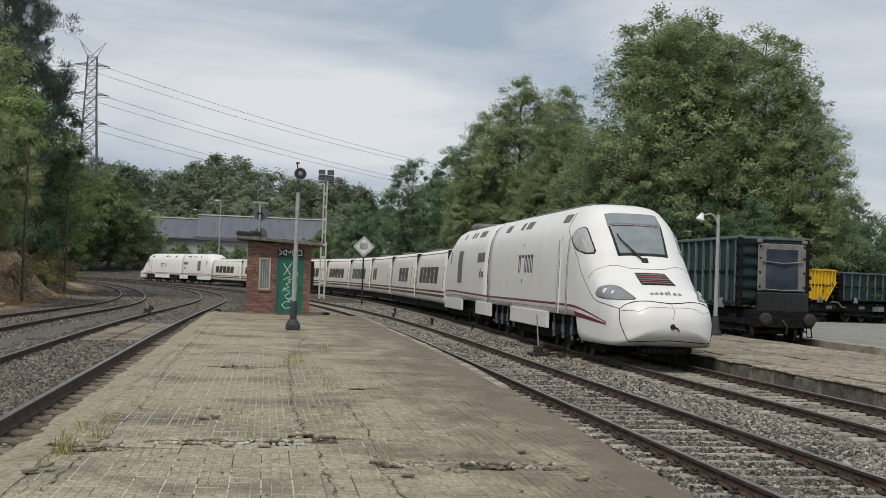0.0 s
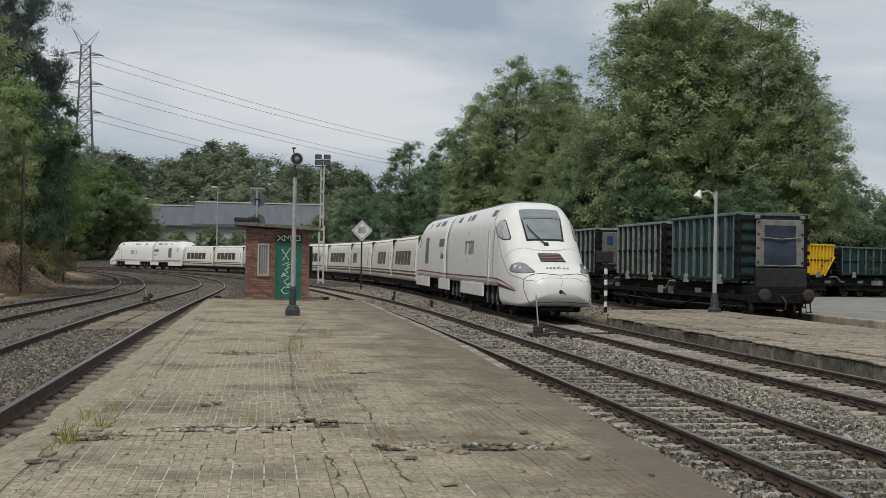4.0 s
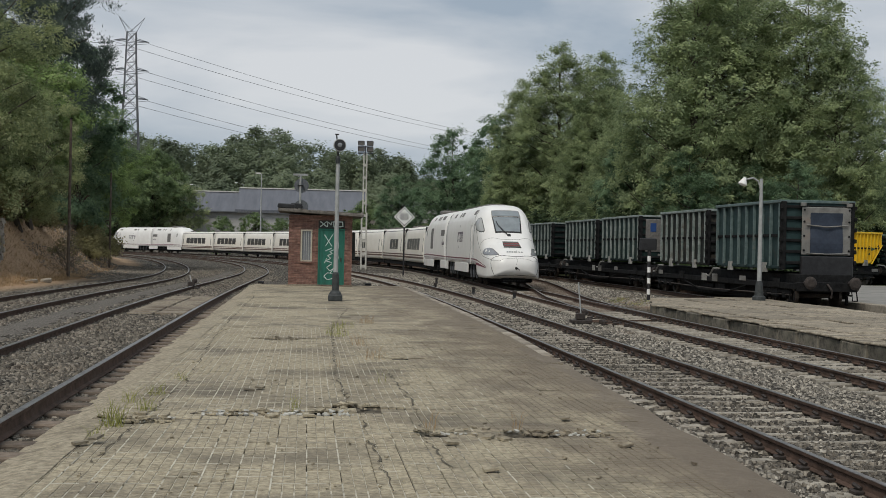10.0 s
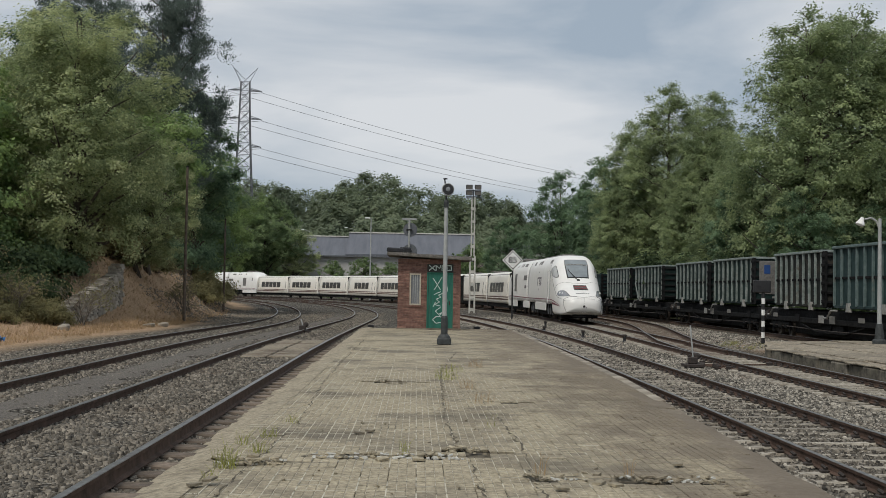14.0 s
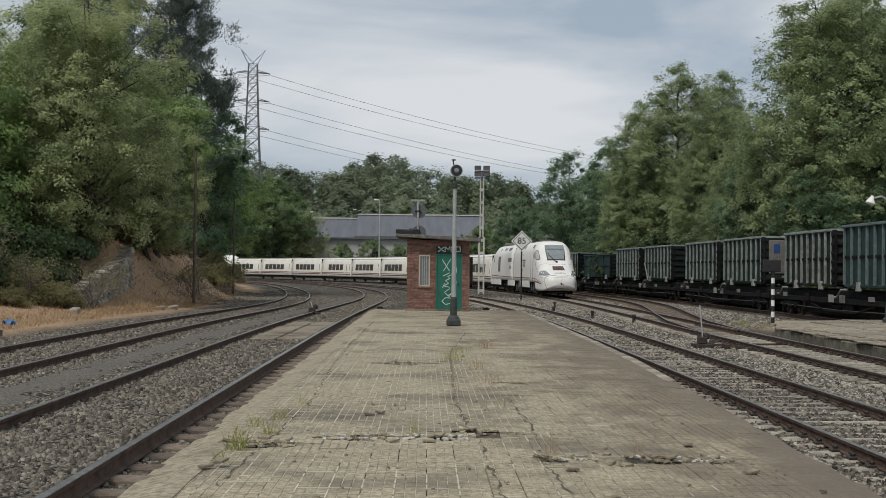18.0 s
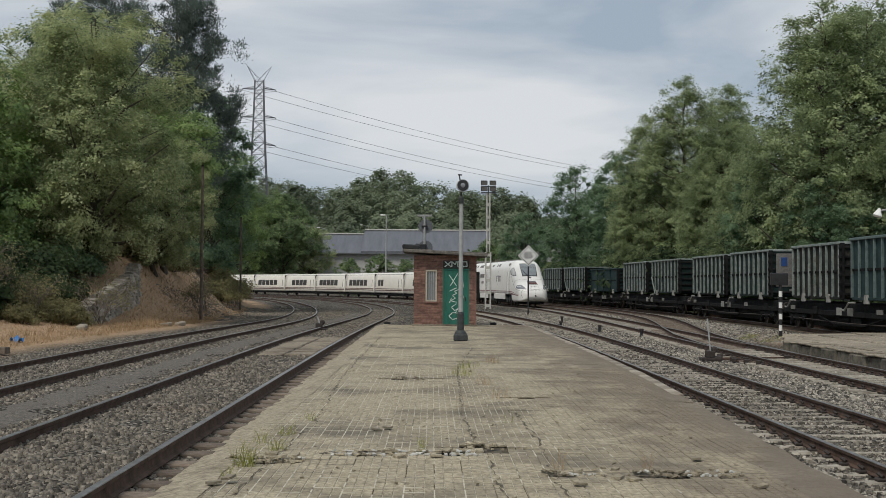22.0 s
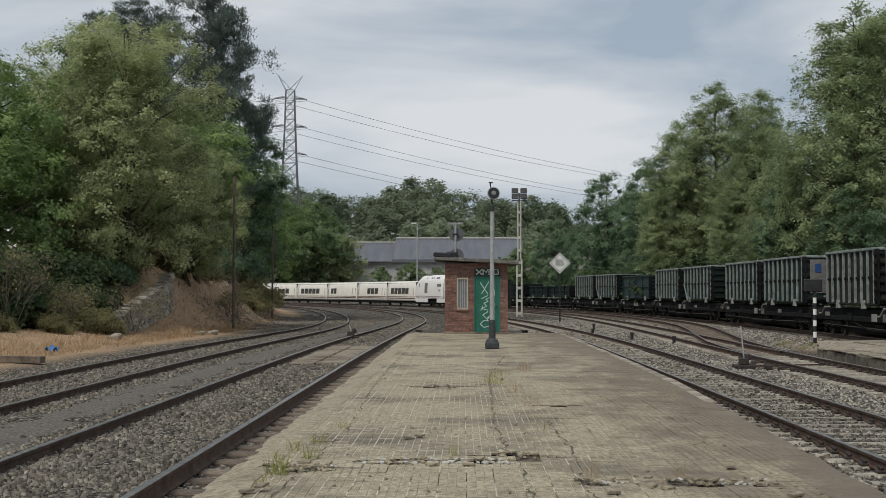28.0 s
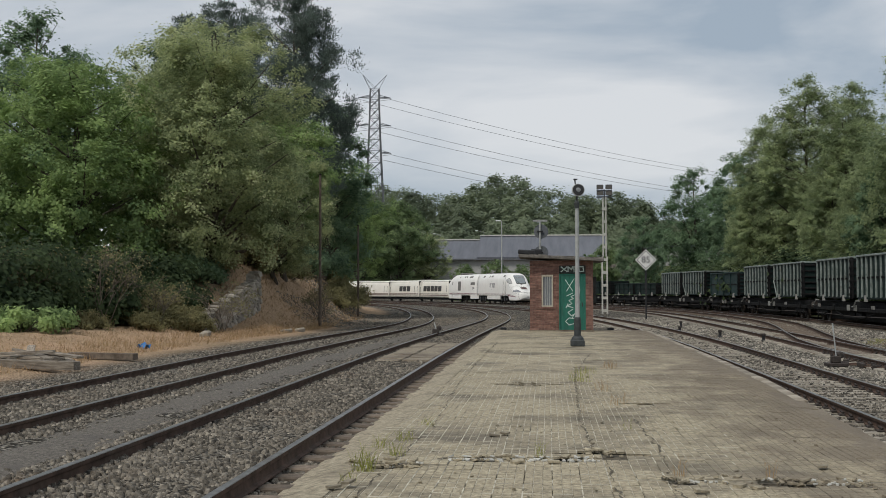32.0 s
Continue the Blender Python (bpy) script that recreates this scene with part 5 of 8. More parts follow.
def bogie(parent, y, length=2.8, roll=True):
    b = new("bogie")
    b.parent = parent
    b.matrix_basis = pose(0, y, 0)
    m = Mesh()
    for s in (-1, 1):
        x = s * 1.12
        m.box(x - 0.09, x + 0.09, -length / 2 - 0.55, length / 2 + 0.55, 0.52, 0.70, 0.04)
        m.box(x - 0.1, x + 0.1, -0.35, 0.35, 0.36, 0.85, 0.05)
        for e in (-1, 1):
            m.box(x - 0.11, x + 0.11, e * length / 2 - 0.2, e * length / 2 + 0.2, 0.33, 0.62, 0.06)
            m.rod((x, e * length / 2 - 0.32, 0.6), (x, e * length / 2 - 0.32, 0.95), 0.1, n=8)
            m.rod((x, e * length / 2 + 0.32, 0.6), (x, e * length / 2 + 0.32, 0.95), 0.1, n=8)
            m.box(x - 0.05, x + 0.05, e * (length / 2 + 0.42) - 0.05, e * (length / 2 + 0.42) + 0.05, 0.12, 0.5, 0.015)
    m.box(-1.05, 1.05, -0.3, 0.3, 0.45, 0.75, 0.05)
    part("bogie_frame", m, M_UNDER, b, "near-black bogie frame")
    if roll:
        for s in (-1, 1):
            for y_ in (-1.75, -0.55, 0.55, 1.75):
                part("damper", Mesh().rod((s * 1.24, y_, 0.34), (s * 1.24, y_ + 0.04, 0.98), 0.045, n=8).rod((s * 1.24, y_, 0.5), (s * 1.24, y_, 0.72), 0.075, n=8), M_GALV, b, "grey damper")
            part("air_hose", Mesh().tube([(s * 1.22, -1.3, 0.9), (s * 1.3, -1.15, 0.55), (s * 1.3, -0.8, 0.5), (s * 1.22, -0.7, 0.9)], 0.028, 5), M_SEAM, b)
    for e in (-1, 1):
        w = new("wheelset", ME_WHEELSET)
        w.parent = b
        w.matrix_basis = pose(0, e * length / 2, 0.46)
        if roll:
            AXLES.append((w, e * length / 2))
    return b


def mark_bars(hull, parent, side, u, z, h):
    """A word mark, kept as plain bars: low pairs with a cap, and one tall bar."""
    w = h * 0.30
    for k in range(5):
        x = u + k * (w + 0.14 * h)
        for a, b, z0, z1 in ((0.0, 0.3, 0.0, 0.5), (0.3, 1.0, 0.40, 0.5), (0.7, 1.0, 0.02, 0.40)) if k != 3 else ((0.35, 0.65, -0.28, 0.82), (0.0, 1.0, 0.42, 0.50)):
            m = Mesh()
            hull.side_rect(m, side, x + a * w, x + b * w, z + z0 * h, z + z1 * h, 0.01, 1, 1)
            part("mark_bar", m, M_LOGO, parent, "dark bar of the word mark")


def stripes(hull, parent, u0, u1, dip=0.0):
    for side in (-1, 1):
        for z0, z1, e0, e1 in ((1.245, 1.30, 0.955, 0.975), (1.01, 1.145, 0.90, 0.935)):
            m = Mesh()
            hull.side_rect(m, side, u0, u1, z0, z1, 0.006, 24, 1)
            part("stripe", m, M_MAROON, parent, "maroon waist stripe")
            if dip:
                rows = []
                for i in range(15):
                    u, q = u0 - 3.3 * i / 14, i / 14
                    q = q * q * (1.6 - 0.6 * q)
                    rows.append([h_ for h_ in (hull.at(u, side * hull.v_of(u, z1 + (e1 - z1) * q), 0.006), hull.at(u, side * hull.v_of(u, z0 + (e0 - z0) * q), 0.006))])
                part("stripe", Mesh().grid(rows), M_MAROON, parent, "maroon stripe dropping at the nose", fix=False)


def build_power_car(label):
    L = 18.6
    us = [0.33, 0.36, 0.44, 0.58, 0.80, 1.25, 1.85, 2.45, 2.90, 3.45, 3.95, 4.45, 4.95, 5.6, 6.8, L]
    half = (us, [0.34, 0.64, 0.86, 1.02, 1.15, 1.28, 1.35, 1.395, 1.42, 1.445, 1.46, 1.47, 1.475, 1.48, 1.48, 1.48])
    top = (us, [1.06, 1.17, 1.33, 1.48, 1.60, 1.78, 1.97, 2.18, 2.50, 3.02, 3.44, 3.74, 3.92, 4.0, 4.02, 4.02])
    bottom = ([0.33, 0.36, 0.44, 0.58, 0.8, 1.3, 3.8, 4.0, 4.25, L], [0.88, 0.78, 0.66, 0.56, 0.49, 0.42, 0.40, 0.46, 0.99, 0.99])
    h = Hull(L, SECTION_HIGH, half, top, bottom)
    car = thing("power_car", Matrix.Identity(4), label, "power car", "power cars of the train")
    ul = us[:4] + list(np.linspace(0.7, 6.8, 44)) + list(np.linspace(7.3, L, 14))
    part("body", h.skin(ul, 34), M_WHITE, car, "glossy white body with a long sloping nose", fix=True)

    def across(u0, u1, x0, x1):
        return [(u0, -h.front(u0, x0)), (u0, h.front(u0, x0)), (u1, h.front(u1, x1)), (u1, -h.front(u1, x1))]

    def plate(name, corners, off, material, text, parent=None, nu=8, nv=10):
        return part(name, h.patch(Mesh(), corners, nu, nv, off), material, parent or car, text)
    # cab glass
    seal = plate("windscreen_seal", across(3.00, 3.89, 0.68, 0.74), 0.010, M_SEAM, "black windscreen seal")
    plate("windscreen", across(3.07, 3.85, 0.61, 0.69), 0.020, M_SCREEN, "large windscreen with painted grey sky reflection")
    plate("upper_screen_seal", across(3.91, 4.40, 0.75, 0.72), 0.008, M_GREYPANEL, "grey seal of the upper screen")
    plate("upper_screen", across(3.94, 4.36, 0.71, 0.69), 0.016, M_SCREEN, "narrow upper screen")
    for side in (-1, 1):
        ring = [(u, side * h.v_of(u, z)) for u, z in round_loop([(5.20, 3.12), (4.90, 3.27), (4.38, 3.32), (3.96, 3.02), (3.42, 2.64), (3.80, 2.62), (4.50, 2.74), (5.00, 2.93)])]
        cu, cv = sum(p[0] for p in ring) / len(ring), sum(p[1] for p in ring) / len(ring)
        win = part("side_window", h.blob(Mesh(), [(cu + (u - cu) * 1.10, cv + (v - cv) * 1.14) for u, v in ring], 0.008), M_SEAM, car, "black seal of the curved cab side window")
        part("pane", h.blob(Mesh(), ring, 0.016), M_CABGLASS, win, "cab side window with painted grey sky reflection")
        ring = [(u, side * h.v_of(u, z)) for u, z in round_loop([(2.62, 1.66), (2.48, 1.80), (2.12, 1.84), (1.72, 1.80), (1.25, 1.68), (0.80, 1.53), (1.12, 1.50), (1.95, 1.52), (2.48, 1.57)])]
        cu, cv = sum(p[0] for p in ring) / len(ring), sum(p[1] for p in ring) / len(ring)
        lamp = part("headlight", h.blob(Mesh(), [(cu + (u - cu) * 1.07, cv + (v - cv) * 1.14) for u, v in ring], 0.008), M_VENT, car, "wedge-shaped headlight")
        part("lens", h.blob(Mesh(), ring, 0.016), M_LENS, lamp, "clear grey lens")
        for u, z, r in ((2.1, 1.69, 0.075), (1.7, 1.66, 0.055)):
            p = Vector(h.at(u, side * h.v_of(u, z), 0.012))
            part("bulb", Mesh().turned(tuple(p), [(r, 0), (r * 0.9, 0.012), (r * 0.5, 0.016)], 12, (side * 0.75, -0.6, 0.25)), M_SIGNWHITE, lamp)
    g = plate("nose_grille", across(1.55, 2.40, 0.44, 0.40), 0.010, M_SEAM, "small dark grille on the hood", None, 4, 5)
    for k in range(5):
        u = 1.64 + k * 0.15
        plate("slat", across(u, u + 0.075, 0.40, 0.395), 0.018, M_DISPLAY if k % 2 else M_VENT, "", g, 1, 5)
    for k, x in enumerate((-0.40, -0.28, -0.15, -0.02, 0.08, 0.2, 0.33)):
        w = 0.035 if k != 4 else 0.02
        m = Mesh()
        h.patch(m, [(0.92, h.front(0.92, x)), (0.92, h.front(0.92, x + w * 2)), (1.0 + 0.08 * (k == 4), h.front(1.0, x + w * 2)), (1.0 + 0.08 * (k == 4), h.front(1.0, x))], 1, 1, 0.008)
        part("mark_bar", m, M_POLE, car, "grey bar of the word mark")
    # panel joints of the nose
    for side in (-1, 1):
        cov = [(0.56, 0.0), (0.58, side * h.front(0.58, 0.30)), (0.66, side * h.front(0.66, 0.62)), (1.0, side * h.v_of(1.0, 1.30)), (0.90, side * h.v_of(0.9, 1.05)), (0.74, side * h.v_of(0.74, 0.80)), (0.56, side * 0.80), (0.50, side * 1.0)]
        part("cover_seam", h.seam(Mesh(), cov, 0.013), M_SEAM, car, "dark seam round the coupler cover")
        part("cover_crease", h.seam(Mesh(), [(0.47, 0.0), (0.50, side * h.v_of(0.50, 1.245)), (0.97, side * h.v_of(0.97, 1.24))], 0.006), M_VENT, car)
        part("cab_seam", h.seam(Mesh(), [(5.95, side * 0.20), (5.80, side * h.v_of(5.8, 3.28)), (4.50, side * h.v_of(4.5, 2.60)), (3.52, side * h.v_of(3.52, 1.93)), (2.66, side * h.v_of(2.66, 1.50)), (1.0, side * h.v_of(1.0, 1.30))], 0.012), M_VENT, car, "curved panel joint of the cab")
        part("hood_seam", h.seam(Mesh(), [(2.56, 0.0), (2.58, side * h.front(2.58, 0.45)), (2.80, side * h.front(2.8, 0.95)), (3.30, side * h.v_of(3.3, 2.0))], 0.007), M_VENT, car)
    part("cover_split", h.seam(Mesh(), [(0.56, 0.0), (0.40, 0.02), (0.34, 0.0)], 0.007), M_VENT, car)
    part("coupler_hole", Mesh().turned((0, -L / 2 + 0.335, 0.93), [(0.07, 0), (0.06, 0.03)], 12, (0, -1, 0)), M_SEAM, car)
    part("tow_strap", Mesh().tube([(0.02, -L / 2 + 0.32, 0.94), (0.12, -L / 2 + 0.31, 0.89), (0.16, -L / 2 + 0.33, 0.84)], 0.018), M_SEAM, car)
    m = Mesh().box(-0.62, 0.62, -L / 2 + 1.0, -L / 2 + 1.3, 0.27, 0.44, 0.04)
    guard = part("snow_guard", m, M_UNDER, car, "grey slotted guard under the nose")
    for k in range(8):
        part("slot", Mesh().box(-0.54 + k * 0.14, -0.46 + k * 0.14, -L / 2 + 0.985, -L / 2 + 1.01, 0.30, 0.38), M_SEAM, guard)
    part("wheel_guard", Mesh().box(-1.15, 1.15, -L / 2 + 2.2, -L / 2 + 3.8, 0.22, 0.45, 0.06), M_UNDER, car)
    # wiper
    a, b = h.at(2.86, h.front(2.86, -0.04), 0.03), h.at(3.42, h.front(3.42, -0.52), 0.045)
    part("wiper", Mesh().rod(a, b, 0.018).rod((a[0] - 0.07, a[1], a[2] + 0.02), (b[0] - 0.03, b[1], b[2] - 0.05), 0.012).rod(b, h.at(3.58, h.front(3.58, -0.56), 0.035), 0.024), M_BLACK, car)
    plate("wiper_box", across(2.80, 2.93, 0.09, 0.09), 0.03, M_BLACK, "", None, 2, 2)
    stripes(h, car, 4.9, L - 0.02, 1.0)
    for side in (-1, 1):
        for u0, u1 in ((7.85, 13.8), (17.9, L)):
            m = Mesh()
            x0, x1 = sorted((side * 1.38, side * 1.468))
            m.box(x0, x1, -L / 2 + u0, -L / 2 + u1, 0.56, 1.03, 0.012)
            part("skirt_panel", m, M_WHITE, car, "white skirt panel")
        m = Mesh()
        h.side_rect(m, side, 5.40, 5.44, 1.05, 3.1, 0.008, 1, 6)
        h.side_rect(m, side, 6.33, 6.37, 1.05, 3.1, 0.008, 1, 6)
        part("door_seam", m, M_VENT, car, "seams of the cab door")
        for u, mt in ((5.28, M_POLE), (6.22, M_SIGNWHITE), (6.48, M_POLE)):
            p0, p1 = h.at(u, side * h.v_of(u, 3.0), 0.05), h.at(u, side * h.v_of(u, 1.05), 0.05)
            part("handrail", Mesh().rod(p0, p1, 0.02), mt, car)
        mark_bars(h, car, side, 10.2, 2.12, 1.12)
        for u0, u1 in ((6.2, 7.0), (11.6, 12.5), (13.0, 13.4), (15.4, 16.2)):
            m = Mesh()
            h.patch(m, [(u0, side * 0.205), (u0, side * 0.255), (u1, side * 0.255), (u1, side * 0.205)], 1, 3, 0.02)
            part("roof_vent", m, M_VENT, car, "dark louvre on the roof shoulder")
    part("underframe", Mesh().box(-1.2, 1.2, -L / 2 + 4.3, L / 2 - 0.2, 0.80, 1.0, 0.03).box(-1.25, 1.25, -L / 2 + 8.0, -L / 2 + 13.6, 0.28, 0.80, 0.05), M_UNDER, car, "dark underframe")
    part("bellows", h.skin([L - 0.03, L + 0.06, L + 0.13], 20), M_SEAM, car, "black joint to the next car")
    part("roof_line", Mesh().box(-0.45, 0.45, -L / 2 + 7, L / 2 - 1, 4.02, 4.10, 0.03), M_VENT, car, "flat grey roof strip")
    bogie(car, -L / 2 + 6.0)
    bogie(car, -L / 2 + 15.85)
    return car


def build_generator_car(label):
    """The end coach with its diesel generator: high roof, falling off towards the passenger coaches at +y."""
    L = 12.6
    us = [0, 9.6, 10.6, 11.6, L]
    h = Hull(L, SECTION_HIGH, ([0, L - 0.3, L], [1.48, 1.48, 1.46]), (us, [4.03, 4.03, 3.98, 3.72, 3.32]), ([0, L], [0.99, 0.99]))
    car = thing("generator_car", Matrix.Identity(4), label, "generator car", "generator cars of the train")
    part("body", h.skin(list(np.linspace(0, 9, 8)) + list(np.linspace(9.6, L, 10)), 34), M_WHITE, car, "white body with a stepped roof end")
    stripes(h, car, 0.02, L - 0.02)
    for side in (-1, 1):
        m = Mesh()
        h.side_rect(m, side, 6.95, 8.25, 1.72, 3.04, 0.012, 1, 4)
        part("tall_vent", m, M_VENT, car, "tall dark louvre")
        m = Mesh()
        h.side_rect(m, side, 0.9, 2.7, 2.53, 2.89, 0.012, 1, 2)
        part("small_vent", m, M_VENT, car, "small dark louvre")
        m = Mesh()
        h.side_rect(m, side, 10.6, 10.9, 2.55, 3.05, 0.012, 1, 2)
        part("slot_vent", m, M_VENT, car)
        mark_bars(h, car, side, 1.1, 1.95, 0.45)
        for u0, u1 in ((0.0, 2.8), (6.85, L - 0.1)):
            m = Mesh()
            x0, x1 = sorted((side * 1.38, side * 1.468))
            m.box(x0, x1, -L / 2 + u0, -L / 2 + u1, 0.56, 1.03, 0.012)
            part("skirt_panel", m, M_WHITE, car, "white skirt panel")
        for u0, u1 in ((2.2, 3.6), (4.6, 5.0), (5.4, 5.8), (7.6, 7.9)):
            m = Mesh()
            h.patch(m, [(u0, side * 0.205), (u0, side * 0.255), (u1, side * 0.255), (u1, side * 0.205)], 1, 3, 0.02)
            part("roof_vent", m, M_VENT, car, "dark louvre on the roof shoulder")
    part("underframe", Mesh().box(-1.2, 1.2, -L / 2 + 0.1, L / 2 - 0.1, 0.80, 1.0, 0.03).box(-1.25, 1.25, -L / 2 + 7.0, L / 2 - 0.3, 0.30, 0.80, 0.04), M_UNDER, car, "dark underframe")
    part("exhaust_hood", Mesh().box(-0.8, 0.8, -L / 2 + 7.2, -L / 2 + 9.0, 4.0, 4.24, 0.08), M_VENT, car, "sooty exhaust hood")
    part("gangway", Mesh().box(-1.2, 1.2, -L / 2 - 0.12, -L / 2 + 0.05, 0.9, 3.7, 0.05), M_SEAM, car)
    bogie(car, -L / 2 + 4.8, 2.6, False)
    return car


def build_coach(label, windows, lamps_low):
    """A short articulated coach; windows are (start, width) along the flank."""
    L = 12.94
    h = Hull(L, SECTION_COACH, ([0, L], [1.47, 1.47]), ([0, L], [3.36, 3.36]), ([0, L], [0.66, 0.66]))
    car = thing("coach", Matrix.Identity(4), label, "railway coach", "coaches of the train")
    part("body", h.skin(list(np.linspace(0, L, 10)), 30), M_CREAMW, car, "creamy white body")
    for side in (-1, 1):
        for u0, w in windows:
            m = Mesh()
            h.side_rect(m, side, u0, u0 + w + 0.08, 1.60, 2.42, 0.01, 1, 3)
            part("window", m, M_GLASS, car, "dark square window")
        for z0, z1, mt in ((1.17, 1.26, M_BROWNBAND), (0.96, 1.08, M_BROWNBAND)):
            m = Mesh()
            h.side_rect(m, side, 0.25, L - 0.25, z0, z1, 0.006, 8, 1)
            part("stripe", m, mt, car, "narrow maroon stripe" if mt is M_MAROON else "brown waist stripe")
        for u in (0.55, 1.75) if lamps_low else (0.7,):
            m = Mesh()
            h.side_rect(m, side, u, u + 0.16, 1.45, 2.45, 0.008, 1, 4)
            part("door_window", m, M_VENT, car, "slim grey slot by the door")
        m = Mesh()
        h.side_rect(m, side, L - 0.75, L - 0.6, 1.5, 2.3, 0.008, 1, 4)
        part("slot", m, M_VENT, car)
        m = Mesh()
        v0 = h.v_of(1, 3.0)
        h.patch(m, [(0.05, side * v0 * 0.88), (0.05, side * v0 * 0.93), (L - 0.05, side * v0 * 0.93), (L - 0.05, side * v0 * 0.88)], 6, 1, 0.012)
        part("gutter", m, M_VENT, car, "grey rain gutter")
    part("underframe", Mesh().box(-1.25, 1.25, -L / 2 + 0.1, L / 2 - 0.1, 0.34, 0.72, 0.04), M_UNDER, car, "dark underframe")
    part("gangway", Mesh().box(-1.36, 1.36, -L / 2 - 0.22, -L / 2 + 0.04, 0.45, 3.2, 0.05), M_SEAM, car, "black gangway bellows")
    for s in (-1, 1):
        part("wheel", Mesh().turned((s * HALF_GAUGE, -L / 2 - 0.1, 0.44), [(0.3, -0.06), (0.45, -0.06), (0.44, 0.06), (0.3, 0.06)], 18, (s, 0, 0)), M_UNDER, car, "near-black wheel between the coaches")
        part("axle_guard", Mesh().box(s * 1.1 - 0.06, s * 1.1 + 0.06, -L / 2 - 0.7, -L / 2 + 0.5, 0.3, 0.5, 0.03), M_UNDER, car)
    for y in (-L / 2 + 1.2, L / 2 - 1.4):
        part("roof_bracket", Mesh().box(-0.5, 0.5, y - 0.12, y + 0.12, 3.33, 3.48, 0.04), M_VENT, car)
    return car


five = [(3.0 + k * 1.62, 1.32) for k in range(5)]
four = [(3.4 + k * 1.62, 1.3) for k in range(4)]
two = [(8.7, 1.0), (10.0, 1.0)]
three = [(3.6 + k * 1.62, 1.3) for k in range(3)]
PC_NEAR = build_power_car("white streamlined power car with maroon stripes at the train's tail")
PC_FAR = build_power_car("white streamlined power car with maroon stripes, leading the train away")
GEN_NEAR = build_generator_car("white generator car with dark louvres behind the last power car")
GEN_FAR = build_generator_car("white generator car with dark louvres behind the leading power car")
COACHES = []
for k in range(9):
    wins = (five, three, two, five, five, four, five, five, five)[k]
    text = ("creamy white articulated coach with a row of dark windows", "creamy white coach with a short row of windows and a door",
            "creamy white buffet coach with two small windows")[0 if wins is five else 2 if wins is two else 1]
    COACHES.append(build_coach(text, wins, wins is not five))



def fill_out(car, kx=1.05, kz=1.105):
    """Brings a vehicle's section to its full width and height."""
    for ob in car.children_recursive:
        if ob.type == 'MESH' and ob.data is not ME_WHEELSET:
            ob.data.transform(Matrix.Diagonal((kx, 1, kz, 1)))


for c_ in (PC_NEAR, PC_FAR, GEN_NEAR, GEN_FAR, *COACHES):
    fill_out(c_)

# seconds, and how far along its track the joint behind the last power car has come
TRAIN_S = [(0, 47.1), (1, 49.9), (2, 52.8), (3, 55.8), (4, 58.9), (5, 62.1), (6, 65.2), (7, 68.3), (8, 71.5), (9, 74.8), (10, 78.0), (11, 81.4), (12, 85.1),
           (13, 89.2), (14, 93.6), (15, 97.7), (16, 101.7), (17, 105.5), (18, 109.2), (19, 113.3), (20, 117.8), (21, 122.8), (22, 128.2), (23, 133.6), (24, 139.1),
           (25, 144.8), (26, 150.7), (27, 156.8), (28, 163.0), (29, 168.8), (30, 174.5), (31, 180.4), (32, 186.2)]
LC, LG, LP = 13.14, 12.8, 18.7


def car_pose(s0, s1, turned_round):
    a, b = LINE_R2.at(s0 + 2.2), LINE_R2.at(s1 - 2.2)
    h = math.atan2(-(b[0] - a[0]), b[1] - a[1])
    return pose((a[0] + b[0]) / 2, (a[1] + b[1]) / 2, Z_RIGHT, 0, 0, math.degrees(h) + (180 if turned_round else 0))


def train_motion():
    end = 2 * LG + 9 * LC
    cars = [(PC_NEAR, -LP, 0, False), (GEN_NEAR, 0, LG, False), (GEN_FAR, end - LG, end, True), (PC_FAR, end, end + LP, True)]
    for k, c in enumerate(COACHES):
        cars.append((c, LG + k * LC, LG + (k + 1) * LC, False))
    for ob, a, b, back in cars:
        walk(ob, [(t, car_pose(s + a, s + b, back)) for t, s in TRAIN_S])
    ts = [k / 10 for k in range(321)]
    ss = np.interp(ts, [p[0] for p in TRAIN_S], [p[1] for p in TRAIN_S])
    for k, (ob, y) in enumerate(AXLES):
        sign = -1 if k < 4 else 1
        walk(ob, [(t, pose(0, y, 0.46, sign * math.degrees((s - ss[0]) / 0.46), 0, 0)) for t, s in zip(ts, ss)])

# ---- freight wagons with ribbed waste containers ----


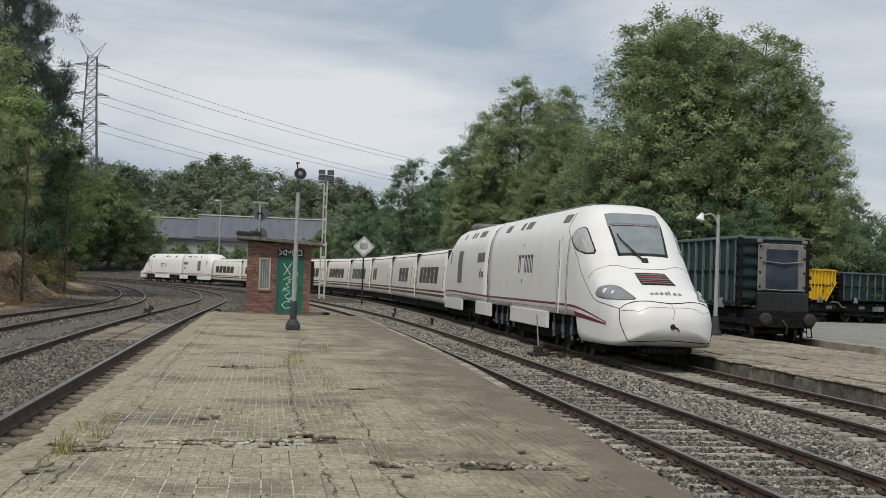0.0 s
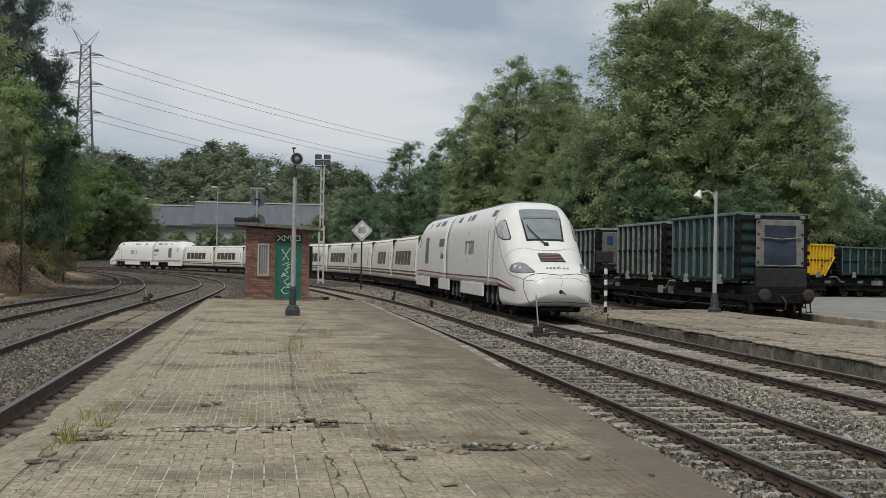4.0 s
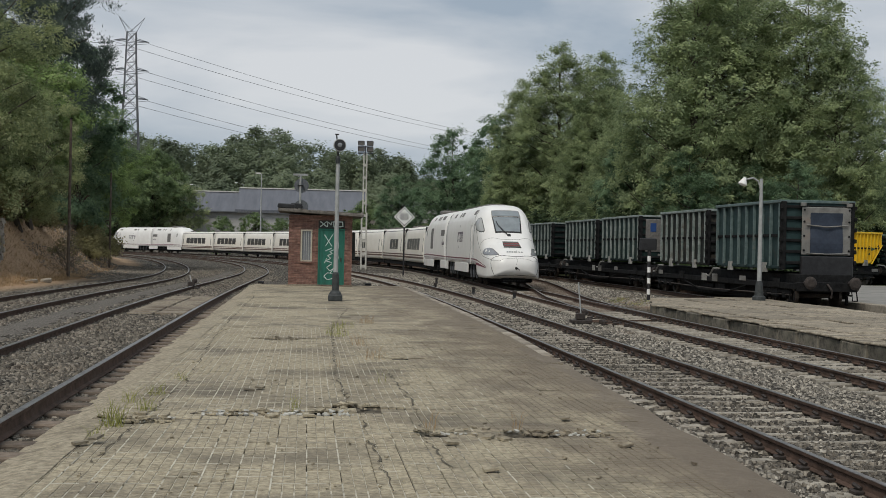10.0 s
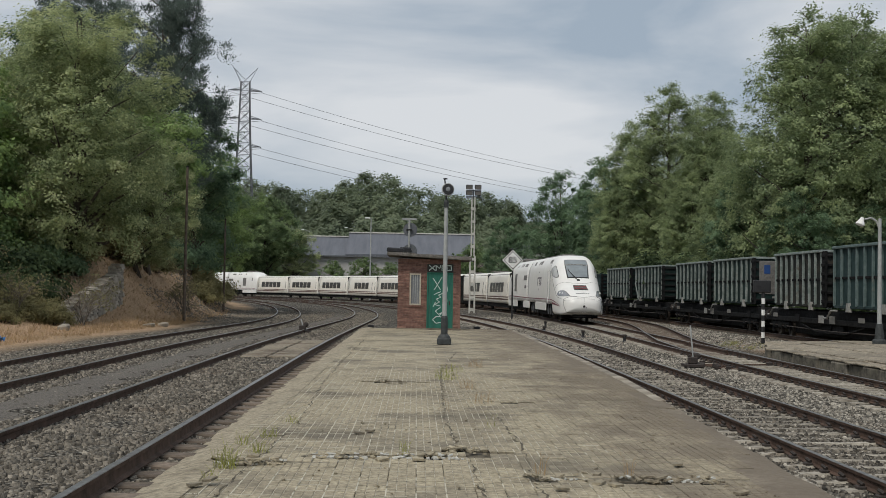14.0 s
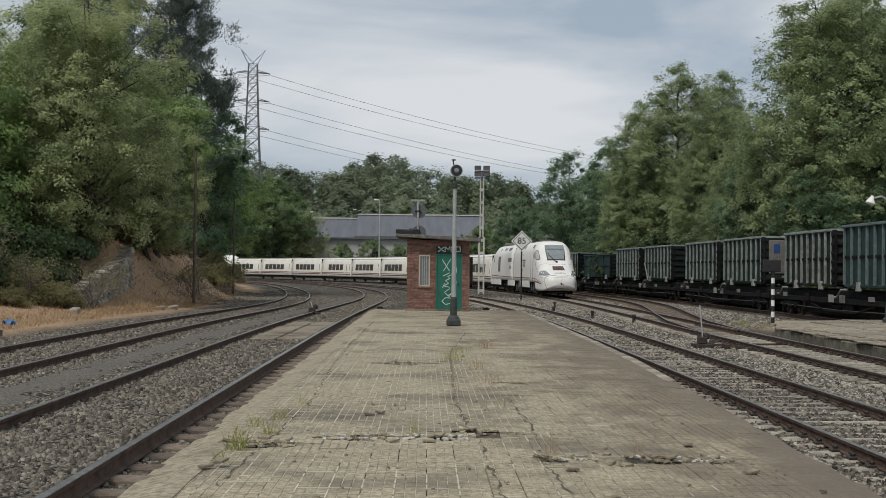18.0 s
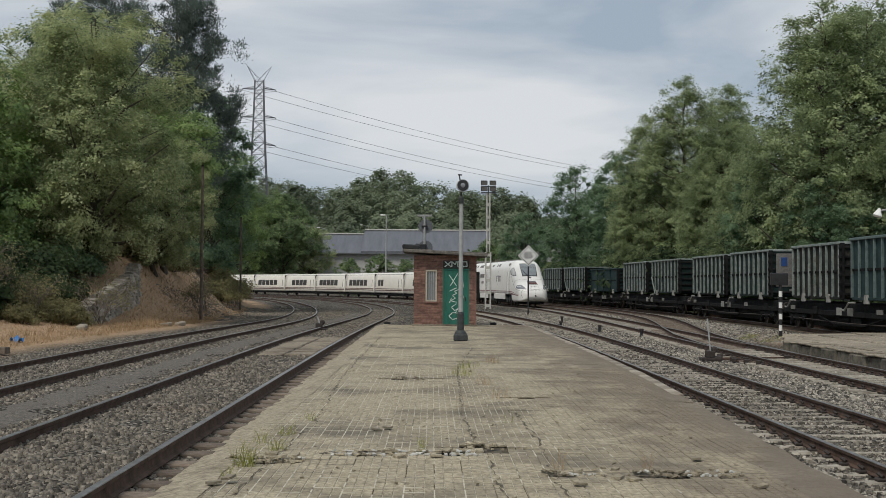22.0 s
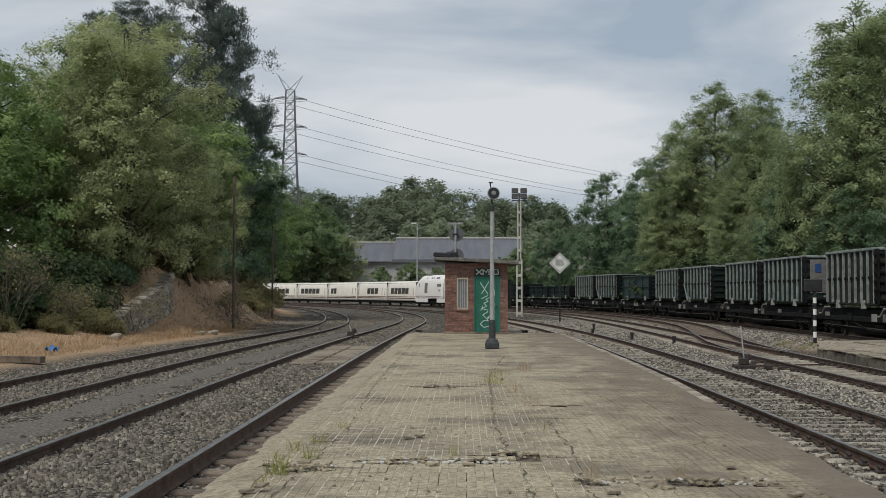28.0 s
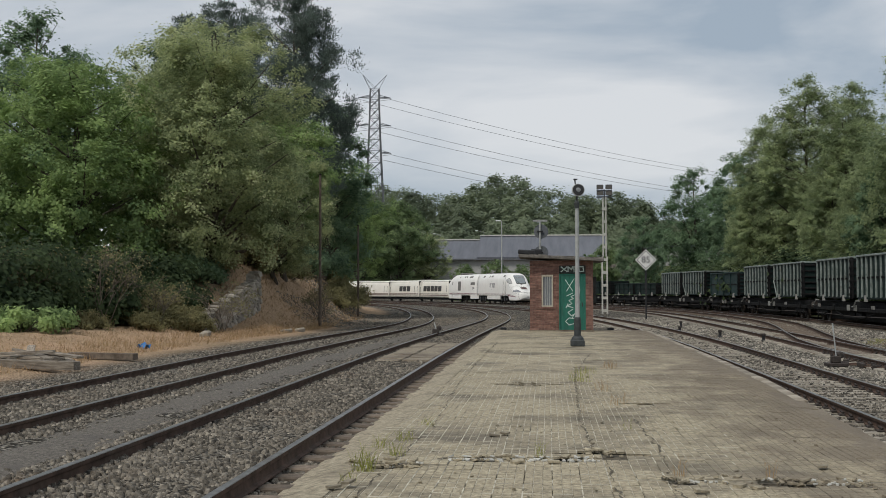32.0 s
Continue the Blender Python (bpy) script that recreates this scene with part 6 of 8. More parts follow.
def build_container_mesh_parts(t, y0, L, body, rib, w=2.8, zb=1.46, zt=3.92, tarp=False, struts=False, plain=False):
    """A ribbed steel container on its wagon: ribs along the flanks, a bracketed end coloured dark for its shadow, pale
    feet and sloping pipes.
    """
    c = new("container")
    c.parent = t
    hw = w / 2
    d = 0.11
    prof = [(y0, zt), (y0, zb + 0.1), (y0 + 0.2, zb), (y0 + L - 0.2, zb), (y0 + L, zb + 0.1), (y0 + L, zt)]
    if struts:
        prof = [(y0, zt), (y0, zb + 0.1), (y0 + 0.2, zb), (y0 + L - 1.1, zb), (y0 + L, zb + 1.15), (y0 + L, zt)]
    m = Mesh()
    vs = [(sx * (hw - d), y, z) for sx in (-1, 1) for y, z in prof]
    n = len(prof)
    m.add(vs, [tuple(range(n)), tuple(range(2 * n - 1, n - 1, -1))] + [(i, i + n, (i + 1) % n + n, (i + 1) % n) for i in range(n)])
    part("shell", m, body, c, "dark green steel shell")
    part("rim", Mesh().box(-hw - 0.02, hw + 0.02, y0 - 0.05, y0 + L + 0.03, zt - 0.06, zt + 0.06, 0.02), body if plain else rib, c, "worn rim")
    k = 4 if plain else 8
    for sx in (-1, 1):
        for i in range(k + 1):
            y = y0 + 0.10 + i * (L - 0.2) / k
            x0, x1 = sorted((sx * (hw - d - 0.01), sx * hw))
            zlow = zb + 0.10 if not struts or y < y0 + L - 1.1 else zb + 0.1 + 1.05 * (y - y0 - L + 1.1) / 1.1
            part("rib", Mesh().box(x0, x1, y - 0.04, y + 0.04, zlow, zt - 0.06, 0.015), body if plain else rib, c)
        x0, x1 = sorted((sx * (hw - d), sx * (hw - 0.05)))
        zm = (zb + zt) / 2
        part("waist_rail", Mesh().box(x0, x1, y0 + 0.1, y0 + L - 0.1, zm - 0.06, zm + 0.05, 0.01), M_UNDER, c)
        part("base_rail", Mesh().box(x0, x1, y0 + 0.1, y0 + L - (1.15 if struts else 0.1), zb + 0.02, zb + 0.14, 0.01), body, c)
        for y in (y0 + 1.5, y0 + L - 1.8):
            f = Mesh()
            xa, xb = sorted((sx * (hw - 0.10), sx * (hw + 0.02)))
            f.add([(x, yy, z) for x in (xa, xb) for yy, z in ((y - 0.19, zb - 0.14), (y + 0.19, zb - 0.14), (y + 0.09, zb + 0.24), (y - 0.09, zb + 0.24))],
                  [(0, 1, 2, 3), (7, 6, 5, 4), (0, 4, 5, 1), (1, 5, 6, 2), (2, 6, 7, 3), (3, 7, 4, 0)])
            part("foot", f, M_FOOT, c, "pale grey wedge foot")
        # end frame with its brackets, set in; near-black stands for the end's shadow
        x0, x1 = sorted((sx * (hw - 0.24), sx * (hw - 0.03)))
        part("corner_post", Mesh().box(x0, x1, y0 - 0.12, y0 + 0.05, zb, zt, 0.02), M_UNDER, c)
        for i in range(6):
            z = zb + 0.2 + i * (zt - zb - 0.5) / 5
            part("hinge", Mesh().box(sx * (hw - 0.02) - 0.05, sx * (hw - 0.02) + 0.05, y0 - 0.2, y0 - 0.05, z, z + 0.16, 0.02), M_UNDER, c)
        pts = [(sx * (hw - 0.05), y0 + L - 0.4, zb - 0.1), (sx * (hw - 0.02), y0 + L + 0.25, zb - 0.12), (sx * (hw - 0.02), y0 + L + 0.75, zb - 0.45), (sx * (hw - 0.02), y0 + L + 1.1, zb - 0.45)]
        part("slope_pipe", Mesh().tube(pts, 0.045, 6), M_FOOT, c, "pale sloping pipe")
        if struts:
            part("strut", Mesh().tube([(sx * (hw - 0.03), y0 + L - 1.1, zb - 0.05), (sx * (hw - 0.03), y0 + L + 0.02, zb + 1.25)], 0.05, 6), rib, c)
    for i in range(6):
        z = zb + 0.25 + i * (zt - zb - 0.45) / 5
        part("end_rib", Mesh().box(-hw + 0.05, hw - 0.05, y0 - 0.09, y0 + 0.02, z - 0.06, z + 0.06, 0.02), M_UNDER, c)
    if tarp:
        plate = part("end_plate", Mesh().box(-0.66, 1.30, y0 - 0.16, y0 - 0.10, 2.02, 3.86, 0.03), M_GREYPANEL, c, "grey end plate")
        for sx in (-0.58, 1.22):
            for z in (2.2, 2.75, 3.3, 3.75):
                part("bolt", Mesh().turned((sx, y0 - 0.16, z), [(0.04, 0), (0.04, 0.03), (0.02, 0.04)], 8, (0, -1, 0)), M_UNDER, plate)
        m = Mesh()
        rows = []
        for i in range(9):
            z = 2.08 + i * 0.195
            rows.append([(-0.34 + j * 0.185, y0 - 0.185 - 0.02 * math.sin(j * 1.3) - 0.035 * math.sin(i * 0.8), z) for j in range(8)])
        m.grid(rows)
        m.box(-0.33, 0.94, y0 - 0.17, y0 - 0.165, 2.1, 3.62)
        part("tarpaulin", m, M_TARP, c, "sagging blue-grey tarpaulin")
        for z, q in ((3.14, 0.04), (2.06, 0.0)):
            part("strap", Mesh().tube([(-0.5, y0 - 0.22, z + 0.03), (0.3, y0 - 0.25, z - q), (1.14, y0 - 0.22, z + 0.03)], 0.028, 5), M_GREYPANEL, c)
        part("lower_end", Mesh().box(-0.72, 1.34, y0 - 0.34, y0 - 0.1, 1.2, 1.98, 0.04), M_BLACK, c, "black lower end box")
        for sx in (-0.72, 1.12):
            part("roof_bracket", Mesh().box(sx, sx + 0.2, y0 - 0.22, y0 - 0.1, 3.88, 4.02, 0.02), M_GREYPANEL, c, "pale top bracket")
    return c


def wagon_frame(t, L):
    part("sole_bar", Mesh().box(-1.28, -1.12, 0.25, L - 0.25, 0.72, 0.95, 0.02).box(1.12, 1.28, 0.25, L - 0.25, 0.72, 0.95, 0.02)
         .box(-1.2, 1.2, 0.2, 0.45, 0.65, 1.0, 0.02).box(-1.2, 1.2, L - 0.45, L - 0.2, 0.65, 1.0, 0.02).box(-0.3, 0.3, 0.4, L - 0.4, 0.6, 0.9, 0.02), M_UNDER, t, "near-black wagon frame")
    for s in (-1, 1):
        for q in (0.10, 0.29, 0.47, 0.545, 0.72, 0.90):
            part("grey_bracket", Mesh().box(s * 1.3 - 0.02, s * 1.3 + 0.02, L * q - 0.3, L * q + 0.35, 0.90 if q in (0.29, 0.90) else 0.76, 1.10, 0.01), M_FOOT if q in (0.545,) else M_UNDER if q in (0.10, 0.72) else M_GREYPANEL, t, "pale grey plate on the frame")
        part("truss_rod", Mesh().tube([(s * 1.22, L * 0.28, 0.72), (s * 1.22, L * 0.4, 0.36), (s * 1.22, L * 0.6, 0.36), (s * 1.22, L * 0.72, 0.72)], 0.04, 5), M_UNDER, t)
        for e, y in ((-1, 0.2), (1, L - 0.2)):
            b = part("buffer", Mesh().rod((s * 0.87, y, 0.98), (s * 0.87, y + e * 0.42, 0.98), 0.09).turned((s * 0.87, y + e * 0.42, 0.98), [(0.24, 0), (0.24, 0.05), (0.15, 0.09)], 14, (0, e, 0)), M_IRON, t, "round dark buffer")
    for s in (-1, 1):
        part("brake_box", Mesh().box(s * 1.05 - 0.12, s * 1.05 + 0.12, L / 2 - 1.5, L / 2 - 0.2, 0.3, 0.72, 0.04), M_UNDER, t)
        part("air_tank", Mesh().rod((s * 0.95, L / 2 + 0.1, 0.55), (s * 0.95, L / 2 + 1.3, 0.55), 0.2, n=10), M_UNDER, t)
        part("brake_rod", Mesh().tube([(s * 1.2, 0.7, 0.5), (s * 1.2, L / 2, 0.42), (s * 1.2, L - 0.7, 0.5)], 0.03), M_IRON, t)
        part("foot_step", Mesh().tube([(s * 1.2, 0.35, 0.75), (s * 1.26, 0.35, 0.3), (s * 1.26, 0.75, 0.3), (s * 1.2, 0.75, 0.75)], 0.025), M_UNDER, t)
    # lower block is added to keep the space under the wagon dark
    part("deck", Mesh().box(-1.05, 1.05, 0.4, L - 0.4, 0.9, 1.3, 0.03).box(-0.95, 0.95, 3.9, L - 3.9, 0.16, 0.9, 0.05), M_UNDER, t, "deck with an added dark block below")
    part("coupling", Mesh().rod((0, 0.2, 0.92), (0, -0.2, 0.7), 0.04).rod((0, -0.2, 0.7), (0, -0.12, 0.42), 0.035), M_IRON, t)
    for y in (2.3, L - 2.3):
        bogie(t, y, 1.8, False)


def line_pose(line, s, L, z):
    a, b = line.at(s + 0.4), line.at(s + L - 0.4)
    h = math.atan2(-(b[0] - a[0]), b[1] - a[1])
    x, y, _ = line.at(s)
    return pose(x, y, z, 0, 0, math.degrees(h))


def build_wagons():
    """Long flat wagons, most with two containers; every wagon as it stands in the row."""
    text = "dark flat wagon with two ribbed green containers"
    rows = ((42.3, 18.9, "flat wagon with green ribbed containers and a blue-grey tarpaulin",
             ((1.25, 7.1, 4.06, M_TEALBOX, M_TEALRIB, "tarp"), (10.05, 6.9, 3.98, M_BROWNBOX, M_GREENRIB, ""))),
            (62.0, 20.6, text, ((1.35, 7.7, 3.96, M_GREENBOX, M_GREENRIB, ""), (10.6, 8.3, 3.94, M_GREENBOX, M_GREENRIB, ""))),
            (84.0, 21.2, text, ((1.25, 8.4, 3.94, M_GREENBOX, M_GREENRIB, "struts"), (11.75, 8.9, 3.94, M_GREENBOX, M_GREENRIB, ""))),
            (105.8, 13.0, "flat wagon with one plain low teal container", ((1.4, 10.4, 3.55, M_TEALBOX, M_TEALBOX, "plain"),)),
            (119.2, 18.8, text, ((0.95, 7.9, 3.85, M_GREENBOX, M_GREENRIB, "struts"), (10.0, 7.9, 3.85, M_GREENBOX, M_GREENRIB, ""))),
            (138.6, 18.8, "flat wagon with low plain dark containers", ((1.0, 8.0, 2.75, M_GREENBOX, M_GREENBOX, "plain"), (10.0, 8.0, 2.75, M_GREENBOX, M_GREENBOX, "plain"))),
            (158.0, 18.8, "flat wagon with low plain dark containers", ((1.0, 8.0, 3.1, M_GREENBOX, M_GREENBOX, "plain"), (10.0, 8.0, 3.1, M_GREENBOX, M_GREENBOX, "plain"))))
    for s, L, label, boxes in rows:
        wag = thing("container_wagon", line_pose(LINE_R3, s, L, Z_RIGHT), label, "freight wagon", "stabled container wagons")
        wagon_frame(wag, L)
        for y0, n, zt, body, rib, how in boxes:
            build_container_mesh_parts(wag, y0, n, body, rib, w=3.0 if how == "tarp" else 2.8, zt=zt, tarp=how == "tarp", struts=how == "struts", plain=how == "plain")
    # small blue notice on the second gap
    t = thing("wagon_notice", pose(17.95, 60.3, 2.35), "white plate with a blue panel between two wagons", "notice")
    part("plate", Mesh().box(-0.40, 0.40, -0.04, 0.0, -0.7, 1.0, 0.02), M_VENT, t)
    part("blue_panel", Mesh().box(-0.16, 0.16, -0.06, -0.04, 0.35, 0.8, 0.02), M_NAVY, t)
    part("hook", Mesh().box(0.3, 1.2, 0.0, 0.1, -0.9, -0.8), M_GREYPANEL, t)
    # a yellow and a green wagon on a farther siding
    base = pose(37.1, 77.0, -0.3, 0, 0, -62)
    y = thing("yellow_wagon", base @ pose(0, -7.4, 0), "yellow ribbed container wagon on a far siding", "freight wagon", "wagons on the far siding")
    wagon_frame(y, 8.6)
    build_container_mesh_parts(y, 5.2, 3.2, M_YELLOW, M_YELLOW, zt=3.5, struts=True)
    g = thing("container_wagon", base @ pose(0, 1.45, 0), "green ribbed container wagon behind the yellow one", "freight wagon", "wagons on the far siding")
    wagon_frame(g, 9.15)
    build_container_mesh_parts(g, 0.35, 7.6, M_TEALBOX, M_TEALRIB, zt=3.4)
    copy_thing(g, base @ pose(0, 10.6, 0))


build_wagons()

# concrete yard beyond the wagon track
m = Mesh()
m.box(21.2, 64, 40, 73, -0.6, -0.24, 0.03)
yard = thing("yard", Matrix.Identity(4), "pale concrete loading yard beyond the wagons", "yard", kind="structure")
part("slab", m, M_YARD, yard)
m = Mesh().box(20.9, 21.35, 38, 74, -0.6, -0.12, 0.03)
part("kerb", m, M_KERB, yard)


# ---- trees ----


def leaf_mesh(name, centres, radii, per, leaf, mats, seed, flat=0.7, needle=False, axis=None, hubs=None):
    """Many small leaves in clumps round given centres, all in one mesh; they turn away from the middle of their mass and to the sky."""
    rng = np.random.default_rng(seed)
    C0 = np.asarray(centres, float)
    C = np.repeat(C0, per, 0)
    R = np.repeat(np.asarray(radii, float), per)
    n = len(C)
    d = rng.normal(size=(n, 3))
    P = C + d * (R * 0.5)[:, None] * np.array([1, 1, flat])
    mid = C0.mean(0) if axis is None else np.asarray(axis, float)
    out = C - mid
    out /= np.linalg.norm(out, axis=1)[:, None] + 1e-6
    hub = C if hubs is None else np.repeat(np.asarray(hubs, float), per, 0)
    own = P - hub
    own /= np.linalg.norm(own, axis=1)[:, None] + 1e-6
    nrm = np.array([0, 0, 0.45]) + 0.35 * out + 0.75 * own + rng.normal(size=(n, 3)) * (0.8 if needle else 0.32)
    nrm /= np.linalg.norm(nrm, axis=1)[:, None]
    a = np.cross(nrm, rng.normal(size=(n, 3)))
    if needle:
        a = own * 1.0 + np.array([0, 0, 0.5]) + rng.normal(size=(n, 3)) * 0.55
    a /= np.linalg.norm(a, axis=1)[:, None]
    b = np.cross(nrm, a)
    b /= np.linalg.norm(b, axis=1)[:, None] + 1e-6
    ln = leaf * (0.6 + 0.8 * rng.random(n))
    wd = ln * (0.13 if needle else 0.45)
    V = np.stack([P + b * wd[:, None], P - b * wd[:, None] + a * (ln * 0.2)[:, None], P + a * ln[:, None]], 1).reshape(-1, 3)
    me = bpy.data.meshes.new(name)
    me.vertices.add(len(V))
    me.vertices.foreach_set("co", V.astype(np.float32).ravel())
    me.loops.add(n * 3)
    me.loops.foreach_set("vertex_index", np.arange(n * 3, dtype=np.int32))
    me.polygons.add(n)
    me.polygons.foreach_set("loop_start", np.arange(0, n * 3, 3, dtype=np.int32))
    for mt in mats:
        me.materials.append(mt)
    me.update(calc_edges=True)
    return me


def limb(m, p, q, r0, r1, rng, bends=3, n=6):
    pts = [Vector(p)]
    for i in range(1, bends + 1):
        t = i / bends
        j = (Vector(q) - Vector(p)).length * 0.06 * (1 - t)
        pts.append(Vector(p).lerp(Vector(q), t) + Vector((rng.uniform(-j, j), rng.uniform(-j, j), rng.uniform(-j, j))))
    for i in range(bends):
        a, b = i / bends, (i + 1) / bends
        m.rod(pts[i], pts[i + 1], r0 + (r1 - r0) * a, r0 + (r1 - r0) * b, n)
    return pts[-1]


def crown_width(shape, u, spread):
    """How far the crown reaches at the share u of its height."""
    if shape == "tall":
        return spread * (0.62 + 0.42 * math.sin(math.pi * min(1, u * 0.85 + 0.12))) * math.sqrt(max(0.05, 1 - u ** 5))
    if shape == "dome":
        return spread * (0.5 + 0.6 * math.sin(math.pi * min(1, u * 0.8 + 0.14))) * (1 - 0.6 * u ** 3.5)
    if shape == "pine":
        return spread * (0.3 + 0.7 * math.sin(math.pi * min(1, 0.2 + u * 0.76)))
    return spread * math.sqrt(max(0.04, 1 - (1.9 * u - 0.85) ** 2 * 0.9))


def build_tree(label, h, spread, low, leafmat, seed, clumps=500, per=70, leaf=0.2, shape="round", clump_r=0.6, at=(0, 0), category="tree", name="tree", needle=False, gap=-0.08):
    """A trunk that splits into limbs, and a crown of many small leaf sprays, with masses, gaps and an uneven outline."""
    rng = random.Random(seed)
    x, y = at
    t = thing(name, pose(x, y, float(ground_z(x, y)) - 0.1), label, category, "trees beside the tracks")
    m = Mesh()
    limb(m, (0, 0, 0), (rng.uniform(-.4, .4), rng.uniform(-.4, .4), h * 0.93), 0.016 * h + 0.05, 0.03, rng, 6, 9)
    # boughs, each carrying its own mass of leaves
    boughs = []
    nb = 56 if shape in ("tall", "dome") else 34
    for i in range(nb):
        u = (i + 0.5) / nb
        w = crown_width(shape, u, spread)
        a = i * 2.399 + rng.uniform(-.4, .4)
        r = w * rng.uniform(0.55, 0.95)
        z = low + (h - low) * u
        e = Vector((r * math.cos(a), r * math.sin(a), z))
        s = Vector((0, 0, max(h * 0.1, z - r * rng.uniform(0.5, 0.9))))
        limb(m, s, e, 0.035 + 0.01 * (h - z), 0.018, rng, 4, 5)
        boughs.append((s, e, w))
    part("trunk", m, M_BARK, t, "grey-brown trunk and limbs", fix=False)
    # each bough ends in a mass of leaf sprays; the masses overlap and leave gaps
    centres, radii, hubs = [], [], []
    masses = [(e, w) for _, e, w in boughs] + [(s.lerp(e, 0.55), w * 0.9) for s, e, w in boughs[::2]]
    puffs = []
    for e, w in masses:
        for _ in range(3):
            j = 0.2 * w + 0.2
            puffs.append((e + Vector((rng.gauss(0, j), rng.gauss(0, j), rng.gauss(0, j * 0.8))), rng.uniform(0.13, 0.30) * w * (1.25 if shape in ('tall', 'dome') else 1.0) + 0.25))
    heavy = [p[1] ** (1.3 if shape == 'dome' else 2) for p in puffs]
    while len(centres) < clumps:
        c, r = rng.choices(puffs, heavy)[0]
        d = Vector((rng.gauss(0, 1), rng.gauss(0, 1), rng.gauss(0.35, 0.8))).normalized()
        p = c + d * r * rng.uniform(0.55, 1.12)
        if math.hypot(p.x, p.y) > 1.1 * crown_width(shape, min(1.0, max(0.0, (p.z - low) / (h - low))), spread) + 0.3:
            continue
        if p.z < low * 0.6 or p.z > h or noise.noise(p * (0.5 if not needle else 0.7) + Vector((seed, 0, 0))) < gap - 0.12:
            continue
        centres.append(p)
        hubs.append(p - Vector((0, 0, 0.25)) if needle else c - Vector((0, 0, 0.3 * r)))
        radii.append(clump_r * rng.uniform(0.4, 1.0))
    me = leaf_mesh("crown", centres, radii, per, leaf, [leafmat], seed + 1, needle=needle, axis=(0, 0, (low + h) * 0.42), hubs=hubs)
    cr = new("crown", me)
    cr.parent = t
    return t


def again(src, x, y, turn, k, label=""):
    ob = copy_thing(src, pose(x, y, float(ground_z(x, y)) - 0.1, 0, 0, turn))
    ob.scale = (k, k, k * (1.0 if turn % 2 else 1.04))
    if label:
        ob["label"] = label
    return ob


# right-hand wood behind the wagons
big = build_tree("large grey-green broadleaf tree behind the wagons", 23.0, 5.8, 1.5, M_LEAF_POPLAR, 21, 1900, 62, 0.17, "dome", 0.8, (28.0, 84), gap=-0.30)
tall = build_tree("tall slender grey-green poplar behind the wagons", 22.6, 4.3, 1.0, M_LEAF_POPLAR, 25, 2100, 62, 0.16, "tall", 0.72, (24.5, 115), gap=-0.30)
again(big, 32.2, 87, 75, 1.03)
again(big, 36.4, 84.5, 161, 0.97)
again(big, 33.0, 93, 215, 1.06)
again(big, 37.7, 81.5, 290, 0.76, "smaller grey-green tree at the wood's edge")
again(tall, 28.2, 113, 121, 0.95)
again(tall, 19.8, 117, 301, 0.56, "lower bright green tree beside the poplars")
again(tall, 21.9, 120, 200, 0.84)
again(tall, 26.0, 106, 41, 0.80)
fresh = build_tree("broad fresh-green tree beyond the curve", 11.0, 4.4, 0.5, M_LEAF_FRESH, 33, 520, 80, 0.19, "round", 0.7, (-41.0, 258))
fresh.scale = (2.0, 2.0, 2.0)
again(tall, 24.2, 104, 220, 0.52)
again(big, 26.0, 97, 77, 0.58)
dark = build_tree("dark green tree standing in the wood", 19.0, 5.2, 0.8, M_LEAF_DARK, 41, 560, 80, 0.24, "round", 0.9, (20.1, 165))
for tx, ty, ta, tk in ((24.9, 155, 81, 1.05), (25.8, 91, 60, 0.62), (30.5, 71.5, 131, 0.42), (26.0, 79, 11, 0.5), (23.0, 140, 150, 0.8), (16.2, 205, 41, 0.78),
                       (45.5, 95, 100, 0.5), (52.0, 102, 11, 0.55), (59.0, 102, 210, 0.55), (66.0, 100, 101, 0.5),
                       (31.0, 80, 70, 0.42), (35.0, 83, 150, 0.42), (40.5, 86, 200, 0.46), (28.2, 80, 310, 0.42), (45.2, 90, 20, 0.48), (48.5, 93, 120, 0.52), (43.0, 103, 61, 0.6), (47.5, 106, 161, 0.62), (28.5, 150, 31, 0.95)):
    again(dark, tx, ty, ta, tk)

# left-hand bank
olive = build_tree("large olive-green acacia on the bank", 12.6, 4.6, 1.8, M_LEAF_OLIVE, 51, 1150, 90, 0.11, "round", 0.6, (-15.6, 54.5), gap=-0.2)
green = build_tree("fresh green broadleaf tree on the bank", 10.7, 4.3, 0.6, M_LEAF_GREEN, 57, 800, 80, 0.14, "round", 0.66, (-21.0, 51.5))
again(olive, -19.6, 62, 121, 1.0)
again(olive, -15.0, 64.5, 61, 0.64, "small olive-green tree at the edge of the bank")
build_tree("bright green tree leaning over the bank", 9.8, 3.0, 4.6, M_LEAF_GREEN, 66, 420, 80, 0.15, "round", 0.62, (-15.4, 68.5))
again(green, -25.0, 57, 171, 1.0)
again(dark, -28.5, 64, 20, 0.72)
again(dark, -23.0, 68, 251, 0.7)
again(green, -28.0, 49, 310, 0.9)
pine = build_tree("tall dark pine on the bank", 21.5, 4.3, 7.0, M_NEEDLE, 61, 1250, 90, 0.2, "pine", 0.6, (-18.3, 84), "pine", "pine_tree", True, -0.04)
again(pine, -24.8, 90, 131, 0.97)
again(pine, -27.5, 92, 40, 0.92)
again(dark, -18.0, 94, 191, 0.78)
again(green, -19.0, 106, 75, 1.1)
again(dark, -21.5, 120, 75, 0.6)
again(fresh, -33.5, 262, 31, 1.85, "fresh-green tree behind the curve")
again(olive, -27.0, 264, 75, 1.05, "thin pale tree beside the warehouse")
again(dark, -50.0, 250, 75, 1.2)
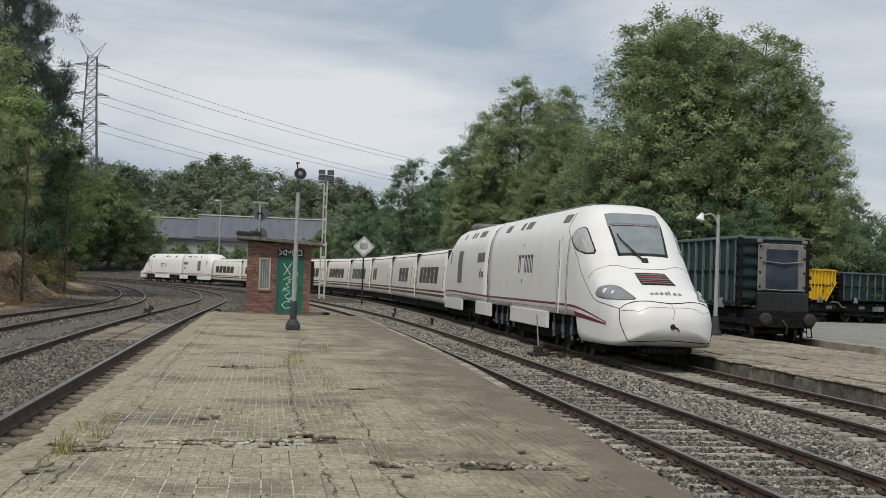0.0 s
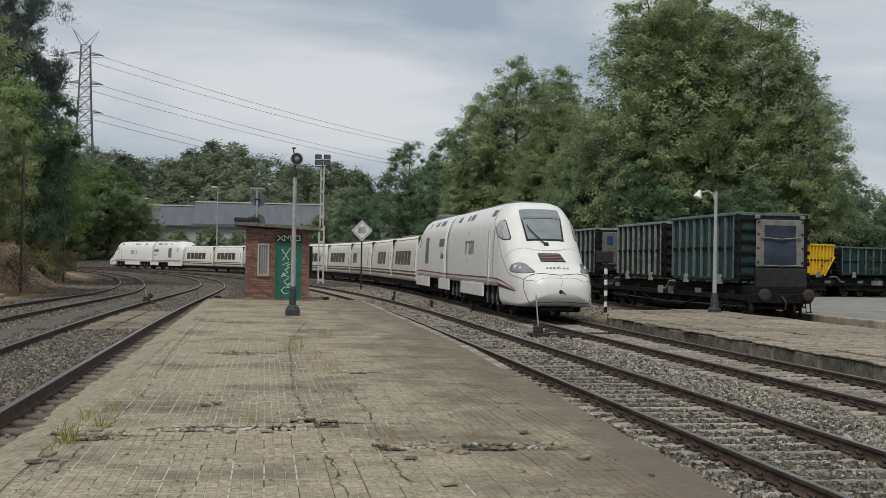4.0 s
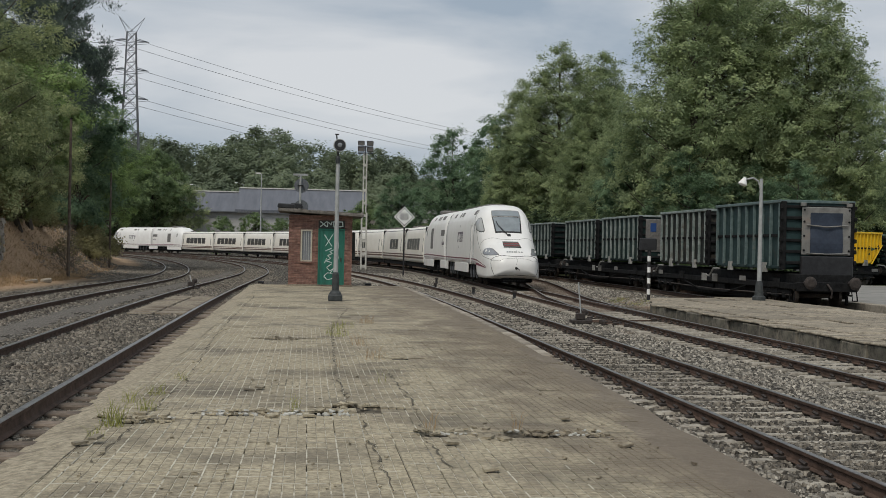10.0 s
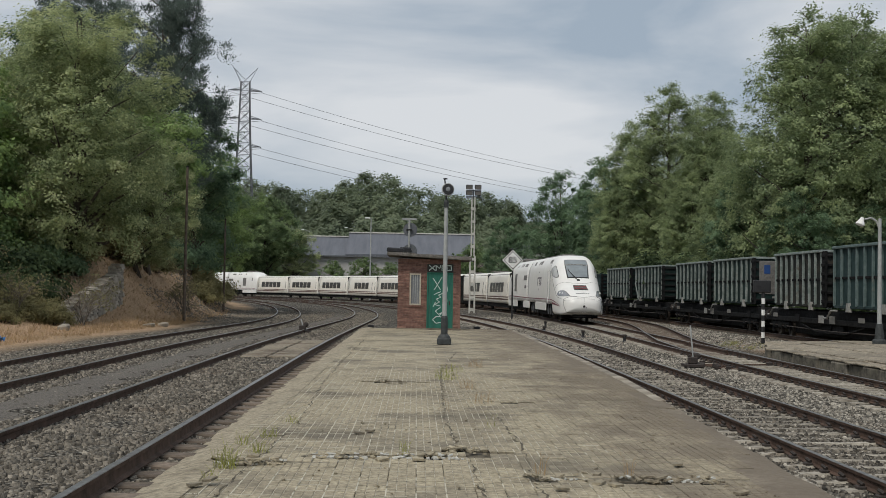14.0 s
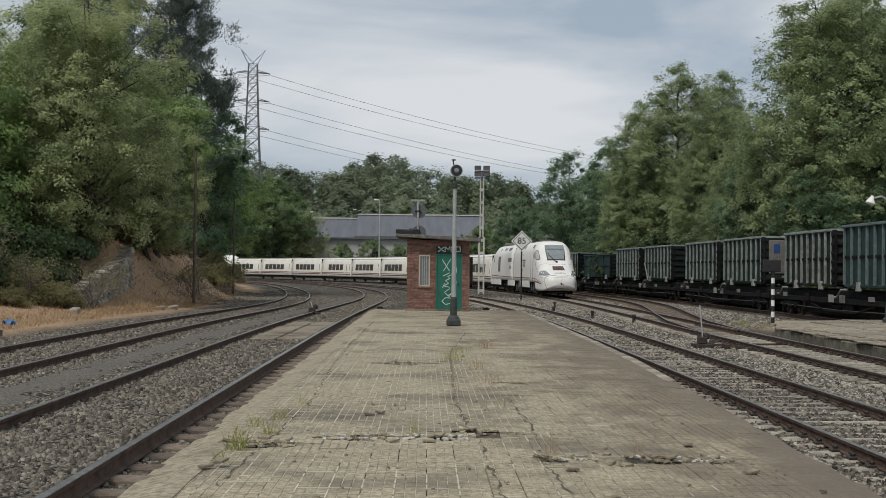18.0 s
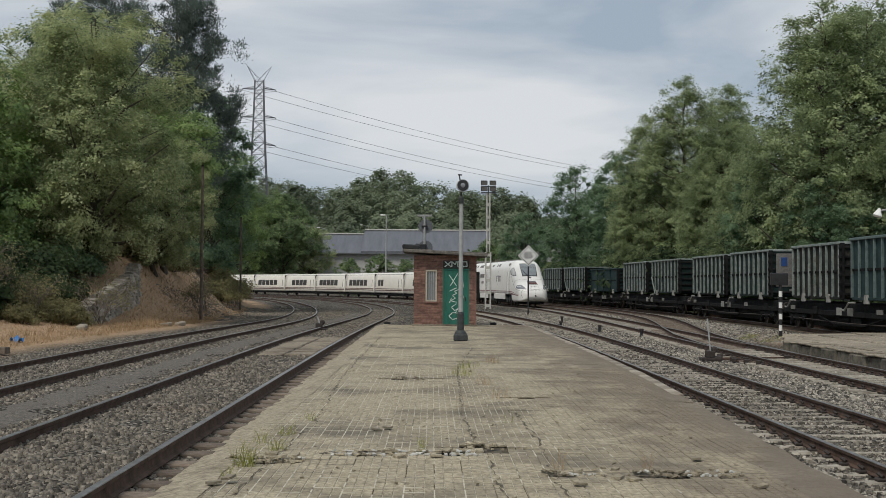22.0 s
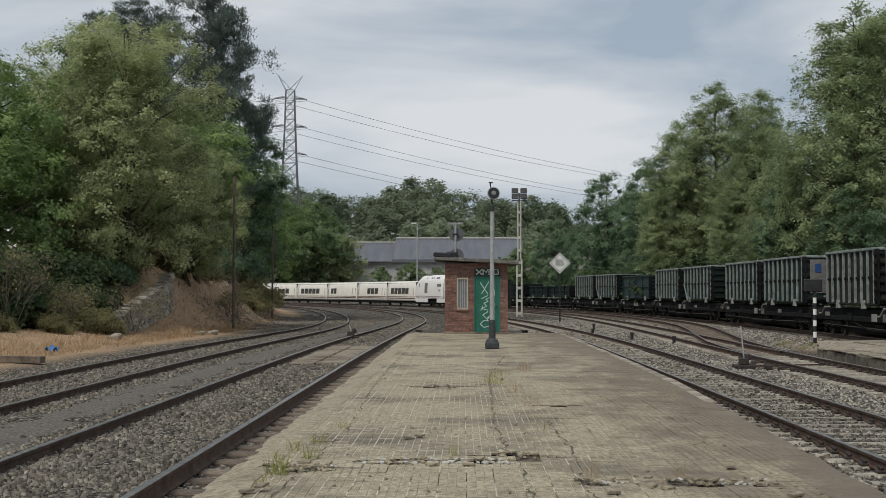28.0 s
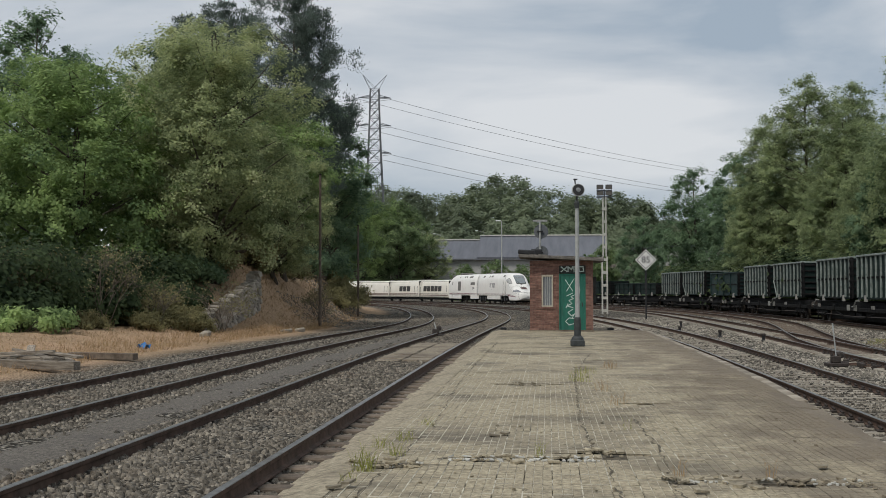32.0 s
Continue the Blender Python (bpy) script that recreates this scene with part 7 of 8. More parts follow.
for bx, by, k in ((-15.5, 219, 0.62), (-9.5, 216, 0.68), (-4.5, 214, 0.6), (1.0, 212, 0.62), (7.0, 212, 0.75), (11.0, 222, 0.95)):
    again(fresh, bx, by, bx * 20, k, "rounded green bush before the warehouse")


def build_bush(label, x, y, h, spread, mat_, seed, per=120, leaf=0.11):
    rng = random.Random(seed)
    t = thing("bush", pose(x, y, float(ground_z(x, y)) - 0.05), label, "bush", "bushes on the verge")
    m = Mesh()
    centres, radii = [], []
    for i in range(26):
        a, r = i * 2.399, spread * math.sqrt(rng.random())
        z = h * (0.25 + 0.6 * rng.random()) * (1 - 0.5 * (r / spread) ** 2)
        c = (r * math.cos(a), r * math.sin(a), z)
        centres.append(c)
        radii.append(0.26 * rng.uniform(0.7, 1.3) * max(0.7, h))
        if i % 2 == 0:
            limb(m, (c[0] * 0.2, c[1] * 0.2, 0), c, 0.025, 0.008, rng, 3, 4)
    part("branchwork", m, M_BARK, t, fix=False)
    cr = new("foliage", leaf_mesh("foliage", centres, radii, per * 2, leaf, [mat_], seed))
    cr.parent = t
    return t


build_bush("bright green bramble bush on the verge", -16.4, 35.5, 1.2, 1.7, M_LEAF_GREEN, 71, 190)
b2 = build_bush("dull olive scrub on the verge", -15.6, 44.5, 1.5, 1.2, M_LEAF_SCRUB, 72)
b3 = build_bush("undergrowth in green darkened as shade under the trees", -18.5, 45.0, 3.2, 2.6, M_LEAF_SHADE, 73, 170, 0.17)
b4 = build_bush("dull green undergrowth on the bank", -18.5, 64, 2.9, 2.4, M_LEAF_DARK, 74, 170, 0.16)
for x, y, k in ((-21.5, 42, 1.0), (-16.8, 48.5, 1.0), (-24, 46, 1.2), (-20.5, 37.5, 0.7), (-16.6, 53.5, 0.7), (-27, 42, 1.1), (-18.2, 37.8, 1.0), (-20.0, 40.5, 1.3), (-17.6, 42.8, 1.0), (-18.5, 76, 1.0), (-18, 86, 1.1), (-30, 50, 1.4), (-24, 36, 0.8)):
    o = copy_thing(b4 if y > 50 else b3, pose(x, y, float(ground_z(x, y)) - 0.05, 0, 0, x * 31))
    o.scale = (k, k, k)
for x, y, k in ((-15.0, 46.0, 0.9), (-15.5, 39.0, 0.5), (-16.2, 62, 1.3), (-16.9, 68, 1.3), (-17.4, 58, 1.4), (-14.4, 41.8, 0.5), (-15.2, 43.2, 0.8), (-15.9, 66.5, 0.8), (-15.8, 72, 0.9), (-15.0, 84, 1.1), (-15.6, 89, 1.3), (-16.2, 94, 1.4), (-13.4, 44.2, 0.6), (-14.0, 45.4, 0.7), (-16.6, 56.5, 1.2), (-17.5, 95, 1.0)):
    o = copy_thing(b2, pose(x, y, float(ground_z(x, y)) - 0.05, 0, 0, x * 47))
    o.scale = (k, k, k)
# dark bushes added along the wood's foot, their colour standing in for shade
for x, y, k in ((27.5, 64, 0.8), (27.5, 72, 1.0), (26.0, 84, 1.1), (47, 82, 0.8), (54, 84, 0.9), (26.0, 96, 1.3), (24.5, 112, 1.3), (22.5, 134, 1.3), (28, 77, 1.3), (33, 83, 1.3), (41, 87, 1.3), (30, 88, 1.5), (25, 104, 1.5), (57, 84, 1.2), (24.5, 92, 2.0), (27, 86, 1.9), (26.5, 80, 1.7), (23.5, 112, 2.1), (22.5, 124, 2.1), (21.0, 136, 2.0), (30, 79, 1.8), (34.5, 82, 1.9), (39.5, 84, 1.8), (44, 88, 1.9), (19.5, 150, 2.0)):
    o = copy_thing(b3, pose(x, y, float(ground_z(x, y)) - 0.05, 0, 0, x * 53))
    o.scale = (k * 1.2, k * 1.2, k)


def build_bare_shrub(x, y, h, seed):
    rng = random.Random(seed)
    t = thing("twiggy_shrub", pose(x, y, float(ground_z(x, y)) - 0.03), "twiggy grey shrub with sparse leaves on the verge", "shrub", "twiggy shrubs on the verge")
    m, tips = Mesh(), []

    def grow(p, d, ln, r, lv):
        q = p + d * ln
        m.rod(p, q, r, r * 0.7, 4)
        if not lv and rng.random() < 0.5:
            tips.append(q)
        if lv:
            for _ in range(3):
                e = (d + Vector((rng.uniform(-1, 1), rng.uniform(-1, 1), rng.uniform(-.5, .4)))).normalized()
                grow(p.lerp(q, rng.uniform(0.5, 1)), e, ln * rng.uniform(0.55, 0.8), r * 0.62, lv - 1)
    for _ in range(6):
        grow(Vector((rng.uniform(-.2, .2), rng.uniform(-.2, .2), 0)), Vector((rng.uniform(-.5, .5), rng.uniform(-.5, .5), 1)).normalized(), h * 0.42, 0.02, 3)
    part("branchwork", m, M_TWIG, t, fix=False)
    cr = new("foliage", leaf_mesh("foliage", tips, [0.28] * len(tips), 7, 0.075, [M_LEAF_SCRUB], seed))
    cr.parent = t
    return t


for k, (x, y, h) in enumerate(((-15.8, 41, 3.6), (-17.2, 38.5, 3.2), (-14.6, 43.5, 2.4), (-12.9, 66.0, 2.2), (-12.9, 45.8, 2.6), (-13.4, 70.5, 2.4), (-18.4, 41.5, 3.8), (-16.4, 43.5, 3.0))):
    build_bare_shrub(x, y, h, 80 + k)


# ---- ruined stone wall on the bank, poles, debris ----
def build_stone_wall():
    t = thing("stone_wall", Matrix.Identity(4), "ruined field-stone retaining wall on the bank", "stone wall")
    rng = random.Random(15)
    shapes = []
    for k in range(6):
        m = Mesh().box(-0.5, 0.5, -0.5, 0.5, -0.5, 0.5, 0.12)
        m.v = [(x + rng.uniform(-.1, .1), y + rng.uniform(-.1, .1), z + rng.uniform(-.1, .1)) for x, y, z in m.v]
        shapes.append(solid(m.data("stone", M_WALL)))
    core = Mesh()
    y = 44.8
    while y < 55.4:
        x = -13.3 - 0.05 * (y - 42)
        z0 = float(ground_z(x + 0.4, y)) - 0.05
        top = max(0.25, 0.28 + 1.95 * (y - 42) / 13 - z0 + (0.3 if y > 54.8 else 0))
        core.box(x - 0.25, x + 0.12, y, y + 0.40, z0 - 0.3, z0 + top - 0.08)
        z = z0
        while z < z0 + top:
            hgt = min(rng.uniform(0.12, 0.22), max(0.05, z0 + top - z))
            yy = y + rng.uniform(-.1, .1)
            ob = shared("stone", rng.choice(shapes), t, pose(x + 0.1 + rng.uniform(-.05, .05), yy + 0.2, z + hgt / 2, rng.uniform(-5, 5), rng.uniform(-5, 5), rng.uniform(-5, 5)))
            ob.scale = (0.45, rng.uniform(0.3, 0.5), hgt * 1.1)
            z += hgt * 0.94
        y += 0.36
    part("rubble_core", core, M_WALL, t, fix=False)


build_stone_wall()


def build_wood_pole(x, y, h):
    t = thing("utility_pole", pose(x, y, float(ground_z(x, y)) - 0.1), "thin weathered wooden pole on the bank", "utility pole", "wooden poles on the bank")
    part("pole", Mesh().turned((0, 0, 0), [(0.08, 0), (0.06, h)], 10), M_TIMBER, t)
    part("cap", Mesh().turned((0, 0, h - 0.02), [(0.075, 0), (0.07, 0.05), (0.02, 0.08)], 10), M_UNDER, t, "dark pole cap")


build_wood_pole(-11.75, 60.5, 8.0)
build_wood_pole(-14.2, 88.0, 7.0)


def build_debris():
    rng = random.Random(19)
    for k in range(14):
        x, y = -11.0 - rng.uniform(-0.6, 1.3), 26.0 + rng.uniform(-1.0, 1.2)
        t = thing("plank", pose(x, y, float(ground_z(x, y)) + 0.05 + 0.05 * k / 3, rng.uniform(-4, 4), rng.uniform(-6, 6), rng.uniform(20, 120)), "weathered grey plank in a heap on the verge", "plank", "heap of old planks")
        part("board", Mesh().box(-0.09, 0.09, -0.9, 0.9, -0.03, 0.03, 0.01), M_PLANK, t)
    t = thing("timber_beam", pose(-11.6, 24.6, float(ground_z(-11.6, 24.6)) + 0.1, 0, 0, 72), "worn grey-brown beam lying on the verge", "beam")
    part("beam", Mesh().box(-0.11, 0.11, -1.9, 1.9, -0.12, 0.06, 0.008), M_PLANK, t)
    t = thing("old_sleeper", pose(-10.9, 28.3, float(ground_z(-10.9, 28.3)) + 0.1, 0, 0, 80), "dark rotten timber sleeper on the verge", "timber")
    part("beam", Mesh().box(-0.12, 0.12, -0.9, 0.9, -0.1, 0.06, 0.008), M_TIMBER, t)
    t = thing("plastic_sack", pose(-11.5, 33.0, float(ground_z(-11.5, 33.0)) + 0.06), "crumpled blue plastic sack on the dry verge", "sack")
    m = Mesh()
    rows = [[(0.22 * (i / 5 - .5) * 1.6, 0.25 * (j / 5 - .5), 0.09 * math.sin(i * 1.7) * math.cos(j * 1.3) + 0.08 * math.sin(math.pi * i / 5) * math.sin(math.pi * j / 5)) for j in range(6)] for i in range(6)]
    m.grid(rows)
    part("film", m, M_BLUE, t, fix=False)
    for k, (x, y) in enumerate(((-11.3, 50.5), (-11.0, 52.0), (-12.2, 41.5), (-10.9, 96), (-13.0, 104))):
        t = thing("boulder", pose(x, y, float(ground_z(x, y)) + 0.08, 0, 0, k * 40), "pale loose stone at the foot of the bank", "stone", "loose stones on the verge")
        m = Mesh().box(-0.2 - 0.04 * (k % 3), 0.22, -0.17, 0.15 + 0.05 * (k % 2), -0.12, 0.06 + 0.03 * (k % 3), 0.05)
        m.v = [(a + 0.05 * math.sin(9 * b + k), b + 0.04 * math.sin(11 * a), c + 0.03 * math.sin(8 * a + 5 * b)) for a, b, c in m.v]
        part("rock", m, M_KERB, t)


build_debris()


# ---- far things: warehouse, pylon, wires, wooded hills ----
def build_warehouse():
    t = thing("warehouse", Matrix.Identity(4), "long pale warehouse with a grey-blue sheet roof behind the tracks", "warehouse")
    for x0, x1, ridge, eave in ((-29.5, -16.0, 13.6, 8.8), (-16.0, 13.5, 14.6, 9.2)):
        part("wall", Mesh().box(x0, x1, 272, 300, -1, eave), M_FACADE, t, "pale rendered wall")
        m = Mesh()
        m.add([(x0 - .3, 271.3, eave), (x1 + .3, 271.3, eave), (x1 + .3, 286, ridge), (x0 - .3, 286, ridge), (x1 + .3, 301, eave), (x0 - .3, 301, eave),
               (x0 - .3, 271.3, eave - .35), (x1 + .3, 271.3, eave - .35), (x1 + .3, 286, ridge - .35), (x0 - .3, 286, ridge - .35), (x1 + .3, 301, eave - .35), (x0 - .3, 301, eave - .35)],
              [(0, 1, 2, 3), (3, 2, 4, 5), (0, 6, 7, 1), (1, 7, 8, 2), (2, 8, 10, 4), (0, 3, 9, 6), (3, 5, 11, 9), (5, 4, 10, 11), (6, 9, 8, 7), (9, 11, 10, 8)])
        part("roof", m, M_ROOFMETAL, t, "grey-blue sheet roof")
        part("ridge_cap", Mesh().box(x0 - .3, x1 + .3, 285.6, 286.4, ridge, ridge + 0.3, 0.05), M_CONC, t, "pale ridge cap")
    part("gutter", Mesh().box(-29.8, 13.8, 271.0, 271.4, 8.5, 8.8), M_GALV, t)
    s = thing("long_shed", pose(34, 300, 8), "low pale shed among the far trees", "shed")
    part("wall", Mesh().box(-12, 22, 0, 12, -8, 3.4), M_FACADE, s)
    part("roof", Mesh().box(-12.5, 22.5, -0.5, 12.5, 3.4, 5.0, 0.3), M_ROOFMETAL, s)


build_warehouse()


def build_pylon():
    x, y = -48.6, 330.0
    z0 = float(ground_z(x, y))
    H = 62.4 - z0
    t = thing("electricity_pylon", pose(x, y, z0, 0, 0, 12), "tall grey lattice electricity pylon with three pairs of arms", "pylon")

    def w(z):
        u = z / H
        return 2.3 * (1 - u) ** 1.5 + 1.15
    levels = [0, 0.12, 0.22, 0.31, 0.39, 0.46, 0.525, 0.59, 0.65, 0.71, 0.765, 0.82, 0.87, 0.92]
    zs = [l * H for l in levels]
    cor = ((-1, -1), (1, -1), (1, 1), (-1, 1))
    for sx, sy in cor:
        m = Mesh()
        m.tube([(sx * w(a), sy * w(a), a) for a in zs], 0.16, 4)
        part("leg", m, M_GALV, t)
    for a, b in zip(zs[:-1], zs[1:]):
        for k in range(4):
            p, q = cor[k], cor[(k + 1) % 4]
            for u, g, o, i in ((p, a, q, b), (q, a, p, b), (p, b, q, b)):
                part("brace", Mesh().rod((u[0] * w(g), u[1] * w(g), g), (o[0] * w(i), o[1] * w(i), i), 0.085, n=4), M_GALV, t)
    tips = []
    for z in (0.874 * H, 0.722 * H, 0.572 * H):
        for s in (-1, 1):
            m = Mesh()
            e = Vector((s * 4.6, 0, z))
            for sy in (-1, 1):
                m.rod((s * w(z), sy * w(z), z), e, 0.1, n=4)
                m.rod((s * w(z), sy * w(z), z + 0.6), e, 0.09, n=4)
                m.rod((s * w(z), sy * w(z), z - 0.1), (s * w(z), sy * w(z), z + 0.9), 0.12, n=4)
            m.rod(e, e - Vector((0, 0, 0.4)), 0.09, n=5)
            part("arm", m, M_GALV, t, "lattice arm with insulator")
            tips.append(e - Vector((0, 0, 0.4)))
    for s in (-1, 1):
        m = Mesh()
        zt = 0.92 * H
        e = Vector((s * 3.4, 0, H))
        for sy in (-1, 1):
            m.rod((s * w(zt), sy * w(zt), zt), e, 0.07, n=4)
            m.rod((-s * w(zt) * 0.2, sy * w(zt), zt + 0.2), e, 0.05, n=4)
        part("earth_peak", m, M_GALV, t)
    M = t.matrix_basis
    for e in tips:
        a = M @ e
        for d, sag in ((Vector((205, 190, -12)), 6), (Vector((-160, -20, 6)), 7)):
            wire = thing("power_line", Matrix.Identity(4), "thin grey power line sagging from the pylon", "power line", "power lines")
            m = Mesh()
            pts = [a + d * (i / 26) - Vector((0, 0, 4 * sag * (i / 26) * (1 - i / 26))) for i in range(27)]
            m.tube(pts, 0.05, 4)
            part("cable", m, M_WIRE, wire, fix=False)


build_pylon()


def hill_top(x):
    """How high the tree tops of the far hillside stand, along x at 350 m."""
    return (30.0 + 5.8 * math.exp(-((x + 12.5) / 15.0) ** 2) + 2.5 * math.exp(-((x + 52) / 16.0) ** 2) - 7.0 * float(smooth_step(24, 36, x)) + 5.0 * float(smooth_step(50, 90, x)))


def build_far_woods():
    """Rounded crowns in rows up the hillside, each a dome of leaf masses."""
    rng = random.Random(91)
    centres, radii, hubs = [], [], []
    for row, (y, drop, step) in enumerate(((306, 12.5, 6.0), (326, 7.0, 6.4), (350, 0.8, 6.8), (372, 0.3, 7.5))):
        x = -190.0
        while x < 210:
            cx, cy = x + rng.uniform(-1.8, 1.8), y + rng.uniform(-7, 7)
            top = 1.7 + (hill_top(cx * 350 / cy) - 1.7) * cy / 350 - drop + rng.uniform(-2.6, 0.9)
            w = rng.uniform(3.2, 5.4) * (1.0 if -75 < cx < 60 else 1.5)
            h = w * rng.uniform(1.4, 2.0)
            for k in range(40):
                a, u = k * 2.399 + rng.uniform(-.3, .3), -1.1 + 2.1 * (k + 0.5) / 40
                r = w * math.sqrt(max(0.0, 1 - max(u, 0.0) ** 2)) * rng.uniform(0.75, 1.1)
                c = (cx + r * math.cos(a), cy + r * math.sin(a), top - h + h * u * rng.uniform(0.93, 1.04))
                centres.append(c)
                hubs.append((cx, cy, top - h))
                radii.append(rng.uniform(1.2, 2.0))
            x += step if -75 < x < 60 else step * 1.8
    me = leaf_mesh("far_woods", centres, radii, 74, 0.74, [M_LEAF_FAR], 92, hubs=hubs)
    tagged(new("far_woods", me), "green woods on the far hillside, haze put into their colour", "woods", kind="stuff")


build_far_woods()

# ---- weeds, grass and rubble on the platform ----


def blades(name, n, spread, h, mat_, seed, lean=0.5, width=0.0028):
    rng = random.Random(seed)
    m = Mesh()
    for _ in range(n):
        a, r = rng.uniform(0, 6.28), spread * math.sqrt(rng.random())
        p = Vector((r * math.cos(a), r * math.sin(a), -0.01))
        d = Vector((rng.uniform(-lean, lean), rng.uniform(-lean, lean), 1)) * h * rng.uniform(0.4, 1.0)
        s = Vector((math.cos(a + 1.5), math.sin(a + 1.5), 0)) * width
        q = p + d * 0.55 + Vector((0, 0, 0.04 * h))
        e = p + d + Vector((d.x * 0.5, d.y * 0.5, -0.1 * h))
        m.add([p - s, p + s, q + s * 0.8, q - s * 0.8, e], [(0, 1, 2, 3), (3, 2, 4)])
    return m


def weed(x, y, z, n, spread, h, mat_, seed, label, lean=0.45):
    t = thing("weed_tuft", pose(x, y, z), label, "weeds", "weeds on the platform")
    part("foliage", blades("b", n, spread, h, mat_, seed, lean), mat_, t, fix=False)
    return t


for k, (x, y, n, sp, h) in enumerate(((-1.72, 11.0, 70, 0.13, 0.34), (-1.55, 12.0, 40, 0.12, 0.22), (-1.6, 13.2, 36, 0.12, 0.22), (-1.5, 14.6, 22, 0.12, 0.18), (-1.75, 10.3, 18, 0.08, 0.18), (-1.8, 12.6, 26, 0.10, 0.22))):
    weed(x, y, 0.0, n, sp, h, M_WEED, 100 + k, "green and straw-coloured weed tuft growing at the platform margin")
for k, (x, y, n, sp, h) in enumerate(((-0.1, 11.8, 16, 0.07, 0.34), (1.15, 10.7, 14, 0.08, 0.3), (1.95, 10.7, 10, 0.05, 0.36), (0.55, 22.0, 60, 0.3, 0.3), (0.9, 20.0, 30, 0.2, 0.3), (1.0, 17.5, 26, 0.2, 0.32), (0.75, 24.0, 60, 0.3, 0.25), (1.3, 25.5, 50, 0.25, 0.3), (0.4, 16.2, 8, 0.1, 0.3), (0.95, 14.5, 8, 0.06, 0.25))):
    weed(x, y, 0.0, n, sp, h, M_STRAW if k % 3 else M_WEED, 120 + k, "thin dry weed growing in a paving crack", 0.3)

for k, (x, y) in enumerate(((13.4, 47.5), (14.0, 48.6), (14.9, 50.4), (13.9, 51.6), (15.6, 48.2), (14.4, 53.4), (15.4, 52.2), (13.2, 50.0))):
    weed(x, y, float(ground_z(x, y)) + 0.02, 90, 0.55, 0.2, M_WEED, 160 + k, "low yellow-green weeds growing in the track stones", 0.7)

# straw grass on the verge
_m = Mesh()
_r = random.Random(140)
for _ in range(11000):
    y = _r.uniform(20, 66)
    x = float(bank_foot(y)) + 1.0 - abs(_r.gauss(0, 2.0))
    z = float(ground_z(x, y))
    h = _r.uniform(0.06, 0.2)
    a = _r.uniform(0, 3.1)
    s = Vector((math.cos(a), math.sin(a), 0)) * 0.012
    p = Vector((x, y, z - 0.02))
    e = p + Vector((_r.uniform(-.12, .12), _r.uniform(-.12, .12), h))
    _m.add([p - s, p + s, e], [(0, 1, 2)])
for _ in range(3200):
    y = _r.uniform(50, 92)
    x = float(bank_foot(y)) - _r.uniform(-0.3, 4.6)
    z = float(ground_z(x, y))
    a = _r.uniform(0, 3.1)
    s = Vector((math.cos(a), math.sin(a), 0)) * 0.03
    p = Vector((x, y, z - 0.02))
    e = p + Vector((_r.uniform(-.2, .2), _r.uniform(-.2, .2), _r.uniform(0.08, 0.26)))
    _m.add([p - s, p + s, e], [(0, 1, 2)])
_me = _m.data("dry_grass", M_STRAW)
tagged(new("dry_grass", _me), "dry straw-coloured grass on the verge", "grass", kind="stuff")

for k, (x, y, dz, a) in enumerate(((-0.62, 13.6, 0.02, 10), (-0.5, 13.75, 0.03, 70), (-0.3, 11.55, 0.02, 30), (0.05, 11.5, 0.03, 5), (0.25, 11.85, 0.02, 50), (-1.45, 11.2, 0.05, 20), (-1.3, 11.35, 0.05, 80), (-1.55, 11.6, 0.03, 0),
                                   (1.25, 9.95, 0.03, 15), (1.4, 8.75, 0.03, 4), (1.62, 10.3, 0.02, 60), (2.1, 10.4, 0.02, 20), (2.55, 11.4, 0.03, 75), (2.75, 9.9, 0.02, 30), (1.75, 10.2, 0.02, 44), (0.5, 12.35, 0.04, 12), (-1.8, 9.9, 0.03, 33), (-1.7, 10.05, 0.05, 70))):
    t = thing("loose_tile", pose(x, y, dz, 6 * math.sin(k), 8 * math.cos(k * 1.7), a), "broken pale paving tile lying loose on the platform", "broken tile", "loose tiles on the platform")
    part("fragment", Mesh().box(-0.06, 0.055, -0.04, 0.045, -0.012, 0.010, 0.0015), M_TILE, t)

# ---- paving tiles of the platform ----
PAD = TILE / 3


def tile_shape():
    """A square tile with nine raised pads."""
    m = Mesh().box(-TILE / 2 + 0.004, TILE / 2 - 0.004, -TILE / 2 + 0.004, TILE / 2 - 0.004, -0.04, -0.006, mi=1)
    for i in range(3):
        for j in range(3):
            x, y = (i - 1) * PAD, (j - 1) * PAD
            a, b = PAD / 2 - 0.003, PAD / 2 - 0.007
            m.add([(x - a, y - a, -0.006), (x + a, y - a, -0.006), (x + a, y + a, -0.006), (x - a, y + a, -0.006), (x - b, y - b, 0), (x + b, y - b, 0), (x + b, y + b, 0), (x - b, y + b, 0)],
                  [(4, 5, 6, 7), (0, 1, 5, 4), (1, 2, 6, 5), (2, 3, 7, 6), (3, 0, 4, 7)])
    return m.data("tile", M_TILE, M_GROOVE)


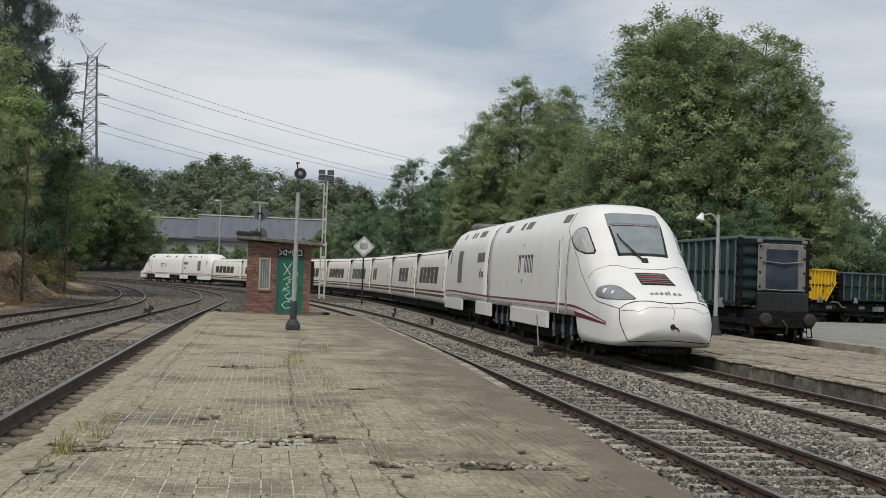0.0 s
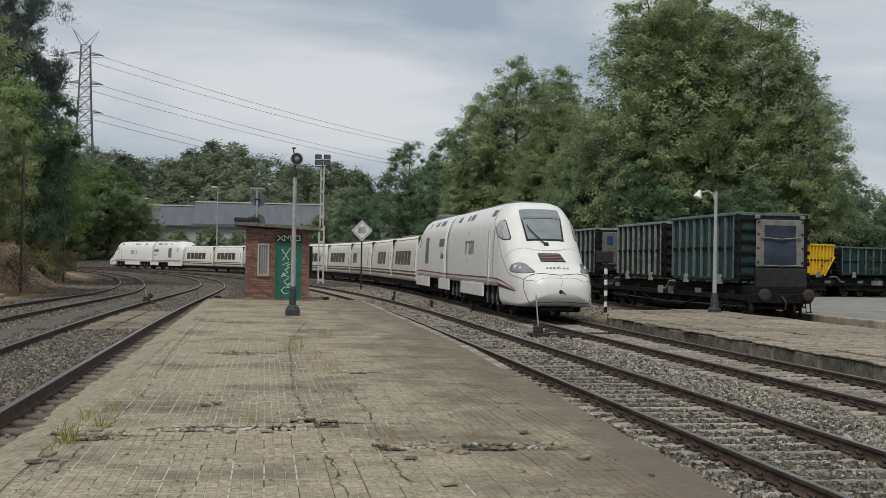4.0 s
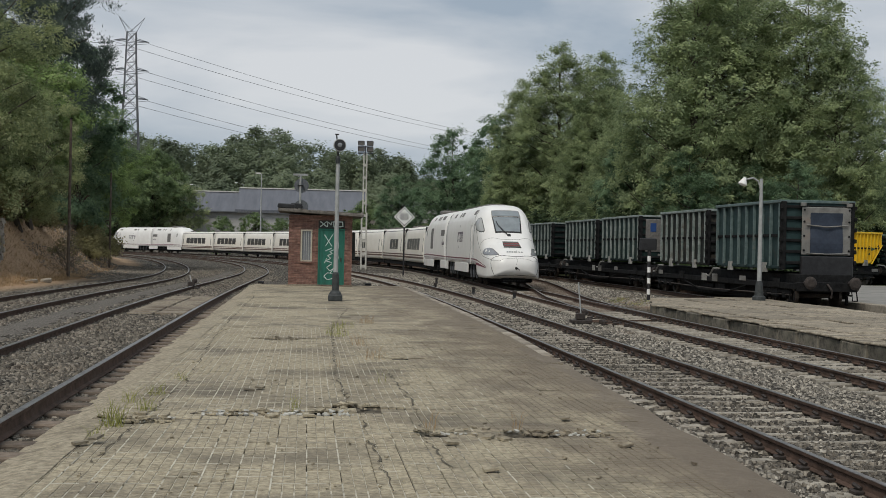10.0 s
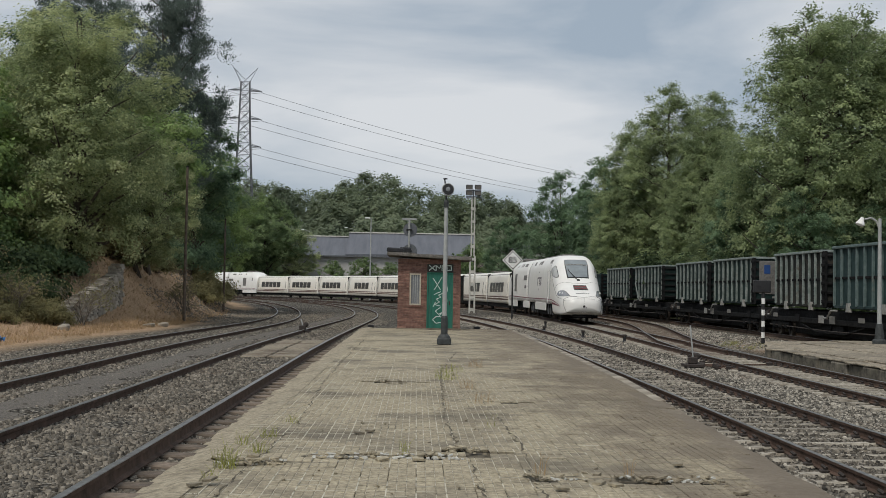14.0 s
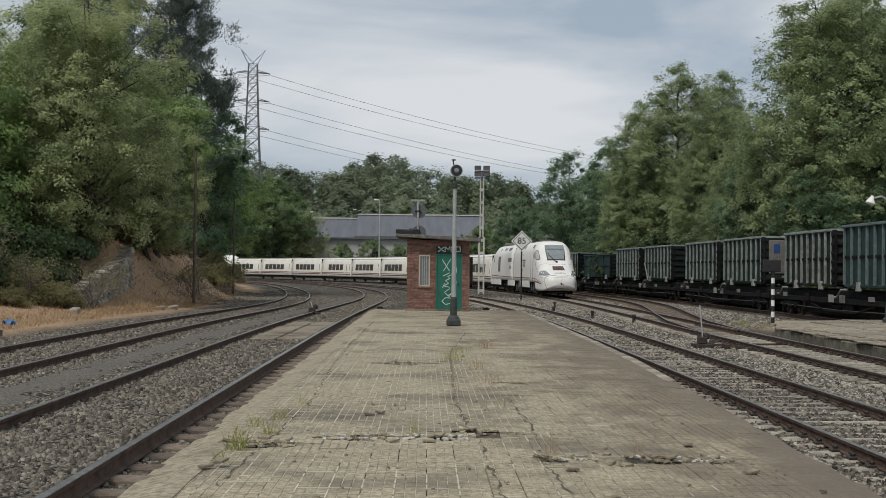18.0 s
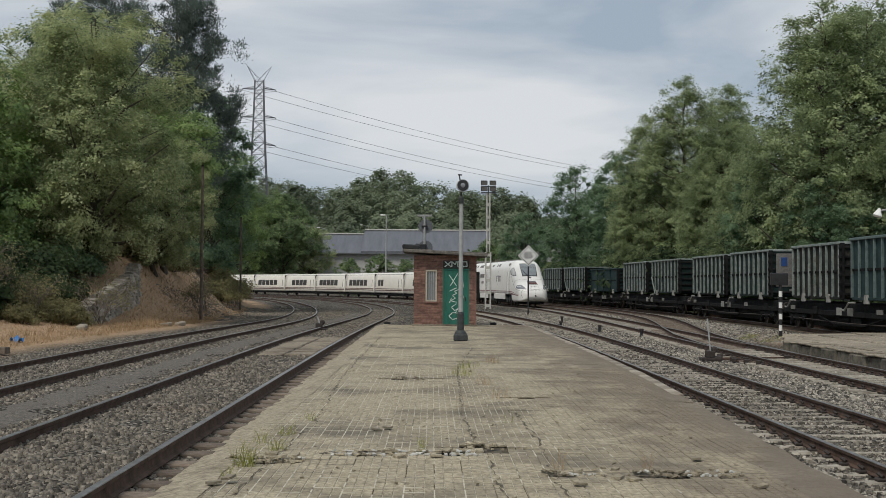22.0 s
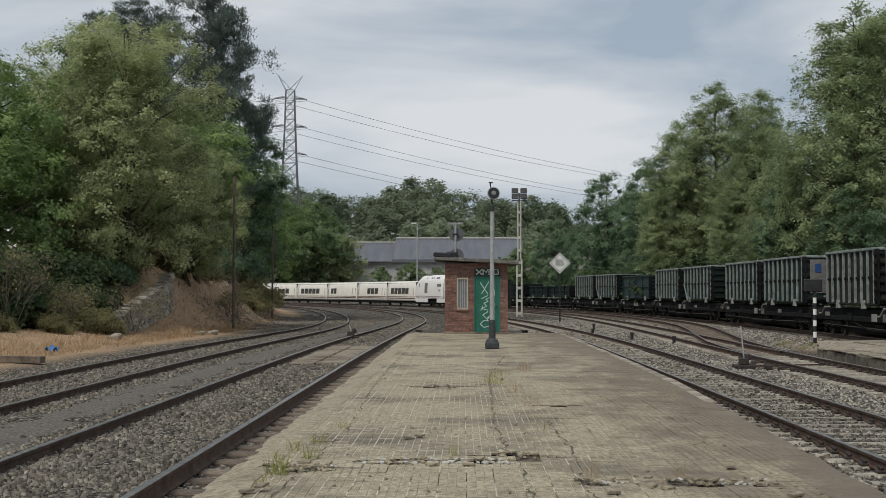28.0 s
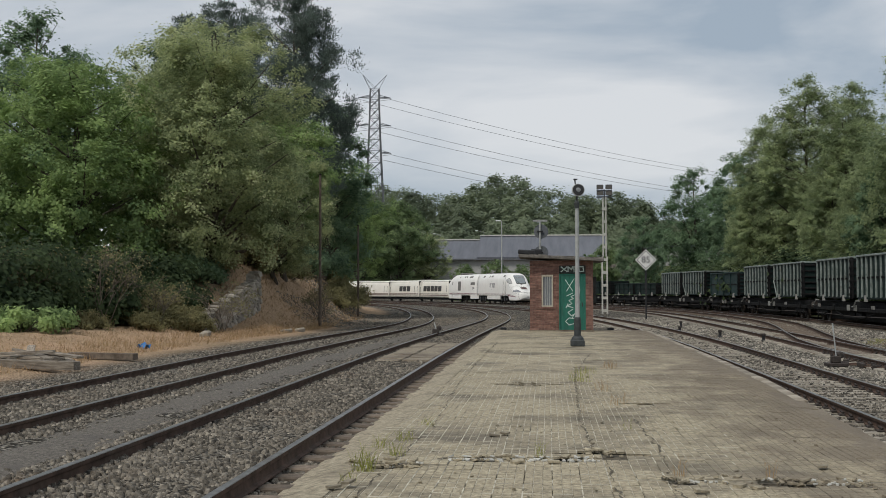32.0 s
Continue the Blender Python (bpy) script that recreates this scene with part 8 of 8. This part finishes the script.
def lay_tiles():
    r = random.Random(77)
    me_tile = tile_shape()
    V, Q, G = [], [], []
    cols = int((4.1 + 1.97) / TILE)
    count = 0
    joints = Mesh()
    for j in range(-56, int((PLAT_END - 6.4) / TILE)):
        y = 6.5 + j * TILE
        for i in range(cols):
            x = -1.97 + i * TILE + TILE / 2
            if x > edge_right(y) - 0.24 - 0.22 * noise.noise((y * 0.5, x * 0.3, 7.0)) - 0.2 * float(smooth_step(14, 9, y)):
                continue
            if HUT_X0 < x < HUT_X1 and y > HUT_Y0:
                continue
            if broken(x, y, r):
                continue
            z = lift(x, y) + r.uniform(-0.0025, 0.0025)
            if r.random() < 0.62 - 0.25 * x and 6 < y < 34:
                joints.box(x + TILE / 2 - 0.006, x + TILE / 2 + 0.006, y - TILE / 2, y + TILE / 2 * r.uniform(0.2, 1), z - 0.02, z + 0.001)
            if r.random() < 0.34 - 0.15 * x and 6 < y < 30:
                joints.box(x - TILE / 2, x + TILE / 2 * r.uniform(0.0, 1), y + TILE / 2 - 0.006, y + TILE / 2 + 0.006, z - 0.02, z + 0.0015)
            if 8.2 < y < 12.2 and count < 300:
                shared("tile", me_tile, PLATFORM, pose(x, y, z, r.uniform(-0.6, 0.6), r.uniform(-0.6, 0.6), r.uniform(-0.4, 0.4)))
                count += 1
                continue
            tx, ty = r.uniform(-.01, .01), r.uniform(-.01, .01)
            near = 6.4 < y < 24
            if near:
                n, a = len(V), TILE / 2 - 0.002
                V += [(x - a, y - a, z - .005), (x + a, y - a, z - .005), (x + a, y + a, z - .005), (x - a, y + a, z - .005)]
                G.append(len(Q))
                Q.append((n, n + 1, n + 2, n + 3))
            cells = [((p - 1) * PAD, (q - 1) * PAD, PAD / 2 - 0.003, PAD / 2 - 0.007) for p in range(3) for q in range(3)] if near else [(0, 0, TILE / 2 - 0.0008, TILE / 2 - 0.0015)]
            for cx, cy, a, b in cells:
                n = len(V)
                X, Y = x + cx, y + cy
                zz = z + cx * tx + cy * ty
                V += [(X - a, Y - a, zz - .02), (X + a, Y - a, zz - .02), (X + a, Y + a, zz - .02), (X - a, Y + a, zz - .02),
                      (X - b, Y - b, zz), (X + b, Y - b, zz), (X + b, Y + b, zz), (X - b, Y + b, zz)]
                Q += [(n + 4, n + 5, n + 6, n + 7), (n, n + 1, n + 5, n + 4), (n + 1, n + 2, n + 6, n + 5), (n + 2, n + 3, n + 7, n + 6), (n + 3, n, n + 4, n + 7)]
    me = bpy.data.meshes.new("tile_field")
    me.from_pydata(V, [], Q)
    me.materials.append(M_TILES)
    me.materials.append(M_GROOVE)
    for g in G:
        me.polygons[g].material_index = 1
    ob = new("tile_field", me)
    ob.parent = PLATFORM
    ob["kind"] = "stuff"
    ob = part("mortar_joint", joints, M_MORTAR, PLATFORM, "pale mortar joints", fix=False)
    ob["kind"] = "stuff"


lay_tiles()


def build_cracks():
    """Jagged open cracks in the paving, full of dark dirt, and the crumbs lying along the broken strips."""
    r = random.Random(61)
    lines = [[(0.39, 15.8), (0.48, 12.8), (0.57, 11.0), (0.59, 9.3), (0.62, 8.0)], [(1.07, 31), (0.52, 24), (0.41, 15.8)], [(-1.65, 19.1), (-1.27, 19.4), (-0.8, 19.3)],
             [(-1.41, 24.2), (-0.71, 24.7), (0.29, 25.2)], [(-1.7, 31.8), (-0.54, 32.5), (0.38, 33.5), (1.83, 33.6)], [(1.05, 20.2), (1.8, 20.1), (2.33, 19.9)],
             [(0.6, 11.68), (1.06, 11.57)], [(1.3, 12.66), (1.55, 12.63)], [(-1.37, 13.9), (-1.52, 18.1), (-1.63, 22.7), (-1.63, 38)], [(1.11, 15.6), (1.16, 12.9), (1.07, 10.2), (1.12, 8.6)],
             [(-1.6, 9.2), (-1.5, 11.5), (-1.45, 13.9)], [(-1.1, 11.74), (0.5, 11.78)], [(0.98, 10.62), (2.0, 10.5), (2.8, 10.48)], [(0.42, 14.2), (0.9, 14.3)], [(-0.6, 27.5), (1.6, 27.9)]]
    for pts in lines:
        rows = []
        for a, b in zip(pts[:-1], pts[1:]):
            d = Vector((b[0] - a[0], b[1] - a[1]))
            n = max(3, int(d.length / 0.11))
            s = Vector((-d.y, d.x)).normalized()
            for i in range(n):
                p = Vector(a) + d * (i / n) + s * r.uniform(-0.03, 0.03)
                w = r.choice((0.001, 0.003, 0.007, 0.013)) * (0.5 + p.y * 0.036) * (2.4 if pts[0][1] in (11.74, 10.62) else 1.0)
                z = lift(p.x, p.y) + 0.004
                rows.append([(p.x - s.x * w, p.y - s.y * w, z), (p.x + s.x * w, p.y + s.y * w, z)])
        part("crack", Mesh().grid(rows), M_DIRT, PLATFORM, "dark dirt-filled crack", fix=False)
    m = Mesh()
    for k in range(150):
        x0, x1, yc, hd = BREAKS[r.choice((0, 0, 0, 1, 1, 2, 2, 2, 3, 4))]
        x, y = r.uniform(x0, x1), yc + r.gauss(0, 0.09)
        s = 0.012 + 0.04 * r.random() ** 2
        m.box(-s, s, -s * r.uniform(0.4, 0.9), s * r.uniform(0.4, 0.9), -0.008, 0.009, 0, pose(x, y, lift(x, y) + 0.010, r.uniform(-22, 22), r.uniform(-22, 22), r.uniform(0, 180)))
    for k in range(300):
        x, y = r.uniform(-1.9, 3.2), 8 + 18 * r.random() ** 1.6
        s = 0.006 + 0.016 * r.random() ** 3
        m.box(-s, s, -s * 0.7, s * 0.7, -s * 0.4, s * 0.5, 0, pose(x, y, 0.004 + s * 0.3, r.uniform(-25, 25), r.uniform(-25, 25), r.uniform(0, 180)))
    tagged(new("paving_crumbs", m.data("paving_crumbs", M_TILES)), "crumbs of broken paving on the platform", "rubble", kind="stuff")
    m = Mesh()
    for k in range(110):
        x0, x1, yc, hd = BREAKS[r.choice((0, 0, 0, 1, 2))]
        x, y = r.uniform(x0, x1), yc + r.gauss(-0.03, 0.06)
        s = 0.012 + 0.028 * r.random() ** 2
        m.box(-s, s, -s * r.uniform(0.4, 0.9), s * r.uniform(0.4, 0.9), -0.008, 0.008, 0, pose(x, y, lift(x, y) + 0.008, r.uniform(-20, 20), r.uniform(-20, 20), r.uniform(0, 180)))
    tagged(new("mortar_crumbs", m.data("mortar_crumbs", M_CONC)), "pale crumbs of mortar along the broken paving", "rubble", kind="stuff")


build_cracks()


def motions():
    train_motion()


motions()
